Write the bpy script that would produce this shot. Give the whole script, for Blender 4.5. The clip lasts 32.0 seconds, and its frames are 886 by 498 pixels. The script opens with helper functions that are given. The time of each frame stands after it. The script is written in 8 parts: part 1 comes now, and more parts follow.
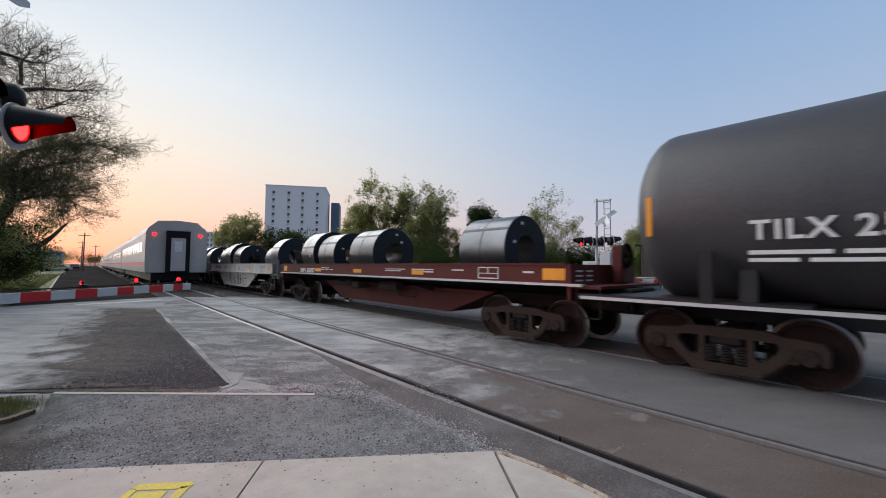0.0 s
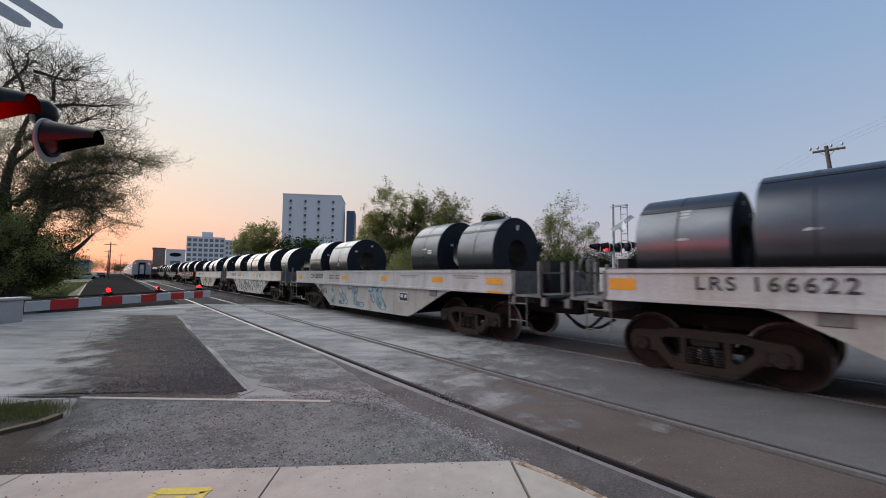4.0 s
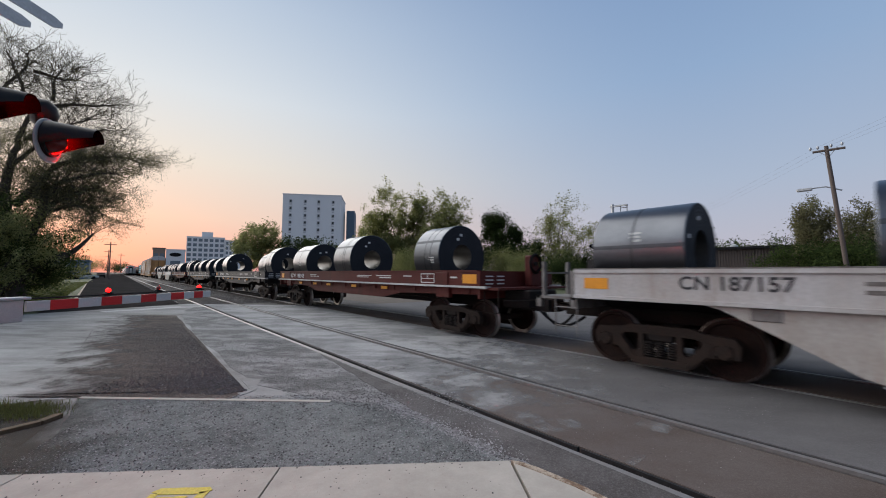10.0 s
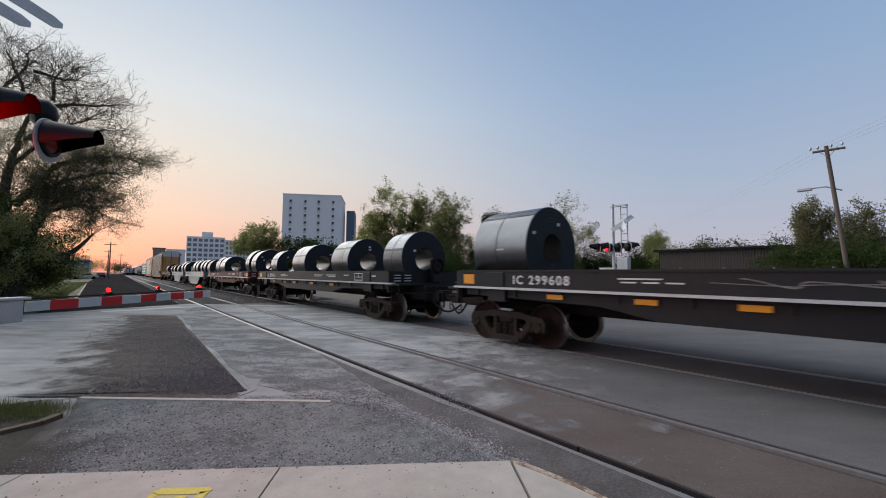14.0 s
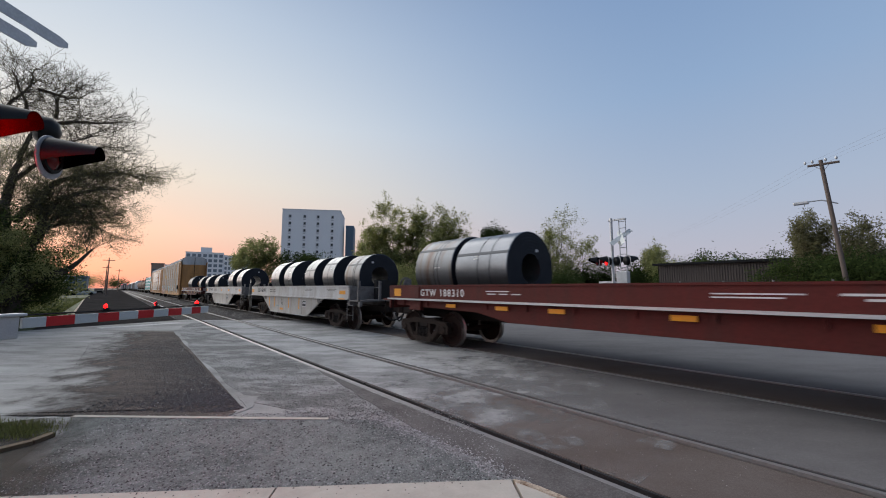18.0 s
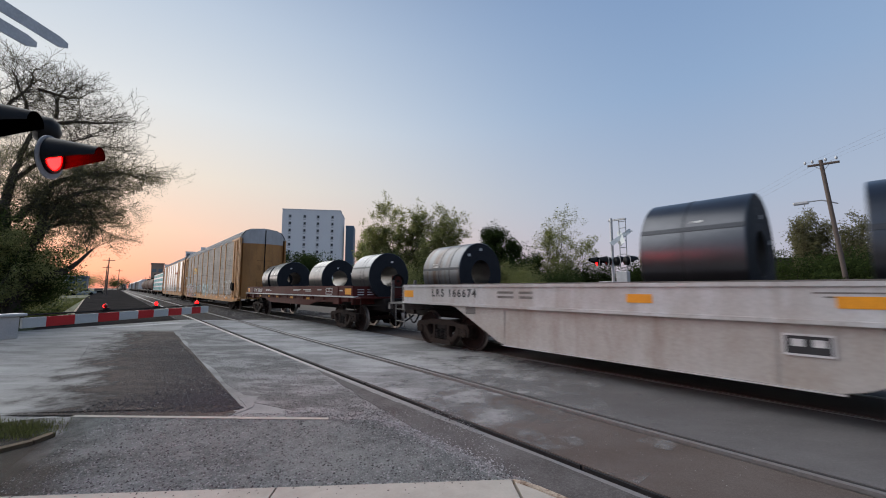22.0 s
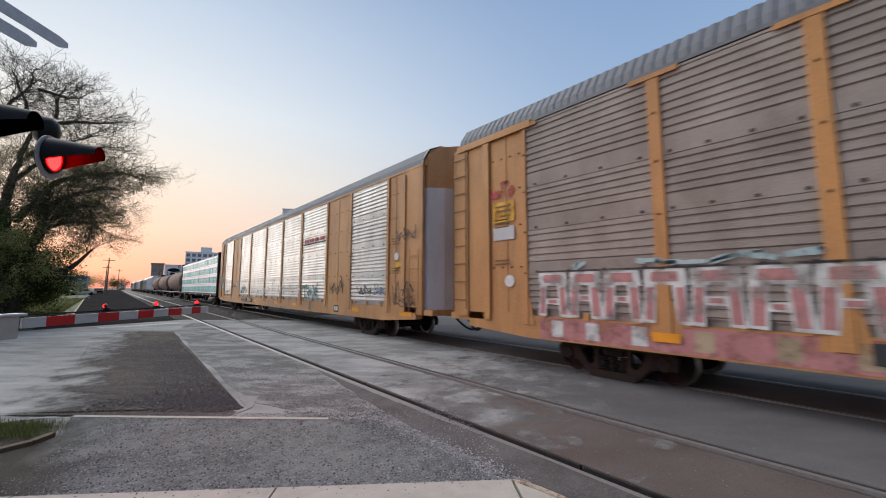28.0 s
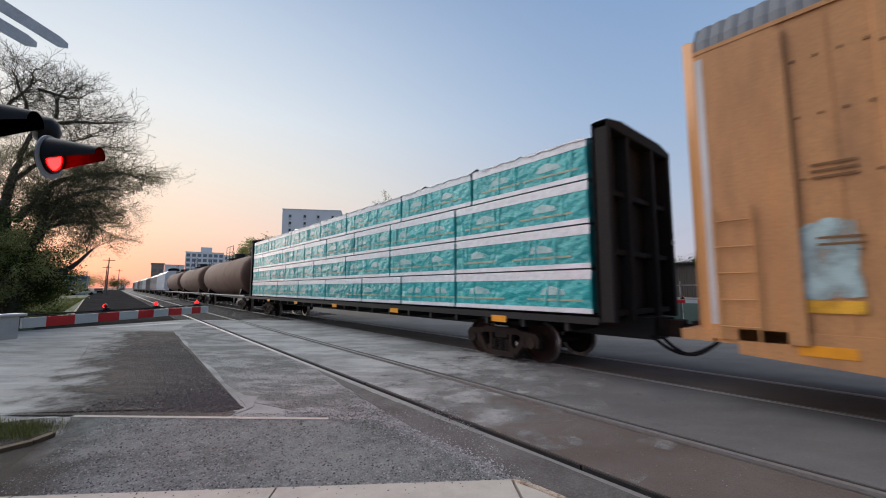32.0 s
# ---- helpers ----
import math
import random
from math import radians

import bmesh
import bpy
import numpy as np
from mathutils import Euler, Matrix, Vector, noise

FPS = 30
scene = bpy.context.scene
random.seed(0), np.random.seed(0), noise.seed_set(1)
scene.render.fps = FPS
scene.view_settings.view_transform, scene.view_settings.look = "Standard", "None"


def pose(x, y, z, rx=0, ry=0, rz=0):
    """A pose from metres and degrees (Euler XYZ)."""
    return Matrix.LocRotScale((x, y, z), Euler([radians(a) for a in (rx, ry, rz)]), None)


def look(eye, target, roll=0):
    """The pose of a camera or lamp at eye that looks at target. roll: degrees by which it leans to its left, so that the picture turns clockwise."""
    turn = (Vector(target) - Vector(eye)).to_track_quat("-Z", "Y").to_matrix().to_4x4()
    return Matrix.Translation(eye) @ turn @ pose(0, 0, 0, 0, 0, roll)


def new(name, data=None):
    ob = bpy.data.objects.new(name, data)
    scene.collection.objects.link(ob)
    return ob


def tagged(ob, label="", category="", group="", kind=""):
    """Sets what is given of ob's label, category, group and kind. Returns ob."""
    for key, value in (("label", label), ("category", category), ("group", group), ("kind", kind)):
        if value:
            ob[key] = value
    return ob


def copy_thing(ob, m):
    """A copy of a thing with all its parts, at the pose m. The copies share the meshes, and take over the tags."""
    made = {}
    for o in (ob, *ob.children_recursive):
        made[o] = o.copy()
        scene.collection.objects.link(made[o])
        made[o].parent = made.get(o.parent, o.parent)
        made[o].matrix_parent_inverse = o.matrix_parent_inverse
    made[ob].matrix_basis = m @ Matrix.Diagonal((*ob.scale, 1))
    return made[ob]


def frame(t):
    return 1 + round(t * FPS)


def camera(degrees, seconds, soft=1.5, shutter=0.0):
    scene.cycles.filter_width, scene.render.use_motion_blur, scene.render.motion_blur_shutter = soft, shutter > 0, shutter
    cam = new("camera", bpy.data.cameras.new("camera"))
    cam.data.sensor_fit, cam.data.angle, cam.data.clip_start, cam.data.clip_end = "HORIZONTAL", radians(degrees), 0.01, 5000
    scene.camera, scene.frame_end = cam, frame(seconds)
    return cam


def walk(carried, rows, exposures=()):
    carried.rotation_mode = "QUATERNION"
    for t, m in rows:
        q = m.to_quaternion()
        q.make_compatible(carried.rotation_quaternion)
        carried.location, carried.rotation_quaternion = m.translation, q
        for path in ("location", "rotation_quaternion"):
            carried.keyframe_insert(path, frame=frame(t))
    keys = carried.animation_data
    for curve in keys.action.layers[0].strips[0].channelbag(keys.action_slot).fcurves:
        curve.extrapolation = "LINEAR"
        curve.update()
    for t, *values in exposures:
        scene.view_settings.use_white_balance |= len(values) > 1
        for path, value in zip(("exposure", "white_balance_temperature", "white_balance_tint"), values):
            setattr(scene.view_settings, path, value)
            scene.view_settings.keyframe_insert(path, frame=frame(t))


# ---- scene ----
# ---------------------------------------------------------------- camera
EYE = (0.0, 0.0, 1.59)


def aim(yaw, pitch, roll):
    """The camera's pose from degrees: yaw from the track towards the road, pitch upwards, roll clockwise."""
    a, b = radians(yaw), radians(pitch)
    way = Vector((math.sin(a) * math.cos(b), math.cos(a) * math.cos(b), math.sin(b)))
    return look(EYE, Vector(EYE) + way, roll)


cam = camera(98.14, 32.0, soft=1.0, shutter=0.25)
STILL = aim(40.155, 3.694, 0.297)
LATE = aim(40.273, 5.842, 0.071)
walk(cam, [(0.0, aim(42.308, 2.682, 0.50)), (0.5, aim(41.541, 2.981, 0.39)), (1.0, aim(41.489, 3.283, 0.32)),
           (1.5, aim(41.075, 3.464, 0.31)), (2.0, aim(40.406, 3.595, 0.31)), (2.5, aim(40.284, 3.656, 0.29)),
           (3.0, STILL), (3.5, STILL), (14.5, STILL), (16.5, aim(40.277, 5.539, 0.104)),
           (17.0, aim(40.264, 5.76, 0.076)), (17.6, LATE), (32.0, LATE)],
     exposures=[(0.0, 0.18), (1.0, 0.11), (2.0, 0.07), (5.0, 0.01), (25.0, 0.0), (27.6, 0.18), (30.0, 0.1), (32.0, 0.12)])

# ---------------------------------------------------------------- light
world = bpy.data.worlds.new("dusk_sky")
scene.world = world
world.use_nodes = True
wn, wl = world.node_tree.nodes, world.node_tree.links


def srgb(r, g, b):
    return tuple((c / 255 / 12.92) if c / 255 < 0.04045 else ((c / 255 + 0.055) / 1.055) ** 2.4 for c in (r, g, b)) + (1.0,)


def sky_ramp(stops, source):
    ramp = wn.new("ShaderNodeValToRGB")
    while len(ramp.color_ramp.elements) < len(stops):
        ramp.color_ramp.elements.new(0.5)
    for e, (p, c) in zip(ramp.color_ramp.elements, stops):
        e.position, e.color = p, srgb(*c)
    wl.new(source, ramp.inputs["Fac"])
    return ramp.outputs["Color"]


# dusk sky after sunset: a warm glow low in the west, down the track, and blue dusk elsewhere
direction = wn.new("ShaderNodeTexCoord").outputs["Generated"]
height = wn.new("ShaderNodeSeparateXYZ")
wl.new(direction, height.inputs[0])
west = sky_ramp([(0.0, (203, 148, 154)), (0.05, (228, 174, 167)), (0.12, (237, 205, 188)), (0.24, (238, 228, 214)), (0.38, (233, 236, 236)), (0.55, (214, 224, 234)), (1.0, (105, 136, 178))], height.outputs["Z"])
east = sky_ramp([(0.0, (182, 178, 192)), (0.08, (181, 183, 201)), (0.2, (168, 182, 205)), (0.42, (144, 170, 204)), (0.6, (128, 156, 195)), (1.0, (72, 98, 138))], height.outputs["Z"])
dot = wn.new("ShaderNodeVectorMath")
dot.operation = "DOT_PRODUCT"
dot.inputs[1].default_value = (-0.09, 1.0, 0.0)
wl.new(direction, dot.inputs[0])
spread = wn.new("ShaderNodeMapRange")
spread.inputs["From Min"].default_value, spread.inputs["From Max"].default_value = 0.12, 1.0
wl.new(dot.outputs["Value"], spread.inputs["Value"])
power = wn.new("ShaderNodeMath")
power.operation = "POWER"
power.inputs[1].default_value = 2.0
wl.new(spread.outputs["Result"], power.inputs[0])
glow_mix = wn.new("ShaderNodeMix")
glow_mix.data_type = "RGBA"
wl.new(power.outputs[0], glow_mix.inputs[0])
wl.new(east, glow_mix.inputs[6])
wl.new(west, glow_mix.inputs[7])
sky = wn.new("ShaderNodeTexSky")
sky.sky_type, sky.sun_disc = "NISHITA", False
sky.sun_elevation, sky.sun_rotation = radians(1.0), radians(-5.0)
haze = wn.new("ShaderNodeMix")
haze.data_type = "RGBA"
haze.inputs[0].default_value = 0.03
wl.new(glow_mix.outputs[2], haze.inputs[6])
wl.new(sky.outputs["Color"], haze.inputs[7])
wl.new(haze.outputs[2], wn["Background"].inputs["Color"])
wn["Background"].inputs["Strength"].default_value = 1.0
# the broad, shadowless light of the dusk sky
sun_data = bpy.data.lights.new("sun", "SUN")
sun_data.energy, sun_data.angle, sun_data.color = 3.5, radians(80), (1.0, 0.98, 0.945)
sun = new("sun", sun_data)
sun.matrix_world = look((0, 0, 60), (3.0, -7.5, 54.6))

# ---------------------------------------------------------------- helpers for meshes
NEAR_TRACK, FAR_TRACK, HALF_GAUGE = 3.933, 7.943, 0.7525


class Shape:
    """Collects boxes, tubes and prisms into one mesh."""

    def __init__(self):
        self.v, self.f, self.soft = [], [], []

    def face(self, pts, soft=False):
        n = len(self.v)
        self.v += [tuple(p) for p in pts]
        self.f.append(tuple(range(n, n + len(pts))))
        self.soft.append(soft)
        return self

    def mesh(self, verts, faces, soft=False):
        n = len(self.v)
        self.v += [tuple(p) for p in verts]
        self.f += [tuple(n + i for i in f) for f in faces]
        self.soft += [soft] * len(faces)
        return self

    def box(self, x0, x1, y0, y1, z0, z1):
        x0, x1, y0, y1, z0, z1 = min(x0, x1), max(x0, x1), min(y0, y1), max(y0, y1), min(z0, z1), max(z0, z1)
        return self.mesh([(x, y, z) for x in (x0, x1) for y in (y0, y1) for z in (z0, z1)],
                         [(0, 1, 3, 2), (4, 6, 7, 5), (0, 4, 5, 1), (2, 3, 7, 6), (0, 2, 6, 4), (1, 5, 7, 3)])

    def slab(self, x0, x1, y0, y1, z0, z1, c):
        """A box with chamfered edges."""
        vs, lo, hi = [], (x0, y0, z0), (x1, y1, z1)
        bm = bmesh.new()
        for sx in (0, 1):
            for sy in (0, 1):
                for sz in (0, 1):
                    s, p = (sx, sy, sz), [(lo, hi)[k][i] for i, k in enumerate((sx, sy, sz))]
                    for free in range(3):
                        w = [p[i] if i == free else p[i] + (c if s[i] == 0 else -c) for i in range(3)]
                        bm.verts.new(w)
        bmesh.ops.convex_hull(bm, input=bm.verts)
        bm.verts.index_update()
        self.mesh([v.co for v in bm.verts], [[v.index for v in f.verts] for f in bm.faces])
        bm.free()
        return self

    def tube(self, a, b, r, seg=12, r2=None, caps=True):
        a, b = Vector(a), Vector(b)
        r2 = r if r2 is None else r2
        d = (b - a).normalized()
        u = d.orthogonal().normalized()
        w = d.cross(u)
        ring = [(math.cos(2 * math.pi * i / seg), math.sin(2 * math.pi * i / seg)) for i in range(seg)]
        vs = [a + r * (c * u + s * w) for c, s in ring] + [b + r2 * (c * u + s * w) for c, s in ring]
        self.mesh(vs, [(i, (i + 1) % seg, seg + (i + 1) % seg, seg + i) for i in range(seg)], True)
        if caps:
            self.face([vs[i] for i in reversed(range(seg))])
            self.face([vs[seg + i] for i in range(seg)])
        return self

    def pipe(self, pts, r, seg=8):
        """One unbroken bent tube through the points."""
        pts = [Vector(p) for p in pts]
        rings, u = [], None
        for i, p in enumerate(pts):
            d = (pts[min(i + 1, len(pts) - 1)] - pts[max(i - 1, 0)]).normalized()
            u = d.orthogonal().normalized() if u is None else (u - d * u.dot(d)).normalized()
            w = d.cross(u)
            rings.append([p + r * (math.cos(2 * math.pi * k / seg) * u + math.sin(2 * math.pi * k / seg) * w) for k in range(seg)])
        vs = [v for ring in rings for v in ring]
        fs = [(j * seg + i, j * seg + (i + 1) % seg, (j + 1) * seg + (i + 1) % seg, (j + 1) * seg + i) for j in range(len(pts) - 1) for i in range(seg)]
        self.mesh(vs, fs, True)
        self.face(list(reversed(rings[0])))
        self.face(rings[-1])
        return self

    def prism(self, poly, axis, a, b, soft=False):
        """Extrude a 2D polygon along an axis; poly holds the other two coordinates in x, y, z order."""
        def put(p, k):
            q = list(p)
            q.insert("xyz".index(axis), k)
            return q
        n = len(poly)
        A, Bq = [put(p, a) for p in poly], [put(p, b) for p in poly]
        self.mesh(A + Bq, [(i, (i + 1) % n, n + (i + 1) % n, n + i) for i in range(n)], soft)
        self.face(list(reversed(A)))
        self.face(Bq)
        return self

    def lathe(self, prof, centre, axis="x", seg=32, soft=True):
        """Turn a profile of (along, radius) about an axis through centre."""
        vs = []
        for h, r in prof:
            for i in range(seg):
                c, s = math.cos(2 * math.pi * i / seg) * r, math.sin(2 * math.pi * i / seg) * r
                p = {"x": (h, c, s), "y": (c, h, s), "z": (c, s, h)}[axis]
                vs.append([p[k] + centre[k] for k in range(3)])
        fs = []
        for j in range(len(prof) - 1):
            for i in range(seg):
                fs.append((j * seg + i, j * seg + (i + 1) % seg, (j + 1) * seg + (i + 1) % seg, (j + 1) * seg + i))
        return self.mesh(vs, fs, soft)

    def data(self, name, material):
        me = bpy.data.meshes.new(name)
        me.from_pydata([tuple(p) for p in self.v], [], self.f)
        me.polygons.foreach_set("use_smooth", self.soft)
        if len(self.f) > 4000:
            me.materials.append(material)
            return me
        bm = bmesh.new()
        bm.from_mesh(me)
        bmesh.ops.remove_doubles(bm, verts=bm.verts, dist=1e-5)
        bmesh.ops.recalc_face_normals(bm, faces=bm.faces)
        bm.to_mesh(me)
        bm.free()
        if any(self.soft):
            me.set_sharp_from_angle(angle=radians(40))
        me.materials.append(material)
        return me


def part(name, shape, material, parent=None, label=""):
    ob = new(name, shape.data(name, material) if isinstance(shape, Shape) else shape)
    if parent:
        ob.parent = parent
    if label:
        tagged(ob, label)
    return ob


def thing(name, label, category, m=None, group="", shape=None, material=None, kind=""):
    ob = new(name, shape.data(name, material) if shape else None)
    if m is not None:
        ob.matrix_basis = m
    return tagged(ob, label, category, group, kind)


# ---------------------------------------------------------------- materials
def make_mat(name, colour, rough=0.7, metal=0.0, vary=0.25, scale=3.0, bump=0.15, fine=60.0, dark=None, amount=0.5,
             stretch=(1, 1, 1), rand=0.0, spec=0.4, contrast=(0.35, 0.7), coarse=None, worn=None, streak=None):
    """Base colour with large stains in a second colour, fine grain, bump and roughness that follows the stains."""
    m = bpy.data.materials.new(name)
    m.use_nodes = True
    n, l = m.node_tree.nodes, m.node_tree.links
    p = n["Principled BSDF"]
    tc = n.new("ShaderNodeTexCoord")
    mp = n.new("ShaderNodeMapping")
    mp.inputs["Scale"].default_value = stretch
    l.new(tc.outputs["Object"], mp.inputs["Vector"])
    big = n.new("ShaderNodeTexNoise")
    big.inputs["Scale"].default_value, big.inputs["Detail"].default_value = scale, 6.0
    big.inputs["Roughness"].default_value = 0.65
    l.new(mp.outputs["Vector"], big.inputs["Vector"])
    ramp = n.new("ShaderNodeMapRange")
    ramp.inputs["From Min"].default_value, ramp.inputs["From Max"].default_value = contrast
    l.new(big.outputs["Fac"], ramp.inputs["Value"])
    small = n.new("ShaderNodeTexNoise")
    small.inputs["Scale"].default_value, small.inputs["Detail"].default_value = fine, 3.0
    l.new(tc.outputs["Object"], small.inputs["Vector"])
    mix = n.new("ShaderNodeMix")
    mix.data_type = "RGBA"
    dark = dark or tuple(c * (1 - vary) for c in colour)
    mix.inputs[6].default_value, mix.inputs[7].default_value = (*colour, 1), (*dark, 1)
    fac = n.new("ShaderNodeMath")
    fac.operation = "MULTIPLY"
    fac.inputs[1].default_value = amount
    l.new(ramp.outputs["Result"], fac.inputs[0])
    l.new(fac.outputs[0], mix.inputs[0])
    body = mix.outputs[2]
    if streak:
        # rust and grime that ran down the side
        sm = n.new("ShaderNodeMapping")
        sm.inputs["Scale"].default_value = (2.0, 1.5, 0.3)
        l.new(tc.outputs["Object"], sm.inputs["Vector"])
        runs = n.new("ShaderNodeTexNoise")
        runs.inputs["Scale"].default_value, runs.inputs["Detail"].default_value = 1.7, 7.0
        runs.inputs["Roughness"].default_value = 0.7
        l.new(sm.outputs["Vector"], runs.inputs["Vector"])
        rr_ = n.new("ShaderNodeMapRange")
        rr_.inputs["From Min"].default_value, rr_.inputs["From Max"].default_value = 0.5, 0.72
        rr_.inputs["To Max"].default_value = 0.6
        l.new(runs.outputs["Fac"], rr_.inputs["Value"])
        sx = n.new("ShaderNodeMix")
        sx.data_type = "RGBA"
        sx.inputs[7].default_value = (*streak, 1)
        l.new(rr_.outputs["Result"], sx.inputs[0])
        l.new(body, sx.inputs[6])
        body = sx.outputs[2]
    hsv = n.new("ShaderNodeHueSaturation")
    l.new(body, hsv.inputs["Color"])
    val = n.new("ShaderNodeMapRange")
    val.inputs["To Min"].default_value, val.inputs["To Max"].default_value = 1 - vary * 0.7, 1 + vary * 0.7
    val.inputs["From Min"].default_value, val.inputs["From Max"].default_value = 0.3, 0.7
    l.new(small.outputs["Fac"], val.inputs["Value"])
    last = val.outputs["Result"]
    if rand:
        info = n.new("ShaderNodeObjectInfo")
        rr = n.new("ShaderNodeMapRange")
        rr.inputs["To Min"].default_value, rr.inputs["To Max"].default_value = 1 - rand, 1 + rand
        l.new(info.outputs["Random"], rr.inputs["Value"])
        mu = n.new("ShaderNodeMath")
        mu.operation = "MULTIPLY"
        l.new(last, mu.inputs[0])
        l.new(rr.outputs["Result"], mu.inputs[1])
        last = mu.outputs[0]
    l.new(last, hsv.inputs["Value"])
    l.new(hsv.outputs["Color"], p.inputs["Base Color"])
    ro = n.new("ShaderNodeMapRange")
    ro.inputs["To Min"].default_value, ro.inputs["To Max"].default_value = max(rough - 0.12, 0.05), min(rough + 0.12, 1)
    l.new(big.outputs["Fac"], ro.inputs["Value"])
    l.new(ro.outputs["Result"], p.inputs["Roughness"])
    p.inputs["Metallic"].default_value = metal
    p.inputs["Specular IOR Level"].default_value = spec
    if bump:
        bp = n.new("ShaderNodeBump")
        bp.inputs["Strength"].default_value, bp.inputs["Distance"].default_value = bump, coarse or 0.01
        l.new(small.outputs["Fac"], bp.inputs["Height"])
        l.new(bp.outputs["Normal"], p.inputs["Normal"])
    if worn:
        # thin paint: the surface below shows through where it has worn off
        thin = n.new("ShaderNodeTexNoise")
        thin.inputs["Scale"].default_value, thin.inputs["Detail"].default_value = 3.5, 8.0
        l.new(tc.outputs["Object"], thin.inputs["Vector"])
        cover = n.new("ShaderNodeMapRange")
        cover.inputs["From Min"].default_value, cover.inputs["From Max"].default_value = 0.36, 0.56
        cover.inputs["To Min"].default_value = worn
        l.new(thin.outputs["Fac"], cover.inputs["Value"])
        l.new(cover.outputs["Result"], p.inputs["Alpha"])
    return m


def glow(name, colour, strength):
    m = bpy.data.materials.new(name)
    m.use_nodes = True
    p = m.node_tree.nodes["Principled BSDF"]
    p.inputs["Base Color"].default_value = (*[c * 0.5 for c in colour], 1)
    p.inputs["Emission Color"].default_value = (*colour, 1)
    p.inputs["Emission Strength"].default_value = strength
    return m


def leaf_mat(name, colour, dark):
    """Thin leaves: half the light goes through them; clumps differ."""
    m = bpy.data.materials.new(name)
    m.use_nodes = True
    n, l = m.node_tree.nodes, m.node_tree.links
    n.remove(n["Principled BSDF"])
    tc = n.new("ShaderNodeTexCoord")
    no = n.new("ShaderNodeTexNoise")
    no.inputs["Scale"].default_value = 0.8
    l.new(tc.outputs["Object"], no.inputs["Vector"])
    geo = n.new("ShaderNodeNewGeometry")
    add = n.new("ShaderNodeMath")
    add.operation = "MULTIPLY_ADD"
    add.inputs[1].default_value = 0.6
    l.new(geo.outputs["Random Per Island"], add.inputs[0])
    l.new(no.outputs["Fac"], add.inputs[2])
    rng = n.new("ShaderNodeMapRange")
    rng.inputs["From Min"].default_value, rng.inputs["From Max"].default_value = 0.4, 1.1
    l.new(add.outputs[0], rng.inputs["Value"])
    mix = n.new("ShaderNodeMix")
    mix.data_type = "RGBA"
    mix.inputs[6].default_value, mix.inputs[7].default_value = (*dark, 1), (*colour, 1)
    l.new(rng.outputs["Result"], mix.inputs[0])
    a, b, s = n.new("ShaderNodeBsdfDiffuse"), n.new("ShaderNodeBsdfTranslucent"), n.new("ShaderNodeMixShader")
    s.inputs[0].default_value = 0.6
    l.new(mix.outputs[2], a.inputs["Color"])
    l.new(mix.outputs[2], b.inputs["Color"])
    l.new(a.outputs[0], s.inputs[1])
    l.new(b.outputs[0], s.inputs[2])
    l.new(s.outputs[0], n["Material Output"].inputs["Surface"])
    return m


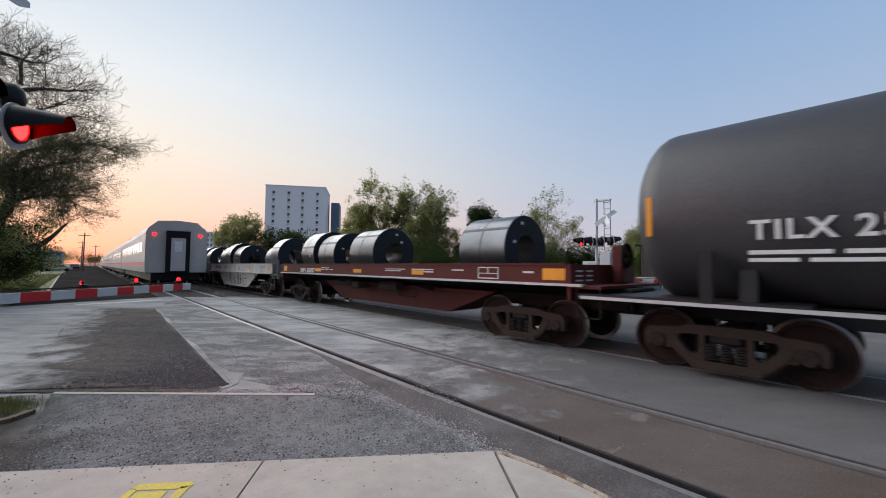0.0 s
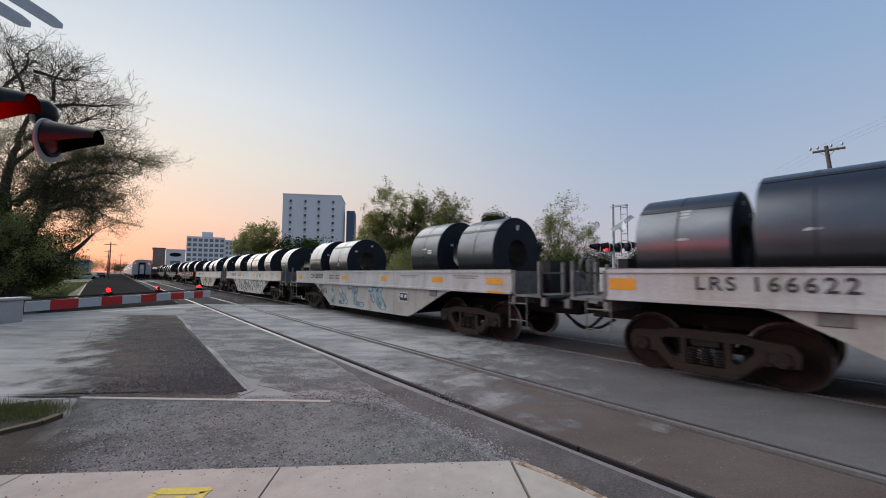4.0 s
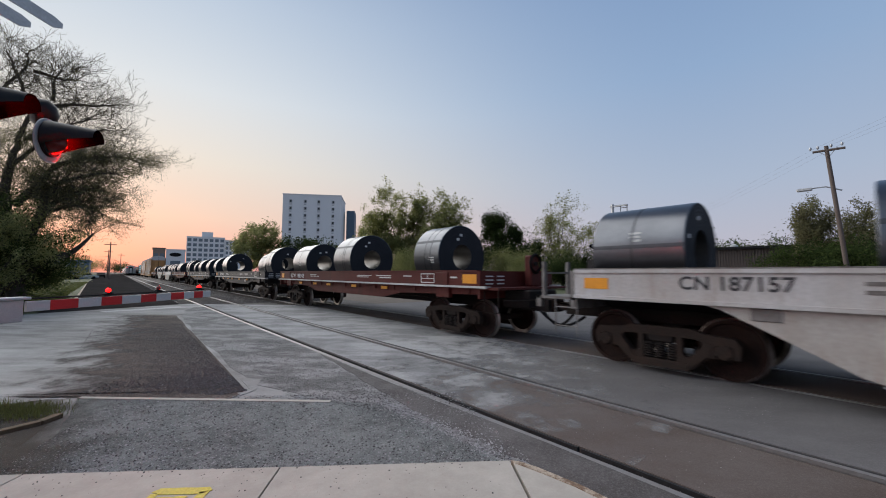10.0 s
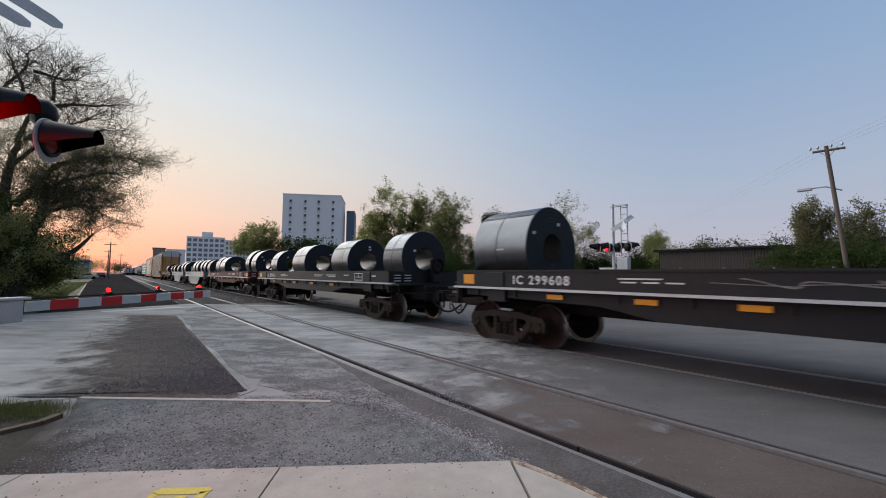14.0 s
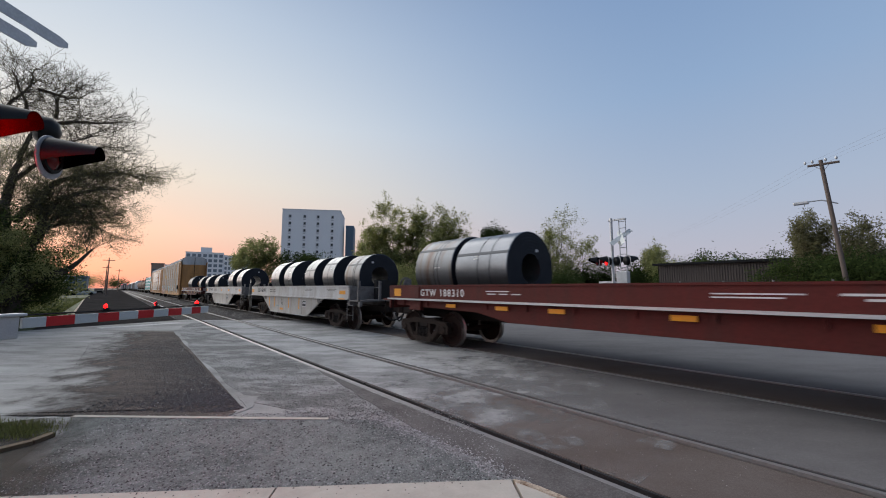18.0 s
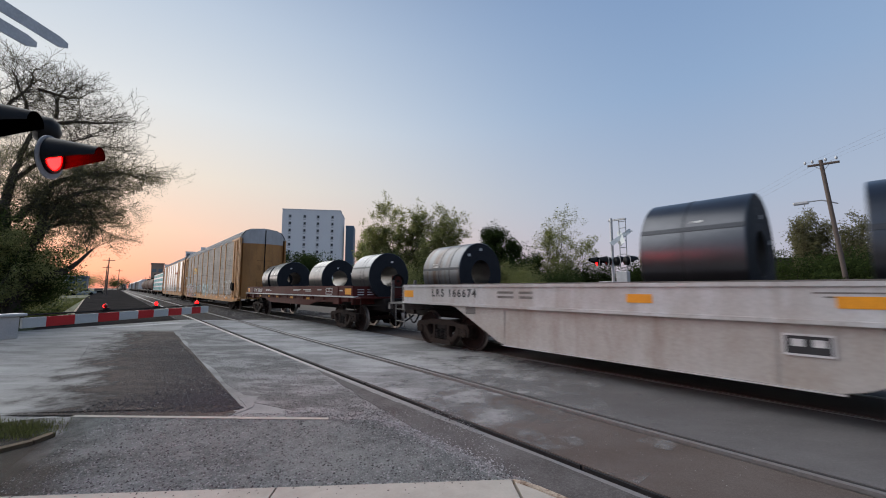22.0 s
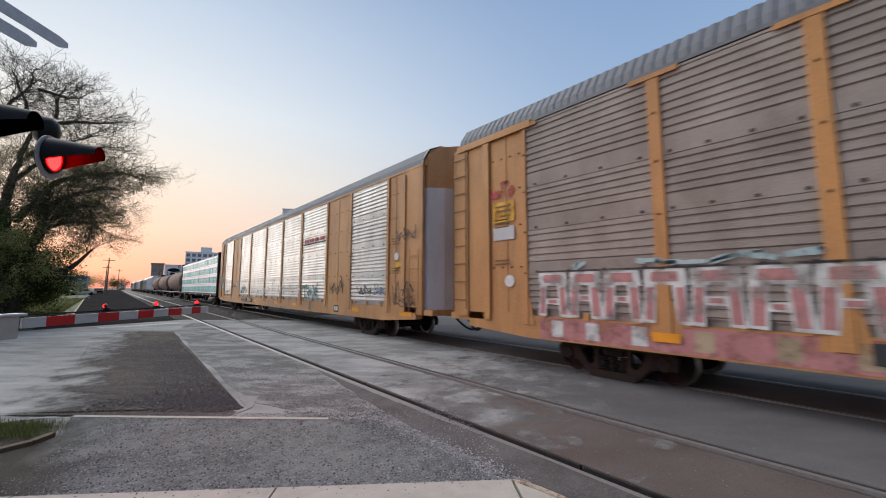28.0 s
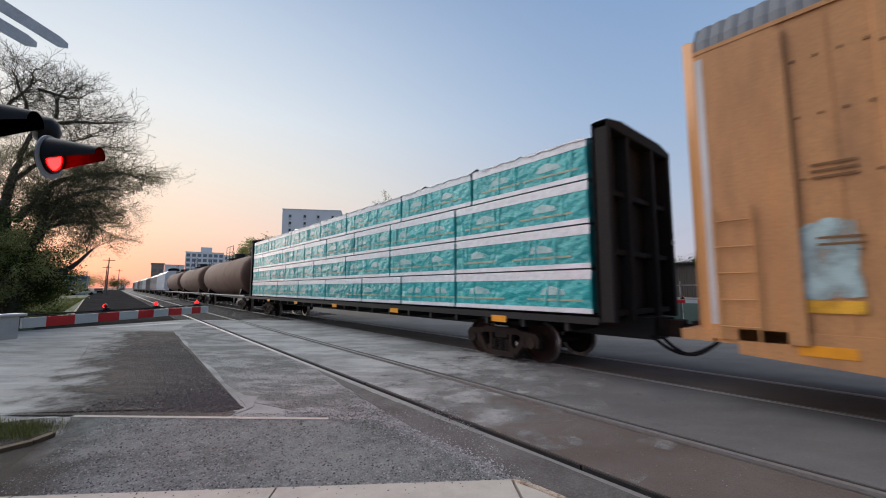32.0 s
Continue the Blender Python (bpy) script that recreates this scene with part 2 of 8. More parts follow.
def stone_mat(name, dark, light, speck, cell=70.0, big=0.35, mid=2.2, rough=0.88, bump=0.7, contrast=(0.42, 0.6), stretch=(1, 1, 1), grain=0.75, turn=0.0, fade=None, spec=0.25):
    """Worn asphalt: broad pale wear, smaller patches, and single stones that differ in tone."""
    m = bpy.data.materials.new(name)
    m.use_nodes = True
    n, l = m.node_tree.nodes, m.node_tree.links
    p = n["Principled BSDF"]
    tc = n.new("ShaderNodeTexCoord")
    mp = n.new("ShaderNodeMapping")
    mp.vector_type = "TEXTURE"
    mp.inputs["Scale"].default_value = [1 / k for k in stretch]
    mp.inputs["Rotation"].default_value = (0, 0, radians(turn))
    l.new(tc.outputs["Object"], mp.inputs["Vector"])

    def noise_tex(scale, detail):
        t = n.new("ShaderNodeTexNoise")
        t.inputs["Scale"].default_value, t.inputs["Detail"].default_value = scale, detail
        t.inputs["Roughness"].default_value = 0.62
        l.new(mp.outputs["Vector"], t.inputs["Vector"])
        return t.outputs["Fac"]

    def calc(op, a, b, c=None):
        t = n.new("ShaderNodeMath")
        t.operation = op
        for k, v in enumerate((a, b, c)):
            if v is None:
                continue
            if isinstance(v, (int, float)):
                t.inputs[k].default_value = v
            else:
                l.new(v, t.inputs[k])
        return t.outputs[0]

    both = calc("MULTIPLY_ADD", noise_tex(mid, 8.0), 0.4, calc("MULTIPLY", noise_tex(big, 5.0), 0.6))
    wear = n.new("ShaderNodeMapRange")
    wear.inputs["From Min"].default_value, wear.inputs["From Max"].default_value = contrast
    l.new(both, wear.inputs["Value"])
    vor = n.new("ShaderNodeTexVoronoi")
    vor.inputs["Scale"].default_value = cell
    l.new(tc.outputs["Object"], vor.inputs["Vector"])
    grey = n.new("ShaderNodeSeparateColor")
    l.new(vor.outputs["Color"], grey.inputs[0])
    stone = calc("POWER", grey.outputs[0], 2.2)
    base = n.new("ShaderNodeMix")
    base.data_type = "RGBA"
    base.inputs[6].default_value, base.inputs[7].default_value = (*dark, 1), (*light, 1)
    l.new(wear.outputs["Result"], base.inputs[0])
    spot = n.new("ShaderNodeMix")
    spot.data_type = "RGBA"
    spot.inputs[7].default_value = (*speck, 1)
    l.new(calc("MULTIPLY", stone, grain * 0.6), spot.inputs[0])
    l.new(base.outputs[2], spot.inputs[6])
    hsv = n.new("ShaderNodeHueSaturation")
    l.new(spot.outputs[2], hsv.inputs["Color"])
    l.new(calc("MULTIPLY_ADD", noise_tex(cell * 0.3, 3.0), grain, 1 - grain / 2), hsv.inputs["Value"])
    l.new(hsv.outputs["Color"], p.inputs["Base Color"])
    p.inputs["Roughness"].default_value = rough
    p.inputs["Specular IOR Level"].default_value = spec
    bp = n.new("ShaderNodeBump")
    bp.inputs["Strength"].default_value, bp.inputs["Distance"].default_value = bump, 0.012
    l.new(calc("ADD", vor.outputs["Distance"], stone), bp.inputs["Height"])
    l.new(bp.outputs["Normal"], p.inputs["Normal"])
    if fade:
        # the surfacing thins out unevenly across a slanting line on the ground
        ax, ay, shift, rough_edge = fade
        xyz = n.new("ShaderNodeSeparateXYZ")
        l.new(tc.outputs["Object"], xyz.inputs[0])
        reach = calc("SUBTRACT", calc("MULTIPLY_ADD", xyz.outputs["Y"], ay, calc("MULTIPLY", xyz.outputs["X"], ax)), shift)
        spots = n.new("ShaderNodeTexNoise")
        spots.inputs["Scale"].default_value, spots.inputs["Detail"].default_value, spots.inputs["Roughness"].default_value = 1.9, 9.0, 0.68
        l.new(tc.outputs["Object"], spots.inputs["Vector"])
        both_ = calc("MULTIPLY_ADD", noise_tex(1.6, 7.0), 0.15, calc("MULTIPLY", spots.outputs["Fac"], 0.85))
        edge = calc("MULTIPLY_ADD", calc("SUBTRACT", both_, 0.5), rough_edge, reach)
        alpha = n.new("ShaderNodeMapRange")
        alpha.interpolation_type = "SMOOTHSTEP"
        alpha.inputs["From Min"].default_value, alpha.inputs["From Max"].default_value = -0.8, 0.7
        l.new(edge, alpha.inputs["Value"])
        l.new(alpha.outputs["Result"], p.inputs["Alpha"])
    return m


M = {}
M["asphalt"] = stone_mat("worn_asphalt", (0.13, 0.127, 0.122), (0.31, 0.306, 0.295), (0.42, 0.41, 0.39), 110, 0.5, 2.4, contrast=(0.40, 0.58), stretch=(0.3, 1, 1), turn=-41.8, grain=0.4, bump=0.35, rough=0.75)
M["apron"] = stone_mat("coarse_worn_asphalt", (0.128, 0.138, 0.13), (0.272, 0.286, 0.27), (0.42, 0.44, 0.42), 130, 0.9, 5.5, contrast=(0.42, 0.58), grain=0.8, bump=1.0)
M["road_worn"] = stone_mat("patchy_worn_asphalt", (0.115, 0.111, 0.107), (0.275, 0.268, 0.257), (0.44, 0.43, 0.41), 75, 0.8, 3.2, contrast=(0.455, 0.56), stretch=(0.5, 1, 1), turn=-41.8, grain=0.8, bump=0.7)
M["panel_pale"] = stone_mat("pale_worn_crossing", (0.185, 0.182, 0.177), (0.35, 0.343, 0.333), (0.44, 0.43, 0.42), 95, 0.8, 3.0, contrast=(0.44, 0.56), stretch=(0.5, 1, 1), turn=-41.8, grain=0.6, bump=0.4, fade=(-0.2, 0.35, 0.7, 5.0))
M["corner_soil"] = stone_mat("damp_corner_soil", (0.05, 0.042, 0.034), (0.1, 0.085, 0.066), (0.2, 0.18, 0.15), 70, 0.9, 4.0, grain=0.7, bump=0.9, fade=(-1.0, -0.1, 0.12, 1.6))
M["shoulder"] = stone_mat("smooth_dark_asphalt", (0.07, 0.062, 0.058), (0.115, 0.105, 0.1), (0.25, 0.24, 0.23), 95, 0.6, 2.4, grain=0.5, bump=0.35)
M["hood_black"] = make_mat("matt_black_hood", (0.006, 0.006, 0.0065), 0.55, vary=0.2, scale=6, fine=40, bump=0.03, spec=0.25)
# nearly no reflection, so the strong lens leaves the hood's inside dark
M["hood_lining"] = make_mat("spill_damping_black", (0.0022, 0.0022, 0.0024), 1.0, vary=0.2, scale=6, fine=40, bump=0.0, spec=0.0)
M["disc_grey"] = make_mat("grey_lamp_disc", (0.3, 0.3, 0.31), 0.6, vary=0.15, scale=6, fine=40, bump=0.03)
M["dull_grey"] = make_mat("grimy_grey_steel", (0.2, 0.19, 0.18), 0.65, 0.1, vary=0.25, scale=5, dark=(0.09, 0.075, 0.065), amount=0.9, fine=40, bump=0.08)
M["asphalt_dark"] = stone_mat("tar_patch", (0.032, 0.023, 0.02), (0.095, 0.07, 0.058), (0.2, 0.17, 0.155), 75, 0.8, 3.4, stretch=(0.3, 1, 1), turn=-41.8, contrast=(0.42, 0.58), grain=0.95, bump=0.9, fade=(1.0, -0.09, -1.05, 4.5))
M["lane"] = stone_mat("lane_asphalt", (0.026, 0.023, 0.022), (0.045, 0.041, 0.039), (0.08, 0.075, 0.07), 45, 0.3, 1.4, contrast=(0.42, 0.62), rough=1.0, spec=0.0)
M["panel"] = stone_mat("crossing_asphalt", (0.092, 0.086, 0.084), (0.146, 0.138, 0.135), (0.26, 0.25, 0.24), 120, 0.35, 1.8, bump=0.2, contrast=(0.40, 0.64), grain=0.3, stretch=(0.45, 1, 1), turn=-41.8)
M["panel_brown"] = stone_mat("crossing_brown_asphalt", (0.08, 0.059, 0.048), (0.122, 0.101, 0.09), (0.25, 0.22, 0.2), 120, 0.3, 1.2, bump=0.2, contrast=(0.40, 0.64), grain=0.3, stretch=(0.6, 1, 1), turn=-41.8)
M["rubber"] = make_mat("rail_seal_rubber", (0.016, 0.016, 0.017), 0.6, vary=0.3, scale=4.0, dark=(0.04, 0.037, 0.035), fine=30)
M["chipped"] = make_mat("chipped_concrete", (0.4, 0.33, 0.25), 0.9, vary=0.3, scale=14, dark=(0.17, 0.11, 0.07), amount=1.0, fine=60, bump=0.6, contrast=(0.45, 0.6))
M["speck"] = make_mat("pale_grit", (0.32, 0.31, 0.29), 0.9, vary=0.3, scale=30)
M["concrete"] = stone_mat("sidewalk_concrete", (0.34, 0.314, 0.268), (0.45, 0.417, 0.36), (0.3, 0.29, 0.27), 130, 0.8, 5.0, bump=0.12, contrast=(0.38, 0.62), grain=0.16)
M["kerb_stone"] = make_mat("kerb_concrete", (0.12, 0.085, 0.05), 0.9, vary=0.25, scale=4.0, fine=40, bump=0.4)
M["rail"] = make_mat("rail_steel", (0.24, 0.235, 0.23), 0.5, 0.4, vary=0.15, scale=3.0, dark=(0.25, 0.2, 0.17), fine=20, bump=0.05)
M["gap"] = make_mat("flangeway_dirt", (0.022, 0.02, 0.019), 0.95, vary=0.3, scale=5.0)
M["grass"] = make_mat("rough_grass", (0.07, 0.085, 0.03), 0.9, vary=0.45, scale=0.5, fine=14, bump=0.6, dark=(0.095, 0.08, 0.05), coarse=0.05)
M["blade"] = leaf_mat("grass_blade", (0.11, 0.125, 0.045), (0.06, 0.062, 0.026))
M["soil"] = make_mat("bare_soil", (0.12, 0.095, 0.075), 0.95, vary=0.3, scale=0.8, fine=25, bump=0.7)
M["ballast"] = make_mat("ballast_stone", (0.1, 0.088, 0.08), 0.95, vary=0.45, scale=1.0, fine=22, bump=1.0, coarse=0.03)
M["white_paint"] = make_mat("worn_white_line", (0.5, 0.49, 0.47), 0.8, vary=0.2, scale=6, dark=(0.22, 0.22, 0.22), amount=0.6)
M["car_white"] = make_mat("car_grey_white_paint", (0.49, 0.49, 0.49), 0.55, vary=0.12, scale=1.6, dark=(0.34, 0.3, 0.265), amount=0.8, stretch=(1, 1, 0.35), fine=25, bump=0.04, rand=0.05, streak=(0.25, 0.19, 0.145))
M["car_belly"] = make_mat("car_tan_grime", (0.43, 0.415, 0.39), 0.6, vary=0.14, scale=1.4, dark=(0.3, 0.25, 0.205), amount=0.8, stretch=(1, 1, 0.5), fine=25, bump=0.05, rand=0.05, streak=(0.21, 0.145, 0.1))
M["car_red"] = make_mat("car_oxide_red_paint", (0.088, 0.014, 0.011), 0.65, spec=0.22, vary=0.2, scale=1.5, dark=(0.06, 0.017, 0.013), amount=0.7, stretch=(1, 1, 0.4), fine=25, bump=0.05, rand=0.08, streak=(0.045, 0.02, 0.016))
M["car_black"] = make_mat("car_black_paint", (0.011, 0.011, 0.012), 0.55, vary=0.25, scale=1.5, dark=(0.024, 0.021, 0.02), spec=0.25, stretch=(1, 1, 0.4), fine=25, bump=0.05)
M["truck"] = make_mat("rusty_cast_steel", (0.025, 0.019, 0.016), 0.95, vary=0.35, scale=4, dark=(0.052, 0.03, 0.021), fine=45, bump=0.3, rand=0.2, spec=0.2)
M["wheel"] = make_mat("wheel_steel", (0.02, 0.013, 0.011), 0.9, 0.0, vary=0.3, scale=5, dark=(0.042, 0.02, 0.014), fine=30, bump=0.1, spec=0.15)
M["under"] = make_mat("grimy_underframe", (0.016, 0.013, 0.012), 0.9, vary=0.3, scale=3, dark=(0.03, 0.022, 0.018), fine=30, bump=0.1, spec=0.2)
M["coil"] = make_mat("coiled_steel", (0.125, 0.13, 0.142), 0.32, 0.95, vary=0.08, scale=1.0, dark=(0.07, 0.073, 0.08), amount=0.8, stretch=(1, 0.6, 1), fine=90, bump=0.015, rand=0.25)
M["bore"] = make_mat("coil_bore_steel", (0.13, 0.125, 0.12), 0.4, 0.7, vary=0.15, scale=3.0, dark=(0.07, 0.066, 0.062), fine=50, bump=0.05)
M["tread"] = make_mat("polished_tread", (0.4, 0.36, 0.33), 0.35, 0.8, vary=0.15, scale=6, dark=(0.15, 0.09, 0.06), fine=30)
M["coil_rust"] = make_mat("rusty_coiled_steel", (0.135, 0.14, 0.15), 0.4, 0.85, vary=0.15, scale=1.3, dark=(0.09, 0.055, 0.036), amount=0.85, stretch=(0.15, 1.3, 0.15), fine=60, bump=0.03, contrast=(0.46, 0.58))
M["strap"] = make_mat("strap_steel", (0.06, 0.063, 0.07), 0.5, 0.8, vary=0.2, scale=4)
# coil ends: shade of faces turned from the western glow, put into the colour
M["coil_end"] = make_mat("shaded_coil_edge_steel", (0.016, 0.019, 0.025), 0.75, 0.3, vary=0.3, scale=2.0, fine=80, bump=0.1)
M["orange"] = make_mat("reflective_orange", (0.75, 0.3, 0.012), 0.45, vary=0.1, scale=4, dark=(0.5, 0.2, 0.02), amount=0.5)
M["mark_white"] = make_mat("stencil_white", (0.62, 0.61, 0.6), 0.7, vary=0.15, scale=8, dark=(0.35, 0.33, 0.32))
M["mark_black"] = make_mat("stencil_black", (0.03, 0.03, 0.032), 0.7, vary=0.2, scale=8)
M["rack_yellow"] = make_mat("autorack_yellow_paint", (0.5, 0.24, 0.076), 0.6, vary=0.14, scale=0.9, dark=(0.27, 0.135, 0.055), amount=0.7, stretch=(1, 1, 0.35), fine=30, bump=0.05, streak=(0.22, 0.115, 0.05))
M["rack_silver"] = make_mat("galvanised_panel", (0.52, 0.515, 0.505), 0.33, 0.36, vary=0.2, scale=1.4, dark=(0.27, 0.235, 0.205), amount=0.7, stretch=(1, 1, 0.5), fine=40, bump=0.04, rand=0.06, streak=(0.3, 0.24, 0.19))
M["rack_brown"] = make_mat("grimy_galvanised_panel", (0.29, 0.248, 0.212), 0.65, 0.08, vary=0.22, scale=1.3, dark=(0.17, 0.137, 0.112), amount=0.8, stretch=(1, 1, 0.6), fine=40, bump=0.05, rand=0.08)
M["tank_black"] = make_mat("tank_black_paint", (0.034, 0.036, 0.04), 0.5, vary=0.25, scale=0.8, dark=(0.07, 0.068, 0.07), fine=25, bump=0.03)
M["tank_brown"] = make_mat("tank_dirty_brown", (0.15, 0.075, 0.05), 0.8, vary=0.25, scale=0.9, dark=(0.07, 0.045, 0.035), fine=25, bump=0.05)
M["wrap"] = make_mat("lumber_wrap_teal", (0.01, 0.3, 0.31), 0.32, vary=0.12, scale=1.2, dark=(0.05, 0.4, 0.39), amount=0.7, stretch=(1, 1, 0.5), fine=3.5, bump=0.9, coarse=0.12, rand=0.12)
M["wrap_pale"] = make_mat("lumber_wrap_pale_print", (0.42, 0.55, 0.53), 0.35, vary=0.15, scale=3.0, dark=(0.1, 0.34, 0.34), amount=0.9, fine=9, bump=0.4, coarse=0.04)
M["wrap_gold"] = make_mat("lumber_wrap_gold_print", (0.42, 0.36, 0.2), 0.4, vary=0.15, scale=3.0, dark=(0.14, 0.3, 0.27), amount=0.9, fine=9, bump=0.4, coarse=0.04)
M["bulkhead"] = make_mat("grimy_bulkhead_steel", (0.016, 0.015, 0.015), 0.8, vary=0.3, scale=2, dark=(0.03, 0.024, 0.02), fine=25, bump=0.1, spec=0.2)
M["rack_orange"] = make_mat("autorack_orange_paint", (0.5, 0.25, 0.095), 0.6, vary=0.16, scale=0.8, dark=(0.33, 0.16, 0.07), amount=0.8, stretch=(1, 1, 0.35), fine=30, bump=0.05, streak=(0.2, 0.1, 0.05))
M["wrap_white"] = make_mat("lumber_wrap_white", (0.68, 0.7, 0.71), 0.35, vary=0.1, scale=2.0, dark=(0.5, 0.5, 0.52), fine=9, bump=0.4, coarse=0.04)
M["stainless"] = make_mat("stainless_coach", (0.33, 0.295, 0.28), 0.55, 0.1, vary=0.12, scale=1.5, dark=(0.24, 0.2, 0.185), fine=30)
# the coach's steel made lighter: sky light on the end, put into the colour
M["coach_end_lit"] = make_mat("lightened_end_steel", (0.5, 0.47, 0.44), 0.6, vary=0.15, scale=1.2, dark=(0.34, 0.29, 0.26), stretch=(1, 1, 0.4), fine=20, bump=0.03)
# distant panes: the sky's reflection is put into the pale blue-grey colour
M["far_sky_glass"] = make_mat("distant_sky_toned_glass", (0.13, 0.17, 0.2), 0.15, 0.0, vary=0.2, scale=0.4, bump=0.0, spec=0.6)
M["store_brown"] = make_mat("tan_brick_store", (0.3, 0.22, 0.17), 0.85, vary=0.15, scale=0.4, dark=(0.22, 0.15, 0.11), fine=6, bump=0.05)
M["glass"] = make_mat("dark_window_glass", (0.02, 0.025, 0.03), 0.08, 0.0, vary=0.1, scale=0.6, bump=0.0, spec=0.6)
M["red_on"] = glow("red_lamp_lit", (1.0, 0.004, 0.004), 8.0)
M["red_beam"] = glow("red_signal_beam", (1.0, 0.0004, 0.0004), 280.0)
M["red_off"] = make_mat("red_lamp_dark", (0.14, 0.012, 0.012), 0.2, vary=0.1, scale=20, bump=0.0)
M["black_metal"] = make_mat("black_enamel", (0.009, 0.009, 0.01), 0.6, vary=0.2, scale=6, fine=40, bump=0.03, spec=0.15)
M["aluminium"] = make_mat("dull_aluminium", (0.5, 0.5, 0.5), 0.5, 0.4, vary=0.12, scale=6, dark=(0.35, 0.35, 0.36), fine=50, bump=0.03)
M["arm_red"] = make_mat("gate_red_sheeting", (0.5, 0.02, 0.022), 0.5, vary=0.1, scale=9)
M["arm_white"] = make_mat("gate_white_sheeting", (0.5, 0.52, 0.51), 0.5, vary=0.1, scale=9)
M["bark"] = make_mat("willow_bark", (0.085, 0.07, 0.057), 0.9, vary=0.35, scale=5, fine=25, bump=0.5, stretch=(1, 1, 0.3))
M["leaf"] = leaf_mat("spring_leaf", (0.4, 0.4, 0.165), (0.17, 0.18, 0.075))
M["leaf_dark"] = leaf_mat("dark_leaf", (0.08, 0.108, 0.035), (0.028, 0.044, 0.017))
M["bud"] = leaf_mat("budding_twig", (0.25, 0.235, 0.12), (0.1, 0.09, 0.055))
M["facade"] = make_mat("pale_render", (0.78, 0.78, 0.77), 0.8, vary=0.08, scale=0.15, dark=(0.7, 0.7, 0.7), fine=3, bump=0.05)
M["facade_blue"] = make_mat("blue_cladding", (0.1, 0.15, 0.2), 0.6, vary=0.1, scale=0.2, fine=3)
M["corrugated"] = make_mat("brown_corrugated_steel", (0.075, 0.058, 0.05), 0.7, vary=0.2, scale=0.6, stretch=(1, 1, 0.2), fine=20, bump=0.1)
M["yellow_paint"] = make_mat("yellow_spray_paint", (0.62, 0.5, 0.06), 0.8, vary=0.2, scale=9, dark=(0.4, 0.36, 0.15))
M["wood_pole"] = make_mat("weathered_pole", (0.13, 0.1, 0.085), 0.9, vary=0.3, scale=3, stretch=(1, 1, 0.15), fine=40, bump=0.3)
M["green_bin"] = make_mat("faded_green_bin", (0.085, 0.125, 0.115), 0.6, vary=0.2, scale=3)
M["roof_grey"] = make_mat("roof_galvanised", (0.125, 0.132, 0.145), 0.6, 0.1, vary=0.12, scale=1.0, dark=(0.17, 0.17, 0.175), amount=0.7, fine=40, bump=0.03)
M["primer"] = make_mat("grey_primer", (0.53, 0.53, 0.54), 0.6, vary=0.12, scale=1.2, dark=(0.33, 0.32, 0.3), amount=0.7, stretch=(1, 1, 0.4))
for key, colour in (("tag_white", (0.62, 0.63, 0.6)), ("tag_black", (0.025, 0.025, 0.028)), ("tag_pink", (0.45, 0.2, 0.19)), ("tag_orange", (0.55, 0.29, 0.12)), ("tag_teal", (0.03, 0.2, 0.21)), ("tag_pale", (0.38, 0.5, 0.5)), ("tag_red", (0.4, 0.035, 0.04)), ("tag_blue", (0.1, 0.2, 0.32)), ("tag_gold", (0.72, 0.38, 0.03)), ("tag_sand", (0.4, 0.31, 0.2))):
    M[key] = make_mat("spray_" + key, colour, 0.6, vary=0.2, scale=2.5, dark=tuple(c * 0.65 for c in colour), amount=0.7, worn=0.25)
M["stencil_brown"] = make_mat("stencil_brown", (0.16, 0.08, 0.03), 0.7, vary=0.2, scale=8)

# ---------------------------------------------------------------- ground
def flat(name, poly, top, material, label, depth=0.05, category="ground", kind="structure"):
    s = Shape()
    s.prism(poly, "z", top - depth, top)
    return thing(name, label, category, shape=s, material=material, kind=kind)


def tops(x):
    """The road's near edge along the sidewalk."""
    return 4.07 - 0.733 * x


ground = flat("ground", [(-1500, -1500), (2500, -1500), (2500, 2500), (-1500, 2500)], -0.09, M["soil"], "bare soil and scrub ground running to the horizon", 0.3)
road = flat("road", [(-60, 48.0), (-0.6, tops(-0.6)), (2.62, tops(2.62)), (2.95, 0.5), (2.95, -12), (3.14, -12), (3.14, 23.1), (2.8, 23.4), (-3.1, 20.9), (-60, 71.0)], 0.0, M["asphalt"], "worn grey asphalt road at the level crossing", category="road")
verge = flat("grass_verge", [(-2.0, 34.0), (-2.4, 21.3), (-60, 71.2), (-90, 400), (-9.0, 400), (-3.6, 80)], -0.02, M["grass"], "rough green grass verge beside the paved lane", category="grass")
lane = flat("pavement", [(-3.6, 80), (-2.0, 34.0), (-2.4, 21.3), (2.5, 23.4), (2.5, 400), (-9, 400)], -0.04, M["lane"], "dark asphalt lane beside the railway track", category="road")
near_verge = flat("grass_corner", [(-0.45, 5.95), (-0.9, 6.55), (-3.5, 9.2), (-5.5, 8.2), (-2.0, 5.6), (-0.72, 4.95), (-0.6, 5.3)], 0.004, M["soil"], "scruffy grass corner by the crossing signal", category="grass")
bed = flat("track_bed", [(2.45, 22.6), (6.4, 19.6), (11.0, 16.0), (11.0, 1200), (2.45, 1200)], -0.07, M["ballast"], "dark ballast bed under two railway tracks", category="ballast")
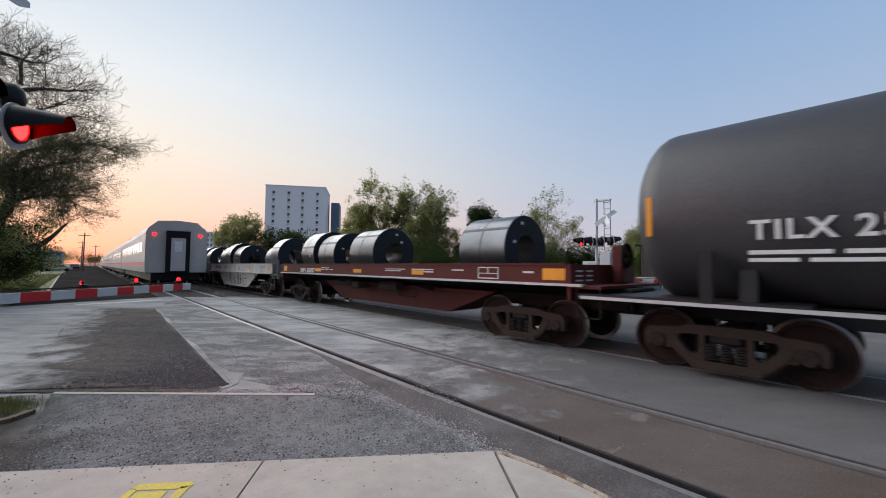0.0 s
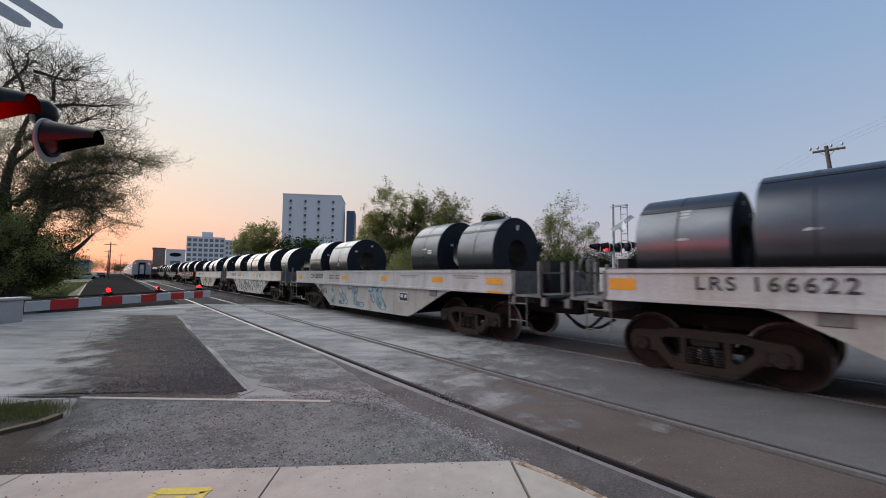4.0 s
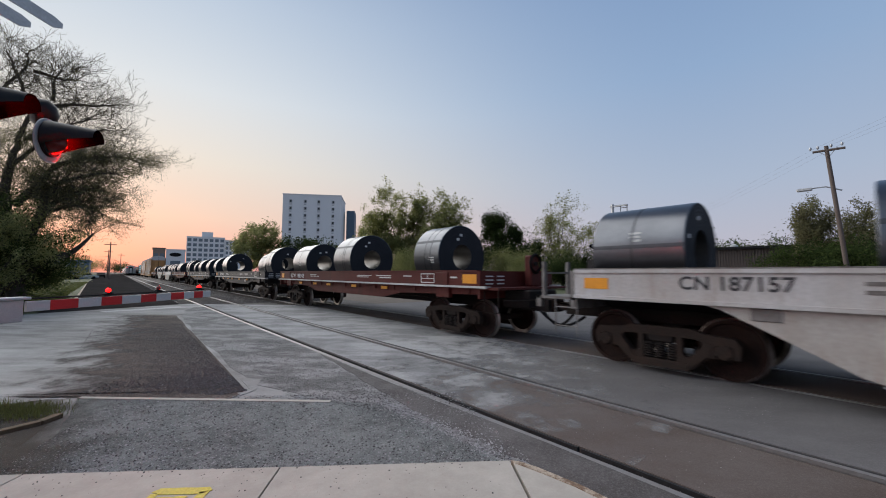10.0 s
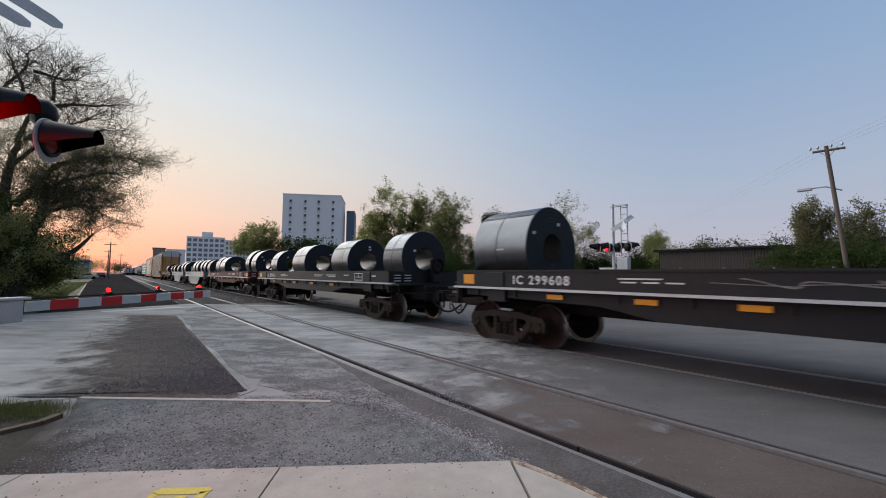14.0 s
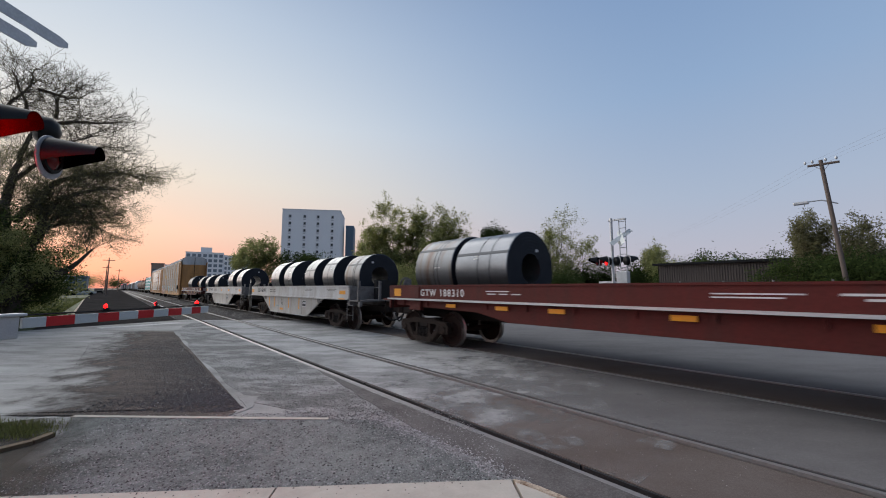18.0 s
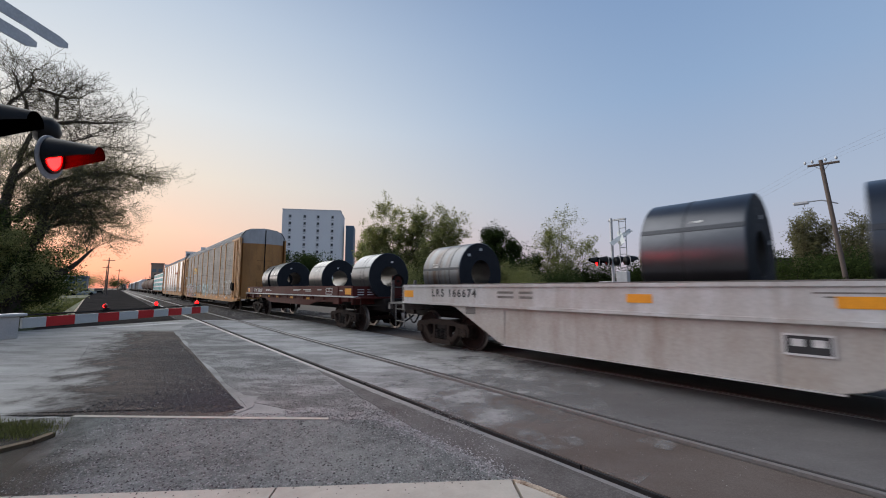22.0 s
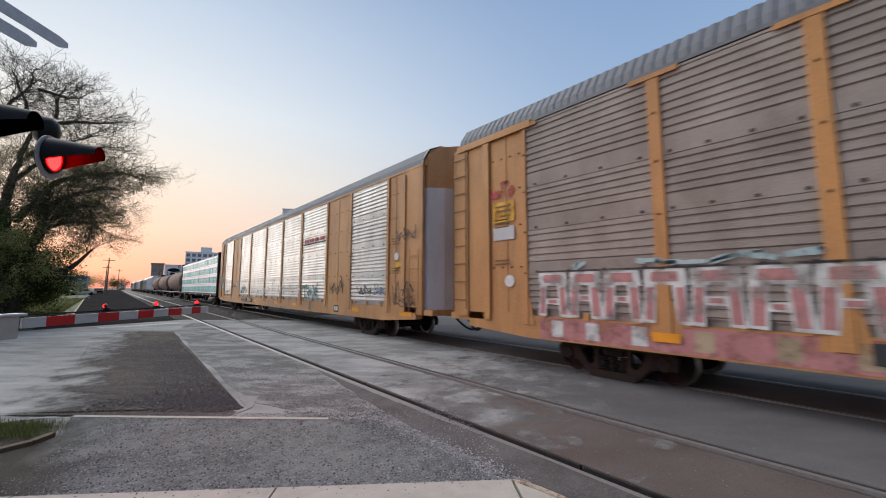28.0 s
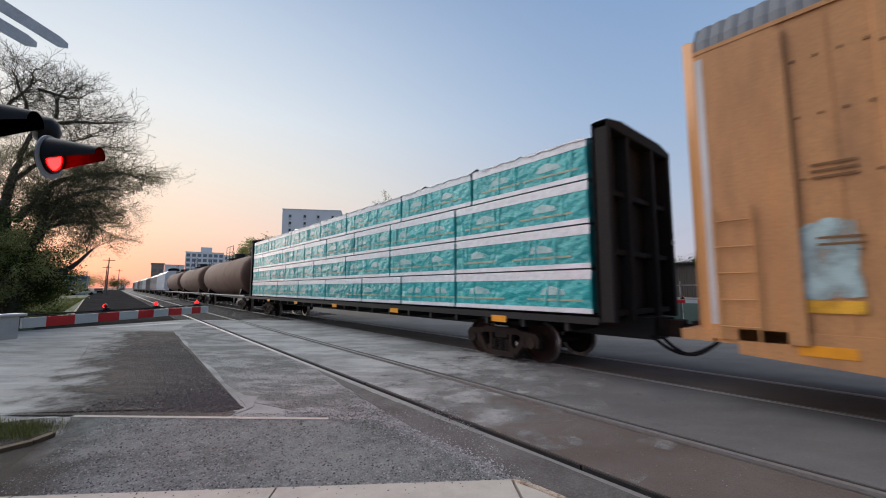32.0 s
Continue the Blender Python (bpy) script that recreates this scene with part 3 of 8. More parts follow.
for x0, x1, label in ((3.355, 4.555, "brown asphalt between the rails of the near track"), (4.80, 7.145, "grey asphalt strip between the two tracks"), (7.31, 8.575, "dark asphalt between the rails of the far track"), (8.80, 30.0, "grey asphalt on the far side of the crossing")):
    y_end = [23.4 - 0.93 * (x - 2.8) for x in (x0, x1)]
    if x1 > 20:
        y_end = [17.9, 17.0]
    flat("crossing_panel", [(x0, -14), (x1, -14), (x1, y_end[1]), (x0, y_end[0])], -0.004, M["panel_brown" if x0 < 4 or 7 < x0 < 8 else "panel"], label, category="road")
flat("worn_panel", [(3.36, 1.5), (4.55, 1.5), (4.55, 21.6), (3.36, 22.7)], -0.001, M["panel_pale"], "pale worn surface between the near rails", 0.002, category="road")
flat("worn_panel", [(4.805, 1.5), (7.14, 1.5), (7.14, 19.2), (4.805, 21.4)], -0.001, M["panel_pale"], "pale worn surface between the two tracks", 0.002, category="road")
flat("flangeway_bottom", [(3.0, -14), (8.9, -14), (8.9, 17.7), (3.0, 23.2)], -0.055, M["gap"], "dark dirt in the flangeways beside the rails", 0.02, category="road")


def rail_line(x, half):
    s = Shape()
    s.box(x - half, x + half, -14, 1200, -0.035, 0.002)
    s.box(x - 0.012, x + 0.012, -14, 1200, -0.17, -0.035)
    thing("rail", "worn steel rail set in the crossing", "rail", shape=s, material=M["rail"], group="rails of the two tracks", kind="structure")


for c in (NEAR_TRACK, FAR_TRACK):
    for side in (-1, 1):
        rail_line(c + side * HALF_GAUGE, 0.042 if side < 0 else 0.03)
# rubber seals that line the rails through the crossing
for x0, x1 in ((3.33, 3.354), (4.722, 4.79), (8.742, 8.79)):
    s = Shape()
    y = -14.0
    while y < 19.5:
        s.box(x0, x1, y, y + 1.96, -0.05, -0.012)
        y += 2.0
    thing("rail_seal", "black rubber seal lining the rail in the crossing", "rail seal", shape=s, material=M["rubber"], kind="structure")

# sidewalk slabs
def edge_pt(x, back):
    return (x - 0.591 * back, tops(x) - 0.807 * back)


sidewalk = thing("sidewalk", "pale concrete sidewalk slabs beside the road", "sidewalk", kind="structure")
cuts = [-9.8, -8.25, -6.7, -5.15, -3.6, -2.05, -0.49, 1.07, 2.585]
for a, b in zip(cuts, cuts[1:]):
    s = Shape()
    g = 0.006
    s.prism([edge_pt(a + g, 0), edge_pt(b - g, 0), edge_pt(b - g, 1.5), edge_pt(a + g, 1.5)], "z", -0.08, 0.03)
    part("slab", s, M["concrete"], sidewalk)
s = Shape()
s.prism([edge_pt(2.6, 0), (2.625, 2.05), (2.665, 1.8), (2.67, 1.43), (2.62, 0.6), edge_pt(2.6, 1.5)], "z", -0.08, 0.03)
part("slab", s, M["concrete"], sidewalk)
chipped = [(2.585, 2.165), (2.625, 2.1), (2.66, 1.95), (2.672, 1.8), (2.69, 1.6), (2.68, 1.4), (2.672, 1.2), (2.63, 1.2), (2.635, 1.4), (2.64, 1.6), (2.62, 1.82), (2.6, 1.98), (2.575, 2.12)]
part("chipped_edge", Shape().prism(chipped, "z", 0.0, 0.037), M["chipped"], sidewalk, "brown chipped and weathered slab edge")

# ---------------------------------------------------------------- details of the ground
def strip(name, a, b, width, top, material, label):
    a, b = Vector(a), Vector(b)
    d = (b - a).normalized()
    n = Vector((-d.y, d.x)) * width / 2
    return flat(name, [tuple(a + n), tuple(a - n), tuple(b - n), tuple(b + n)], top, material, label, 0.04, category="road")


def ragged(points, rough, seed, n=6):
    """A polygon with its edges broken up at random."""
    rnd, out = random.Random(seed), []
    for (x0, y0), (x1, y1) in zip(points, points[1:] + points[:1]):
        for i in range(n):
            u = i / n
            k = rough if i else rough * 0.3
            out.append((x0 + (x1 - x0) * u + rnd.uniform(-k, k), y0 + (y1 - y0) * u + rnd.uniform(-k, k)))
    return out


flat("asphalt_apron", ragged([(-0.48, 4.45), (2.56, 2.22), (2.6, 3.2), (2.5, 4.2), (2.1, 4.62), (-0.32, 6.72), (-0.36, 5.6)], 0.03, 6, 8), 0.004, M["apron"], "coarse worn asphalt with loose stones", category="road")
flat("asphalt_patch", ragged([(1.4, 5.84), (1.15, 5.5), (-0.3, 6.76), (-1.2, 7.5)], 0.035, 3, 9) + [(-2.6, 8.6), (-1.6, 14.0), (-0.2, 18.6), (0.95, 18.0)] + ragged([(1.72, 17.3), (1.54, 11.15)], 0.02, 4, 10)[:10], 0.006, M["asphalt_dark"], "dark broken asphalt patch with loose chips", category="road")
flat("pale_patch", ragged([(1.19, 5.5), (1.44, 5.8), (1.5, 6.5), (1.72, 6.22), (1.5, 5.72)], 0.02, 5, 5), 0.007, M["asphalt"], "small pale concrete patch beside the dark asphalt", category="road")
strip("concrete_strip", (-0.3, 6.74), (2.08, 4.61), 0.07, 0.012, M["concrete"], "narrow pale concrete edge strip sunk in the asphalt")
strip("stop_line", (-0.4, 20.6), (2.35, 21.4), 0.55, 0.006, M["white_paint"], "worn white painted stop line")
strip("edge_line", (-1.95, 33.0), (-3.65, 82.0), 0.2, -0.03, M["chipped"], "faded brownish edge line of the lane")
flat("worn_surface", ragged([(1.55, 6.0), (1.6, 11.2), (1.85, 18.0), (2.9, 21.5)], 0.05, 12, 8)[:24] + [(3.135, 21.0), (3.135, -3.0), (2.72, -3.0), (2.72, 1.9), (2.6, 2.25)] + ragged([(2.55, 3.2), (2.45, 4.25), (2.1, 4.64)], 0.03, 13, 5)[:10], 0.0035, M["road_worn"], "patchy worn asphalt beside the rail", category="road")
flat("road_shoulder", ragged([(3.13, 7.5), (3.13, -3.0), (2.74, -3.0), (2.72, 1.9), (2.68, 2.4), (2.7, 3.3), (2.78, 4.6), (2.98, 6.2)], 0.035, 8), 0.007, M["shoulder"], "smooth dark asphalt shoulder along the rail", category="road")
flat("soil_patch", [(0.3, 6.2), (0.2, 4.2), (-0.6, 4.46), (-2.6, 5.6), (-2.6, 7.2), (-0.6, 6.9)], 0.009, M["corner_soil"], "damp brown soil spread over the road corner", 0.003, category="ground")

k = thing("kerb", "short weathered concrete kerb at the grass corner", "kerb", kind="structure")
kp = [(-2.6, 7.15), (-1.5, 6.2), (-0.85, 5.72), (-0.55, 5.83), (-0.42, 6.0)]
for a, b in zip(kp, kp[1:]):
    s = Shape()
    va, vb = Vector(a), Vector(b)
    n = Vector((va - vb).to_tuple()).orthogonal().normalized() * 0.04
    s.prism([tuple(va + n), tuple(va - n), tuple(vb - n), tuple(vb + n)], "z", -0.05, 0.045)
    part("kerb_stone", s, M["kerb_stone"], k)

# yellow survey mark sprayed on the sidewalk
mark = thing("survey_mark", "yellow sprayed utility mark on the sidewalk", "paint mark", pose(0.36, 3.3, 0.0325, 0, 0, -38))
for poly in ([(-0.2, 0.08), (-0.17, 0.13), (0.17, 0.14), (0.21, 0.1), (0.17, 0.06), (-0.12, 0.05)], [(0.14, 0.08), (0.2, 0.09), (0.19, -0.26), (0.13, -0.24)], [(-0.19, 0.06), (-0.14, 0.06), (-0.13, -0.28), (-0.18, -0.27)], [(-0.12, 0.02), (0.08, 0.03), (0.06, -0.26), (-0.1, -0.25)]):
    part("stroke", Shape().prism(ragged(poly, 0.006, len(mark.children), 4), "z", -0.002, 0.002), M["yellow_paint"], mark)


def scatter(name, count, place, size, material, label, seed):
    """Loose stones: small uneven octahedra in one mesh."""
    rnd, v, f = random.Random(seed), [], []
    for i in range(count):
        x, y, z = place(rnd)
        r = size * rnd.uniform(0.4, 1.5) ** 1.5
        n = len(v)
        a = rnd.uniform(0, 3.14)
        c, s = math.cos(a), math.sin(a)
        for dx, dy, dz in ((1, 0, 0), (0, 1, 0), (-1, 0, 0), (0, -1, 0), (0, 0, 0.7), (0, 0, -0.4)):
            k = r * rnd.uniform(0.7, 1.2)
            v.append((x + (dx * c - dy * s) * k, y + (dx * s + dy * c) * k, z + dz * k))
        for t in ((0, 1, 4), (1, 2, 4), (2, 3, 4), (3, 0, 4), (1, 0, 5), (2, 1, 5), (3, 2, 5), (0, 3, 5)):
            f.append(tuple(n + q for q in t))
    me = bpy.data.meshes.new(name)
    me.from_pydata(v, [], f)
    me.materials.append(material)
    return tagged(new(name, me), label, "gravel", "", "stuff")


def chip_place(r):
    x = r.uniform(-0.7, 2.75)
    e = tops(x)
    w = r.random() ** 1.3 * 2.6
    return x + w * 0.3, e + 0.03 + w * 0.7, 0.005


def patch_place(r):
    u = r.random() ** 1.5
    return 1.35 - 1.5 * r.random() * (0.2 + u) + 0.05, 5.75 + u * 1.3 + (0.35 if r.random() < 0.5 else 0.0), 0.008


def patch_spread(r):
    u = r.random() ** 1.4
    y = 6.2 + 8.0 * u
    edge = 1.42 + 0.02 * (y - 6)
    return edge - 0.04 - min(abs(r.gauss(0, 0.45 + 0.5 * u)), 2.0), y + 0.45 * r.random() + r.gauss(0, 0.05), 0.008


def worn_place(r):
    u, w = r.random() ** 1.5, r.random()
    y = 4.6 + 5.5 * u + 0.25 * math.sin(9 * w)
    return 1.75 + 1.2 * w, y - 0.6 * w, 0.005


def shoulder_place(r):
    u = r.random()
    return 2.55 + r.gauss(0, 0.07) + 0.12 * (1 - u), 2.35 + 1.9 * u, 0.006


def walk_place(r):
    x, back = r.uniform(-2.0, 2.5), r.random() ** 1.6 * 1.4
    return x - 0.591 * back, tops(x) - 0.02 - 0.807 * back, 0.031


def grit_place(r):
    return r.uniform(2.8, 7.1), 1.0 + 9 * r.random() ** 1.6, 0.0


def bed_place(r):
    y = 20 + 45 * r.random() ** 1.6
    return r.uniform(2.5, 10.8), y + max(0, 4 - y * 0.05), -0.065


M["chip"] = make_mat("stone_chip", (0.5, 0.49, 0.48), 0.85, vary=0.4, scale=30, dark=(0.14, 0.135, 0.13), contrast=(0.4, 0.6), amount=1.0)
M["chip_dark"] = make_mat("tar_chip", (0.06, 0.054, 0.052), 0.85, vary=0.4, scale=30, dark=(0.13, 0.12, 0.12), contrast=(0.45, 0.65), amount=1.0)
scatter("road_chips", 13000, chip_place, 0.0062, M["chip"], "loose pale stone chips on the worn road", 1)
scatter("road_chips", 4500, chip_place, 0.007, M["chip_dark"], "loose dark stone chips on the worn road", 2)
scatter("tar_chips", 2600, patch_place, 0.012, M["chip_dark"], "loose tar chips on the dark asphalt patch", 3)
scatter("tar_chips", 9000, patch_spread, 0.0075, M["chip_dark"], "crumbled tar over the dark asphalt patch", 11)
scatter("road_chips", 3500, patch_spread, 0.005, M["chip"], "pale chips over the dark asphalt patch", 12)
scatter("road_chips", 5000, worn_place, 0.0065, M["chip_dark"], "dark crumbs on the worn road beside the rail", 14)
scatter("grit", 1100, grit_place, 0.0032, M["speck"], "pale grit specks on the crossing asphalt", 7)
scatter("sidewalk_crumbs", 500, walk_place, 0.005, M["chip_dark"], "dark crumbs of stone on the sidewalk", 9)
scatter("shoulder_gravel", 1300, shoulder_place, 0.008, M["chip"], "gravel line along the asphalt edge", 4)
scatter("ballast_stones", 9000, bed_place, 0.045, M["ballast"], "loose ballast stones round the tracks", 5)

# wooden ties under the open track
tie = Shape().slab(-1.3, 1.3, -0.11, 0.11, -0.2, -0.045, 0.015).data("tie", M["bark"])
for c, y_from in ((NEAR_TRACK, 22.4), (FAR_TRACK, 18.7)):
    ties = thing("track_ties", "dark timber ties under the open track", "railway ties", kind="structure")
    for i in range(110):
        p = part("tie", tie, None, ties)
        p.location = (c, y_from + 0.3 + i * 0.55, 0)


# ---------------------------------------------------------------- trees
def grow(rnd, wood, tips, p, d, length, radius, depth, bend, fork, up):
    """Grow one limb in short bent pieces and branch from it."""
    n = 4 if depth > 1 else 3
    pts = [p]
    for i in range(n):
        d = (d + Vector((rnd.gauss(0, bend), rnd.gauss(0, bend), rnd.gauss(up, bend * 0.7)))).normalized()
        q = p + d * length / n
        r0, r1 = max(radius * (1 - 0.6 * i / n), 0.006), max(radius * (1 - 0.6 * (i + 1) / n), 0.005)
        wood.tube(p, q, r0, 7 if depth > 3 else (5 if depth > 1 else 3), r1, caps=False)
        p = q
        pts.append(q)
        if depth > 0 and i >= 1:
            for j in range(fork if i == n - 1 else max(1, fork - 1)):
                side = Vector((rnd.gauss(0, 1), rnd.gauss(0, 1), rnd.gauss(0.1, 0.7))).normalized()
                nd = (d * 0.75 + side * 0.75).normalized()
                grow(rnd, wood, tips, p, nd, length * rnd.uniform(0.5, 0.75), r1 * 0.7, depth - 1, bend, fork, up)
    if depth <= 1:
        tips.extend(pts[1:])


def leaves(rnd, tips, count, spread, size):
    v, f = [], []
    if size > 0.1:
        # larger leaves stand in clumps with gaps between
        tips = rnd.sample(tips, max(40, len(tips) // 3))
    for i in range(count):
        t = rnd.choice(tips)
        c = Vector(t) + Vector((rnd.gauss(0, spread), rnd.gauss(0, spread), rnd.gauss(0, spread)))
        a = Vector((rnd.gauss(0, 1), rnd.gauss(0, 1), rnd.gauss(0, 1))).normalized()
        b = a.orthogonal().normalized()
        s = size * rnd.uniform(0.6, 1.4)
        n = len(v)
        v += [c - a * s, c + b * s * 0.45, c + a * s, c - b * s * 0.45]
        f.append((n, n + 1, n + 2, n + 3))
    return v, f


def foliage(rnd, tips, leaf, count, spread, size, parent, name="crown"):
    v, f = leaves(rnd, tips, count, spread, size)
    me = bpy.data.meshes.new(name)
    me.from_pydata([tuple(p) for p in v], [], f)
    me.materials.append(M[leaf])
    part(name, me, None, parent)


def tree(base, limbs, leaf, count, spread, size, seed, label, height, width, depth=4, fork=2, bend=0.16, up=0.06):
    """limbs: (direction, length, radius) from the base; the whole grows to the height and width given."""
    rnd = random.Random(seed)
    ob = thing("tree", label, "tree", pose(*base))
    wood, tips = Shape(), []
    for d, length, radius in limbs:
        grow(rnd, wood, tips, Vector((0, 0, -0.1)), Vector(d).normalized(), length, radius, depth, bend, fork, up)
    kz = height / max(p[2] for p in wood.v)
    reach = sorted(math.hypot(p[0], p[1]) for p in tips)
    kx = width / 2 / reach[int(len(reach) * 0.9)]
    wood.v = [(p[0] * kx, p[1] * kx, p[2] * kz) for p in wood.v]
    tips = [(p[0] * kx, p[1] * kx, p[2] * kz) for p in tips]
    part("trunk", wood, M["bark"], ob)
    foliage(rnd, tips, leaf, count, spread, size, ob)
    return ob


def willow():
    """The big willow beyond the road: its limbs lean over the lane and end in fine twigs."""
    rnd = random.Random(11)
    ob = thing("tree", "tall bare-branched willow just coming into leaf", "tree", pose(-3.3, 25.0, 0))
    limbs = [([(-1.55, 0), (-1.5, 4.6), (-1.2, 8.9), (-0.65, 10.1), (-0.17, 10.8), (-0.3, 11.6)], 0.22, 0.5),
             ([(0, 0), (-0.3, 2.5), (-0.7, 5.3), (-0.33, 7.5), (0, 9.0)], 0.34, 0.45),
             ([(-0.35, 4.5), (0.3, 5.4), (0.83, 6.5), (1.85, 7.05), (3.15, 7.45), (4.2, 7.2)], 0.17, 0.1),
             ([(0.05, 1.7), (1.2, 2.2), (1.9, 2.75), (2.35, 3.5)], 0.26, 0.85),
             ([(0, 2.2), (0.45, 4.3), (1.05, 5.8), (2.4, 6.3), (3.2, 6.4)], 0.2, 0.25),
             ([(0, 9.0), (0.8, 9.35), (1.9, 9.65), (2.9, 9.9)], 0.11, 0.0),
             ([(-0.17, 10.8), (0.63, 10.6), (1.5, 11.0)], 0.09, 0.0),
             ([(0.65, 9.5), (0.57, 10.7), (0.9, 11.5)], 0.08, 0.0),
             ([(0.3, 4.2), (1.2, 4.6), (2.3, 4.8), (2.7, 4.3)], 0.1, 0.0),
             ([(0, 9.0), (-0.5, 10.3), (-0.9, 11.2)], 0.09, 0.0),
             ([(-0.33, 7.5), (0.6, 8.2), (1.8, 8.4), (2.9, 8.7)], 0.1, 0.1),
             ([(-0.5, 6.3), (0.4, 7.4), (1.4, 8.6), (2.3, 9.0)], 0.1, 0.2),
             ([(0.2, 3.2), (0.9, 4.9), (1.7, 5.5), (2.8, 5.6)], 0.1, 0.0)]
    wood, low, high = Shape(), [], []
    for k, (pts, r, bare) in enumerate(limbs):
        sway = rnd.uniform(-0.7, 0.7)
        path = []
        for (xa, za), (xb, zb) in zip(pts, pts[1:]):
            n = max(2, round(math.hypot(xb - xa, zb - za) / 0.35))
            path += [(xa + (xb - xa) * i / n, za + (zb - za) * i / n) for i in range(n)]
        path.append(pts[-1])
        spine = []
        for i, (x, z) in enumerate(path):
            lo, hi = max(i - 1, 0), min(i + 1, len(path) - 1)
            x, z = (path[lo][0] + x + path[hi][0]) / 3, (path[lo][1] + z + path[hi][1]) / 3
            spine.append(Vector((x + rnd.gauss(0, 0.035), sway * i / len(path) + rnd.gauss(0, 0.05), z - 0.1 if i == 0 else z + rnd.gauss(0, 0.03))))
        last = len(spine) - 1
        for i in range(last):
            u0, u1 = i / last, (i + 1) / last
            wood.tube(spine[i], spine[i + 1], max(r * (1 - 0.85 * u0), 0.02), 8, max(r * (1 - 0.85 * u1), 0.02), caps=False)
            if u0 < bare:
                continue
            d = (spine[i + 1] - spine[i]).normalized()
            for j in range(4 if k < 2 else 6):
                side = Vector((rnd.gauss(0, 1), rnd.gauss(0, 1.0), rnd.gauss(0.25, 0.8))).normalized()
                tips = []
                grow(rnd, wood, tips, spine[i].lerp(spine[i + 1], rnd.random()), (d * 0.8 + side).normalized(), rnd.uniform(0.5, 1.25), min(max(0.012, r * 0.1), 0.018), 2, 0.2, 2, 0.02)
                for t in tips:
                    (low if t.z < 7.8 else high).append(t)
    part("trunk", wood, M["bark"], ob)
    foliage(rnd, low, "bud", 85000, 0.13, 0.03, ob)
    foliage(rnd, high, "bud", 16000, 0.08, 0.022, ob)
    return ob


def shrub(base, radius, height, leaf, count, size, seed, label):
    rnd = random.Random(seed)
    ob = thing("shrub", label, "shrub", pose(*base))
    tips = []
    for i in range(9):
        wood = Shape()
        a = rnd.uniform(0, 6.28)
        d = Vector((math.cos(a) * radius * 0.6, math.sin(a) * radius * 0.6, height * rnd.uniform(0.6, 1.0)))
        grow(rnd, wood, tips, Vector((math.cos(a) * radius * 0.2, math.sin(a) * radius * 0.2, -0.1)), d.normalized(), d.length * 0.6, 0.05, 2, 0.2, 2, 0.03)
        part("stem", wood, M["bark"], ob)
    v, f = leaves(rnd, tips, count, radius * 0.16, size)
    me = bpy.data.meshes.new("foliage")
    me.from_pydata([tuple(p) for p in v], [], f)
    me.materials.append(M[leaf])
    part("foliage", me, None, ob)
    return ob


willow()
for i, (x, y, r, h) in enumerate(((-4.6, 24.2, 1.0, 5.2), (-3.9, 25.6, 1.2, 4.2), (-5.4, 23.8, 1.3, 6.0), (-4.2, 28.8, 1.0, 2.4), (-4.9, 22.8, 1.0, 2.8), (-6.3, 24.5, 1.8, 6.2), (-5.2, 29.0, 1.6, 3.2), (-5.8, 36.0, 1.8, 3.0), (-6.6, 46.0, 2.0, 3.4))):
    shrub((x, y, 0), r, h, "leaf_dark" if i % 3 else "leaf", 20000, 0.05, 30 + i, "dense green roadside bush")
for i, (x, y, r, h) in enumerate(((-16.0, 150.0, 4.0, 6.0), (-11.0, 165.0, 4.0, 6.4), (-26.0, 140.0, 5.0, 7.5), (-13.0, 260.0, 6.0, 8.5), (-3.0, 330.0, 6.0, 8.5), (3.0, 420.0, 6.0, 9.0), (-22.0, 220.0, 7.0, 9.0), (-9.5, 95.0, 2.4, 3.6), (-12.0, 78.0, 3.0, 4.6))):
    shrub((x, y, 0), r, h, "leaf_dark" if i % 3 else "leaf", 7000, 0.16, 90 + i, "distant green trees along the lane")
for i, (x, y, r, h) in enumerate(((34.0, 39.5, 2.6, 5.2), (37.5, 37.0, 2.8, 6.4), (40.5, 33.0, 2.8, 6.6), (43.0, 29.5, 2.8, 5.0), (46.0, 25.0, 2.6, 4.6), (48.0, 21.0, 2.6, 4.6), (50.0, 17.5, 2.6, 4.6), (31.0, 43.0, 2.6, 4.6), (26.5, 47.0, 2.6, 4.6))):
    shrub((x, y, 0), r, h, "leaf_dark" if i % 3 else "leaf", 11000, 0.13, 110 + i, "green undergrowth behind the railway")
# the row of trees behind the train
SIDE = "green spring tree in the row behind the tracks"
THREE = [((0.05, 0, 1), 5.6, 0.24), ((-0.4, 0.25, 1), 4.8, 0.2), ((0.45, -0.3, 1), 4.8, 0.2)]
WIDE = THREE + [((-0.6, -0.3, 0.9), 4.2, 0.16), ((0.5, 0.5, 0.9), 4.2, 0.16)]
tree((28.6, 46.3, 0), WIDE, "leaf", 26000, 0.24, 0.15, 41, SIDE, 15.0, 9.6)
tree((31.4, 44.6, 0), THREE, "leaf", 20000, 0.24, 0.15, 50, SIDE, 13.0, 7.4)
tree((34.9, 41.3, 0), WIDE, "leaf", 26000, 0.24, 0.15, 42, SIDE, 13.4, 9.0)
tree((39.1, 35.0, 0), THREE, "leaf_dark", 26000, 0.26, 0.15, 43, "dense dark green tree behind the tracks", 10.6, 9.4)
tree((44.1, 28.2, 0), WIDE, "leaf", 9000, 0.22, 0.13, 44, "thin pale tree with few leaves", 12.6, 8.6)
tree((14.1, 53.6, 0), THREE, "leaf", 14000, 0.24, 0.14, 45, SIDE, 8.6, 5.6)
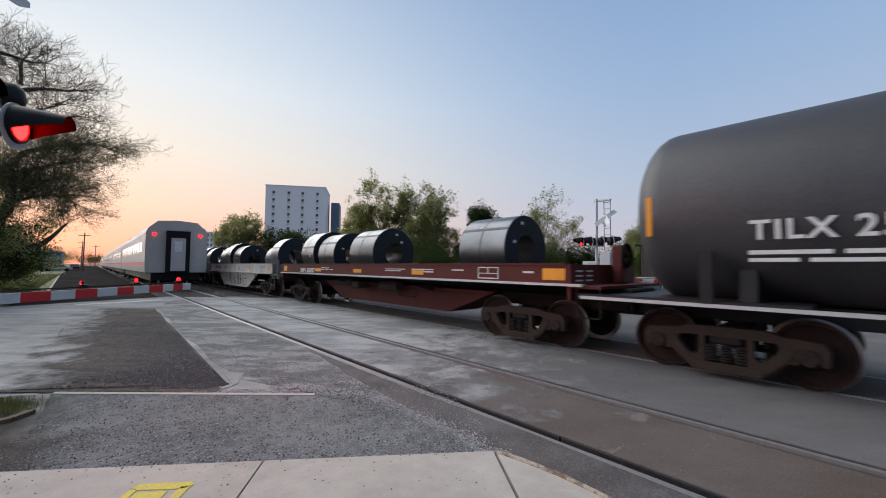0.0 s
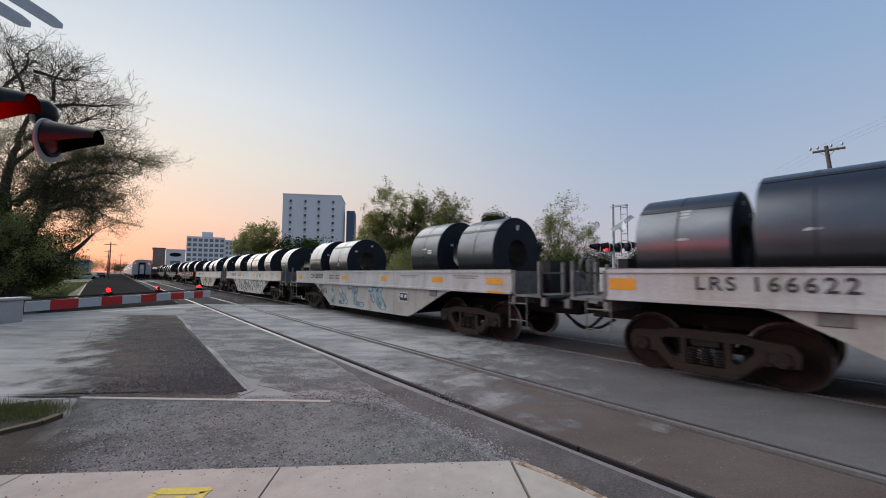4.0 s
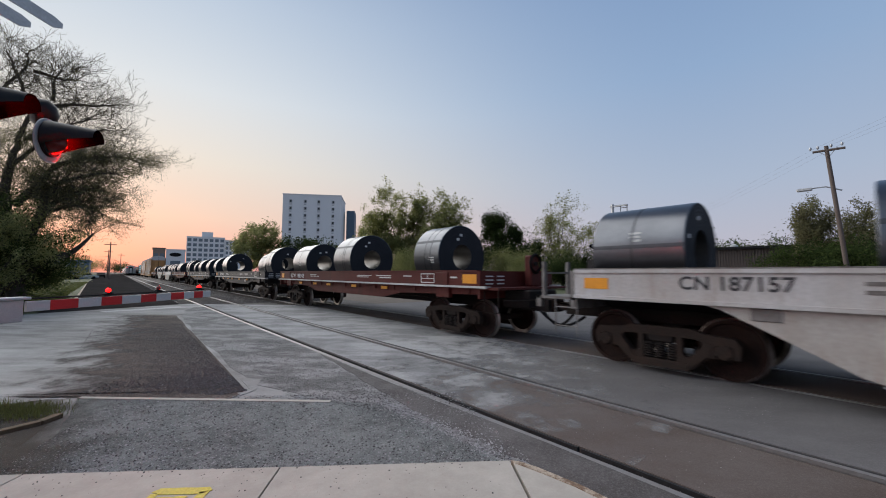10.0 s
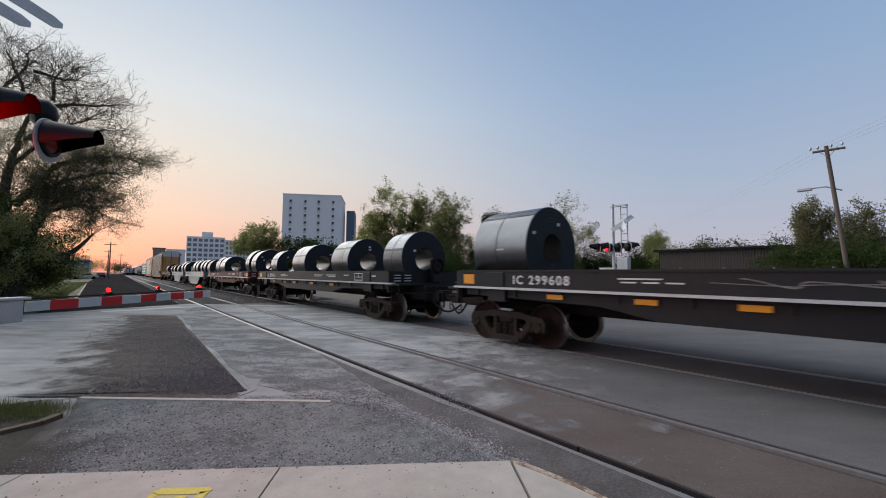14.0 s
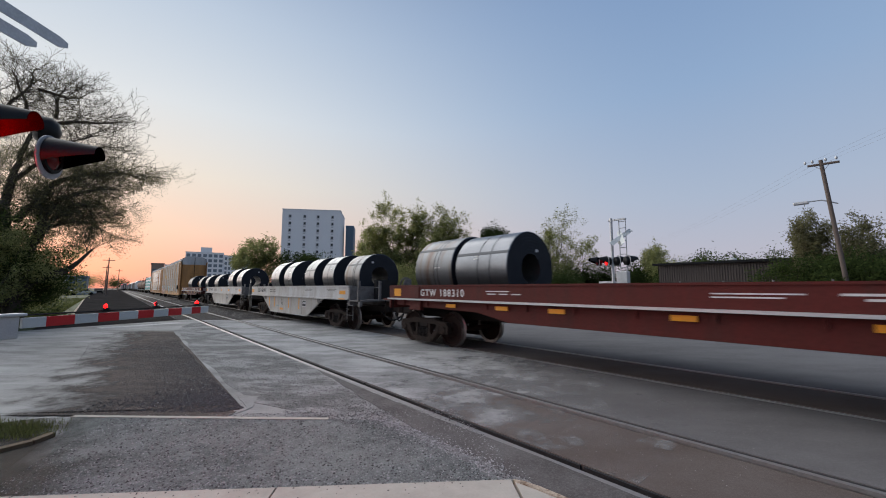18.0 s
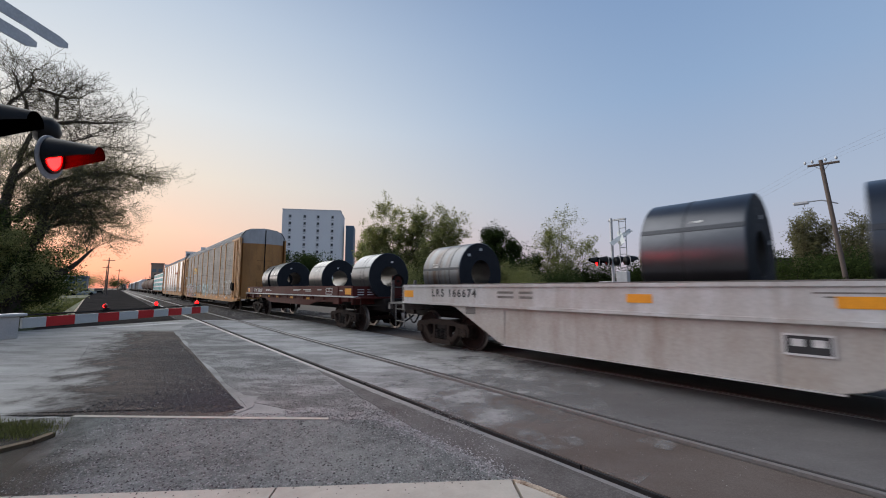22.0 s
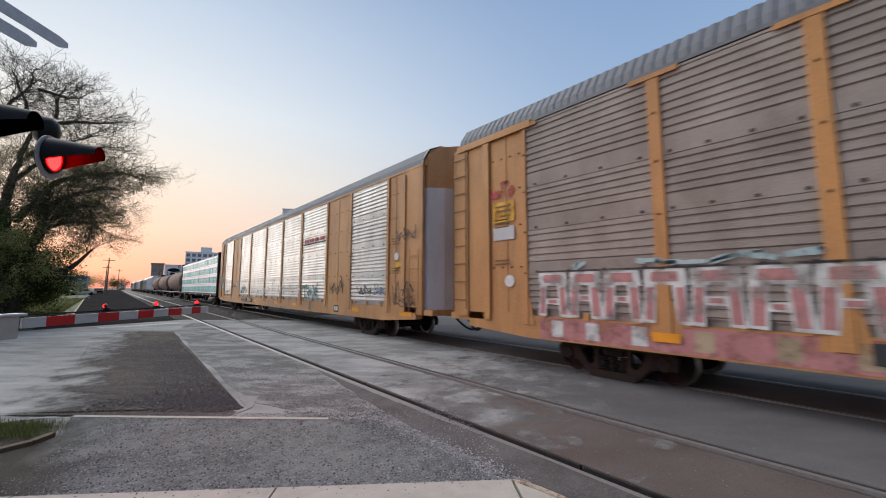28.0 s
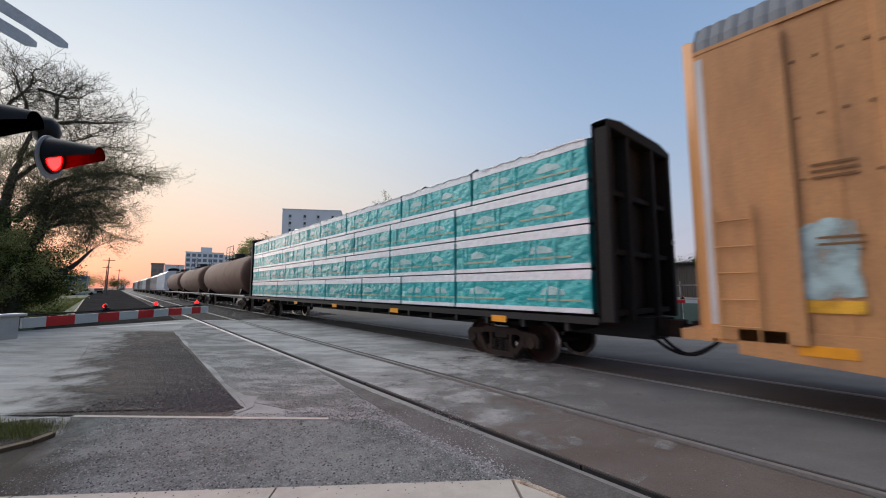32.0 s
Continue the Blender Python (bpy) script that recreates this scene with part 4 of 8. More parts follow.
tree((20.0, 52.0, 0), THREE, "leaf_dark", 14000, 0.24, 0.14, 46, SIDE, 6.6, 7.0)
tree((50.7, 20.0, 0), THREE, "leaf", 6000, 0.2, 0.12, 47, "small thin tree by the brown shed", 7.9, 3.8)
tree((29.5, 3.05, 0), THREE, "bud", 14000, 0.12, 0.06, 48, "thin tree with small new leaves over the shed", 6.2, 2.6)
tree((29.5, 1.2, 0), THREE, "bud", 14000, 0.12, 0.06, 49, "thin tree with small new leaves over the shed", 5.8, 2.6)
for i, (x, y, r, h) in enumerate(((24.5, 36.0, 2.2, 4.0), (29.0, 32.0, 2.2, 4.2), (33.0, 26.0, 2.0, 3.8), (37.0, 22.5, 2.0, 3.4), (21.5, 42.0, 2.2, 4.0), (26.0, 30.0, 1.8, 3.4), (20.4, 3.2, 0.6, 1.2), (27.6, 2.6, 1.3, 3.3), (27.2, 0.4, 1.4, 3.3), (26.2, 1.4, 1.2, 2.8), (26.4, -1.6, 1.6, 3.3), (40.0, 13.0, 2.0, 3.0), (48.0, 14.0, 3.0, 4.4), (55.0, 12.0, 3.4, 4.7), (60.0, 8.5, 3.6, 4.9), (58.0, 16.0, 3.6, 4.7), (62.0, 21.0, 3.8, 5.1), (30.0, 37.0, 2.4, 4.6), (36.0, 30.0, 2.4, 4.6))):
    shrub((x, y, 0), r, h, "leaf_dark" if i % 2 or y < 4 or x > 45 else "leaf", 14000, 0.07 if x < 45 else 0.14, 60 + i, "green bush behind the railway")


def tufts(name, count, place, length, label, seed):
    """Grass blades: bent slivers in one mesh."""
    rnd, v, f = random.Random(seed), [], []
    for i in range(count):
        x, y, z = place(rnd)
        a, h = rnd.uniform(0, 6.28), length * rnd.uniform(0.5, 1.4)
        c, s, w = math.cos(a), math.sin(a), length * 0.07
        lean = h * rnd.uniform(0.1, 0.7)
        b = rnd.uniform(0, 6.28)
        n = len(v)
        v += [(x - c * w, y - s * w, z), (x + c * w, y + s * w, z), (x + lean * math.cos(b), y + lean * math.sin(b), z + h)]
        f.append((n, n + 1, n + 2))
    me = bpy.data.meshes.new(name)
    me.from_pydata(v, [], f)
    me.materials.append(M["blade"])
    return tagged(new(name, me), label, "grass", "", "stuff")


def corner_place(r):
    u, w = r.random(), r.random()
    return -0.5 - 2.6 * u + 0.1 * r.gauss(0, 1), 6.02 + 2.2 * u - 0.1 + w * (0.55 + 0.4 * u), 0.02


def verge_place(r):
    y = 22.5 + 60 * r.random() ** 2
    return -2.3 - (y - 22) * 0.02 - r.random() ** 1.5 * (2 + (y - 22) * 0.15), y, -0.02


tufts("corner_grass", 9000, corner_place, 0.05, "dull olive grass at the road corner", 1)
tufts("verge_grass", 26000, verge_place, 0.16, "rough grass on the verge beside the lane", 2)


# ---------------------------------------------------------------- buildings
def window_mesh(name, w, h, material, depth=0.12):
    return Shape().box(-w / 2, w / 2, -0.02, depth, -h / 2, h / 2).data(name, material)


def tower():
    a, b = Vector((52.3, 168.1)), Vector((73.0, 155.7))
    ang = math.degrees(math.atan2((b - a).y, (b - a).x))
    W, D, H = (b - a).length, 20.0, 35.3
    ob = thing("apartment_tower", "pale grey apartment tower with rows of small windows", "building", pose(a.x, a.y, -0.1, 0, 0, ang))
    s = Shape().box(0, W, 0, D, 0, H)
    part("wall", s, M["facade"], ob)
    par = Shape().box(-0.15, W + 0.15, -0.15, D, H, H + 0.35)
    part("parapet", par, M["facade"], ob)
    pane, frame_, unit = window_mesh("pane", 0.8, 1.0, M["glass"], 0.05), window_mesh("window", 1.25, 1.55, M["primer"], 0.03), window_mesh("air_conditioner", 1.0, 0.45, M["primer"], 0.05)
    for i in range(10):
        for x in (0.13, 0.38, 0.61, 0.86):
            w = part("window", frame_, None, ob)
            w.location = (W * x, -0.025, H - 2.9 - i * 3.05)
            p = part("pane", pane, None, w)
            p.location = (0.1, -0.03, 0.1)
            c = part("air_conditioner", unit, None, w)
            c.location = (0, -0.06, -1.25)
    s = Shape().box(W + 1.2, W + 4.9, 14.0, 26, 0, 31.2)
    part("stair_block", s, M["facade_blue"], ob, "blue clad stair block")
    return ob


tower()


def block(name, label, a, b, depth, z, floors, cols, wall, floor_h, win=(2.2, 1.7), roof=None):
    a, b = Vector(a), Vector(b)
    ang = math.degrees(math.atan2((b - a).y, (b - a).x))
    W = (b - a).length
    ob = thing(name, label, "building", pose(a.x, a.y, -0.1, 0, 0, ang))
    part("wall", Shape().box(0, W, 0, depth, 0, z), M[wall], ob)
    part("roof", Shape().box(-0.2, W + 0.2, -0.2, depth + 0.2, z, z + 0.3), M[wall], ob)
    if roof:
        x0, x1, h = roof
        part("roof_house", Shape().box(W * x0, W * x1, 2, 10, z, z + h), M[wall], ob)
    me = window_mesh("window", win[0], win[1], M["far_sky_glass"], 0.05)
    for i in range(floors):
        for j in range(cols):
            w = part("window", me, None, ob)
            w.location = (W * (j + 0.5) / cols, -0.02, z - floor_h * (i + 0.62))
    return ob


block("apartment_block", "pale blue-grey apartment block with large windows", (36.5, 328.0), (60.0, 324.5), 40, 27.5, 5, 7, "facade", 3.6, (2.3, 2.2), (0.38, 0.68, 4.0))
block("apartment_wing", "receding wing of the pale apartment block", (60.5, 324.8), (84.0, 345.0), 16, 26.0, 5, 8, "facade", 3.6, (2.3, 2.2))
store = block("store_building", "low pale store building with an oval sign", (13.6, 179.6), (19.6, 178.9), 12, 10.3, 1, 1, "facade", 8.0, (3.2, 1.6))
part("sign", Shape().prism([(3.0 + 1.9 * math.cos(k * 0.3142), 8.5 + 0.75 * math.sin(k * 0.3142)) for k in range(20)], "y", -0.15, -0.03), M["black_metal"], store, "dark oval sign on the front")
block("brick_store", "low brown store front beyond the tracks", (9.6, 179.8), (13.4, 179.6), 12, 10.7, 1, 2, "store_brown", 4.0, (1.2, 1.2))
block("roadside_store", "low grey roadside building down the lane", (-9.0, 125.0), (-5.4, 125.0), 10, 4.2, 1, 3, "facade_blue", 2.4, (0.8, 1.0))
block("roadside_store", "low pale building far down the lane", (-16.5, 140.0), (-10.5, 140.0), 10, 5.0, 1, 3, "facade", 2.8, (1.2, 1.2))


def shed():
    ob = thing("shed", "long dark brown corrugated steel shed with a flat roof", "building")
    wall = Shape()
    y0, y1, x, top = 3.2, 11.2, 30.0, 3.25
    n = 54
    for i in range(n):
        a, b = y0 + (y1 - y0) * i / n, y0 + (y1 - y0) * (i + 1) / n
        m = a + (b - a) * 0.55
        wall.face([(x, a, -0.1), (x, m, -0.1), (x, m, top), (x, a, top)])
        wall.face([(x + 0.06, m, -0.1), (x + 0.06, b, -0.1), (x + 0.06, b, top), (x + 0.06, m, top)])
        wall.face([(x, m, -0.1), (x + 0.06, m, -0.1), (x + 0.06, m, top), (x, m, top)])
        wall.face([(x, b, -0.1), (x + 0.06, b, -0.1), (x + 0.06, b, top), (x, b, top)])
    part("wall", wall, M["corrugated"], ob)
    part("roof", Shape().box(x - 0.25, x + 14, y0 - 0.2, y1 + 0.3, top, top + 0.14), M["black_metal"], ob, "dark flat roof edge")
    part("end_wall", Shape().box(x, x + 14, y0 - 0.06, y0, -0.1, top), M["corrugated"], ob)
    return ob


shed()
ob = thing("shed", "dark shed with a sloping roofline behind bushes", "building")
part("wall", Shape().prism([(-8.0, -0.1), (3.0, -0.1), (3.0, 3.3), (-8.0, 4.3)], "x", 31.0, 44.0), M["corrugated"], ob)
part("roof", Shape().prism([(-8.2, 4.3), (3.1, 3.3), (3.1, 3.42), (-8.2, 4.42)], "x", 30.7, 44.2), M["black_metal"], ob)
vent = thing("roof_vent", "small white roof ventilator on the shed", "vent", pose(33.0, 7.4, 3.39))
part("hood", Shape().lathe([(0.0, 0.16), (0.18, 0.16), (0.2, 0.24), (0.3, 0.24), (0.38, 0.05)], (0, 0, 0), "z", 16), M["arm_white"], vent)


# ---------------------------------------------------------------- far side of the crossing
grass_far = flat("grass_far", [(13.0, 16.0), (60.0, 50.0), (60.0, -10.0), (16.5, -10.0), (15.6, 1.0), (18.5, 5.2)], -0.005, M["grass"], "mown green grass beyond the crossing", category="grass")
wall = thing("low_wall", "low pale concrete yard wall", "wall", kind="structure")
part("panel", Shape().box(21.4, 21.6, -6.0, 8.2, -0.1, 1.15), M["concrete"], wall)
fence = thing("wire_fence", "galvanised wire yard fence with posts", "fence")
part("top_rail", Shape().tube((20.9, -6.0, 1.75), (20.9, 7.0, 1.75), 0.025, 8), M["dull_grey"], fence)
part("bottom_rail", Shape().tube((20.9, -6.0, 0.5), (20.9, 7.0, 0.5), 0.02, 8), M["dull_grey"], fence)
for i in range(8):
    y = -5.4 + i * 1.75
    part("post", Shape().tube((20.9, y, -0.1), (20.9, y, 1.95), 0.04, 10), M["dull_grey"], fence)
bin_ = thing("waste_bin", "dark green wheeled waste bins by the fence", "bin", pose(19.6, 5.9, 0), group="bins by the fence")
part("body", Shape().prism([(-0.3, 0.05), (0.3, 0.05), (0.36, 1.0), (-0.36, 1.0)], "y", -0.35, 0.35), M["green_bin"], bin_)
part("lid", Shape().slab(-0.4, 0.4, -0.4, 0.4, 1.0, 1.08, 0.02), M["green_bin"], bin_)
part("wheel", Shape().tube((-0.3, 0.36, 0.12), (-0.3, 0.42, 0.12), 0.12, 14), M["black_metal"], bin_)
copy_thing(bin_, pose(19.9, 6.9, 0, 0, 0, 12))
copy_thing(bin_, pose(19.4, 5.0, 0, 0, 0, -8))
cab = thing("signal_cabinet", "pale grey steel signal cabinet", "cabinet", pose(16.9, 8.4, 0))
part("body", Shape().slab(-0.35, 0.35, -0.3, 0.3, 0.12, 1.9, 0.02), M["aluminium"], cab)
part("base", Shape().box(-0.4, 0.4, -0.35, 0.35, -0.02, 0.12), M["concrete"], cab)
part("door_handle", Shape().box(-0.37, -0.35, -0.15, -0.1, 0.9, 1.1), M["black_metal"], cab)

# leaning utility pole with a street light
pole = thing("utility_pole", "leaning wooden utility pole with crossarm and street light", "utility pole")
foot, head = Vector((25.3, 1.35, -0.1)), Vector((24.93, 1.92, 7.62))
ax = head - foot
part("pole", Shape().tube(foot, head, 0.1, 14, 0.075), M["wood_pole"], pole)
part("crossarm", Shape().tube((24.9, 2.38, 7.42), (24.95, 1.3, 7.4), 0.055, 6), M["wood_pole"], pole)
for y in (2.45, 2.2, 1.75, 1.4):
    part("insulator", Shape().lathe([(0, 0.02), (0.05, 0.05), (0.12, 0.05), (0.16, 0.02)], (24.92, y, 7.52), "z", 10), M["aluminium"], pole)
part("brace", Shape().pipe([(24.91, 2.25, 7.46), (24.97, 1.85, 7.1), (24.94, 1.55, 7.5)], 0.015, 6), M["aluminium"], pole)
part("lamp_arm", Shape().pipe([(25.12, 1.5, 5.5), (24.95, 2.0, 5.72), (24.85, 2.5, 5.7)], 0.03, 8), M["aluminium"], pole)
part("street_lamp", Shape().slab(24.75, 24.95, 2.45, 3.0, 5.6, 5.74, 0.03), M["aluminium"], pole, "grey cobra-head street lamp")


def sag(a, b, drop, n=14):
    return [tuple(Vector(a).lerp(Vector(b), i / n) - Vector((0, 0, drop * 4 * (i / n) * (1 - i / n)))) for i in range(n + 1)]


for k in range(3):
    y = 2.3 - 0.45 * k
    w = thing("power_line", "thin dark overhead power line", "cable", group="overhead lines")
    part("wire", Shape().pipe(sag((24.92, y, 7.6), (70.0, 30.0 - k, 9.4), 0.8), 0.0022, 4), M["wood_pole"], w)
    part("wire", Shape().pipe(sag((24.92, y, 7.6), (-20.0, -26.0 - k, 8.6), 0.8), 0.0022, 4), M["wood_pole"], w)
for x, y, h in ((-1.6, 118.0, 8.6), (-2.6, 165.0, 8.8), (-3.6, 220.0, 9.0), (0.6, 200.0, 9.0)):
    p = thing("utility_pole", "distant wooden utility pole down the lane", "utility pole", pose(x, y, 0))
    part("pole", Shape().tube((0, 0, -0.1), (0, 0, h), 0.15, 10, 0.1), M["wood_pole"], p)
    part("crossarm", Shape().box(-1.1, 1.1, -0.06, 0.06, h - 0.7, h - 0.55), M["wood_pole"], p)

# ---------------------------------------------------------------- crossing signals
U = Vector((0.745, -0.667, 0))
N = Vector((0.667, 0.745, 0))
FLASH = []


def turned(bearing):
    """A pose at the origin whose -y looks along the bearing."""
    return math.degrees(math.atan2(bearing.y, bearing.x)) + 90


def two_faced(name, radius, depth, parent, place, first, lit_mat="red_on"):
    """A lamp insert with a lit face and a dark face that swings round as the lamp flashes."""
    me = bpy.data.meshes.new(name)
    s = Shape()
    n = 20
    prof = [(-depth, 0.001), (-depth * 0.8, radius * 0.5), (-depth * 0.35, radius * 0.9), (-0.003, radius)]
    s.lathe(prof, (0, 0, 0), "y", n)
    lit = len(s.f)
    s.lathe([(-p, r) for p, r in reversed(prof)], (0, 0, 0), "y", n)
    me.from_pydata([tuple(p) for p in s.v], [], s.f)
    me.polygons.foreach_set("use_smooth", [True] * len(s.f))
    me.materials.append(M[lit_mat])
    me.materials.append(M["red_off"])
    me.polygons.foreach_set("material_index", [0] * lit + [1] * (len(s.f) - lit))
    ob = part(name, me, None, parent)
    ob.location = place
    FLASH.append((ob, tuple(place), first))
    return ob


def flasher(parent, place, bearing, first, disc=0.215, lens=0.125, hood=0.5, lit_mat="red_on", deep=0.2):
    """One lamp unit: round background, housing, hood and the flashing lens."""
    unit = part("background", Shape().lathe([(0.0, lens), (-0.004, disc - 0.02), (0.0, disc), (0.012, disc), (0.012, lens * 0.9)], (0, 0, 0), "y", 44), M["disc_grey"], parent, "round grey lamp background disc")
    unit.matrix_basis = Matrix.Translation(place) @ pose(0, 0, 0, 0, 0, turned(bearing))
    part("bezel", Shape().lathe([(-0.002, lens + 0.035), (-0.03, lens + 0.03), (-0.03, lens), (0.0, lens - 0.004)], (0, 0, 0), "y", 40), M["black_metal"], unit)
    part("housing", Shape().lathe([(0.012, lens + 0.04), (deep * 0.7, lens + 0.03), (deep, 0.07), (deep + 0.005, 0.0)], (0, 0, 0), "y", 28), M["hood_black"], unit)
    n, m, wrap = 26, 6, radians(118)
    # the second, inner shell is added only to darken the lens's red spill
    for rr, name, coat, label in ((disc * 0.87, "hood", "hood_black", "long black lamp hood"), (disc * 0.87 - 0.006, "hood_lining", "hood_lining", "")):
        h, grid = Shape(), []
        for k in range(m + 1):
            f, y, w = rr - 0.42 * rr * k / m, -0.01 - hood * k / m, wrap * (1 - 0.25 * k / m)
            grid.append([(f * math.sin(-w + 2 * w * i / n), y, f * math.cos(-w + 2 * w * i / n) + 0.012 + 0.03 * k / m) for i in range(n + 1)])
        vs = [p for row in grid for p in row]
        h.mesh(vs, [(k * (n + 1) + i, k * (n + 1) + i + 1, (k + 1) * (n + 1) + i + 1, (k + 1) * (n + 1) + i) for k in range(m) for i in range(n)], True)
        part(name, h, M[coat], unit, label)
    two_faced("lens", lens, 0.05, unit, (0, -0.01, 0), first, lit_mat)
    return unit


sig = thing("crossing_signal", "railway crossing signal with red flashing lamps and crossbuck", "crossing signal", group="crossing signals")
mast = Vector((-1.15, 4.97, 0))
part("mast", Shape().tube(mast + Vector((0, 0, -0.02)), mast + Vector((0, 0, 4.9)), 0.06, 16), M["aluminium"], sig)
part("base", Shape().lathe([(-0.02, 0.22), (0.25, 0.22), (0.3, 0.12), (0.5, 0.08)], tuple(mast), "z", 20), M["aluminium"], sig)
lampR, lampL = Vector((-0.58, 5.36, 2.88)), Vector((-0.97, 4.75, 2.92))
FACE = Vector((0.93, -0.37, 0)).normalized()
flasher(sig, lampR, FACE, True, hood=0.385, lit_mat="red_beam", deep=0.07)
flasher(sig, lampL, FACE, False, hood=0.38, lit_mat="red_beam", deep=0.07)
# the back of the lamp that looks the other way
back = lampR * 1.1 + Vector((-0.06, 0.0, 0.13))
part("back_housing", Shape().lathe([(-0.1, 0.0), (-0.09, 0.1), (-0.04, 0.15), (0.04, 0.15), (0.1, 0.1), (0.13, 0.0)], tuple(back), "x", 24), M["hood_black"], sig, "black rounded housing of the rear lamp")
part("crossarm", Shape().pipe([tuple(mast + Vector((0, 0, 3.12))), tuple(lampL + Vector((-0.05, 0.1, 0.1))), tuple(back)], 0.03, 10), M["black_metal"], sig)
for reach, z, off in ((0.62, 4.02, 0.27), (0.36, 3.86, 0.25)):
    # boards seen from below, at the mast's head
    a = mast + U * off
    board = Shape()
    tip = a + N * reach
    for w in (1,):
        pts = [a - N * 0.6, tip - N * 0.08, tip]
        lo, hi = (-0.06, -0.06, -0.02), (0.06, 0.05, 0.03)
        vs = [p + Vector((0, 0, z + h)) + U * e for p, l_, h_ in zip(pts, lo, hi) for h in (l_, h_) for e in (-0.006, 0.006)]
        board.mesh(vs, [(0, 1, 5, 4), (2, 6, 7, 3), (0, 4, 6, 2), (1, 3, 7, 5), (4, 5, 9, 8), (6, 10, 11, 7), (4, 8, 10, 6), (5, 7, 11, 9), (8, 9, 11, 10), (0, 2, 3, 1)])
    part("sign_board", board, M["aluminium"], sig, "weathered grey sign board")


def gate(name, root, tip, z, lamps, stripes, box=True):
    """A lowered gate arm: red and white sheeting, lamps on top."""
    root, tip = Vector((*root, z)), Vector((*tip, z))
    L = (tip - root).length
    ang = math.degrees(math.atan2(tip.y - root.y, tip.x - root.x))
    ob = thing(name, "lowered crossing gate arm with red and white stripes", "crossing gate", Matrix.Translation(root) @ pose(0, 0, 0, 0, 0, ang), group="crossing gates")
    for i, (a, b) in enumerate(zip(stripes, stripes[1:])):
        part("stripe", Shape().slab(a * L, b * L - 0.002, -0.02, 0.02, -0.072, 0.072, 0.004), M["arm_white" if i % 2 == 0 else "arm_red"], ob)
    part("cable", Shape().tube((0, 0, 0.11), (L * 0.95, 0, 0.1), 0.012, 6), M["black_metal"], ob)
    for u, mode in lamps:
        lampbox = part("lamp_base", Shape().slab(u * L - 0.07, u * L + 0.07, -0.05, 0.05, 0.09, 0.13, 0.01), M["black_metal"], ob)
        part("lamp_body", Shape().tube((u * L, 0, 0.13), (u * L, 0, 0.15), 0.06, 14), M["black_metal"], lampbox)
        if mode is None:
            part("lens", Shape().lathe([(0.15, 0.038), (0.175, 0.038), (0.2, 0.025), (0.205, 0.0)], (u * L, 0, 0), "z", 16), M["red_on"], lampbox, "lit red tip lamp")
        else:
            two_faced("lens", 0.038, 0.03, lampbox, (u * L, 0, 0.182), mode)
    if box:
        m = part("arm_clamp", Shape().slab(-0.75, -0.06, -0.06, 0.06, -0.2, 0.1, 0.01), M["aluminium"], ob, "grey clamp at the arm's root")
        part("top_plate", Shape().slab(-0.8, 0.0, -0.1, 0.1, 0.1, 0.14, 0.01), M["aluminium"], m)
        part("mechanism", Shape().slab(-1.5, -0.75, -0.25, 0.25, -0.45, 0.35, 0.02), M["aluminium"], ob, "grey gate motor box")
        part("mast", Shape().tube((-1.12, 0, -z - 0.02), (-1.12, 0, -0.45), 0.07, 14), M["aluminium"], ob)
    return ob


gate("gate_arm", (-0.97, 7.9), (1.65, 10.4), 1.1, [(0.327, False), (0.608, True), (0.907, None)], [0.0, 0.083, 0.193, 0.294, 0.396, 0.5, 0.593, 0.69, 0.785, 0.863, 0.937, 1.005])
fs = thing("crossing_signal", "far crossing signal with ladder, red lamps and crossbuck", "crossing signal", pose(16.2, 7.85, 0), group="crossing signals")
part("mast", Shape().tube((0, 0, -0.02), (0, 0, 4.62), 0.06, 14), M["aluminium"], fs)
lad = Shape()
for x in (0.18, 0.46):
    lad.tube((0.1, x - 0.75, 2.0), (0.1, x - 0.75, 4.55), 0.02, 6)
for i in range(9):
    lad.tube((0.1, -0.57, 2.2 + i * 0.28), (0.1, -0.29, 2.2 + i * 0.28), 0.016, 6)
lad.box(-0.02, 0.1, -0.62, 0.12, 4.5, 4.56)
part("ladder", lad, M["aluminium"], fs)
for sgn in (-1, 1):
    b = Shape()
    q = Vector((-0.1, -0.45, 3.75))
    d, e = Vector((0, 0.6 * sgn, 0.7)).normalized(), Vector((0, -0.7 * sgn, 0.6)).normalized()
    d = (d + Vector((0.9, 0, 0))).normalized()
    c = [q + d * a * 0.55 + e * w * 0.1 for a, w in ((-1, -1), (1, -1), (1, 1), (-1, 1))]
    b.mesh([tuple(p) for p in c] + [tuple(p + Vector((-0.01, 0, 0))) for p in c], [(0, 1, 2, 3), (7, 6, 5, 4), (0, 4, 5, 1), (1, 5, 6, 2), (2, 6, 7, 3), (3, 7, 4, 0)])
    part("crossbuck_blade", b, M["arm_white"], fs)
part("track_sign", Shape().prism([(-0.62, 3.6), (-0.42, 3.85), (-0.22, 3.6), (-0.42, 3.35)], "x", -0.08, -0.07), M["arm_white"], fs, "pale diamond sign")
part("relay_box", Shape().slab(-0.15, 0.15, -0.65, -0.2, 1.6, 2.3, 0.02), M["aluminium"], fs)
part("crossarm", Shape().tube((-0.02, 0.75, 2.75), (-0.02, -0.75, 2.75), 0.03, 10), M["black_metal"], fs)
for y, first, b in ((0.62, True, -U), (0.2, False, -U), (-0.2, True, U), (-0.62, False, U)):
    flasher(fs, Vector((-0.12 if b == -U else 0.1, y, 2.75)), b, first, 0.25, 0.15, 0.35)
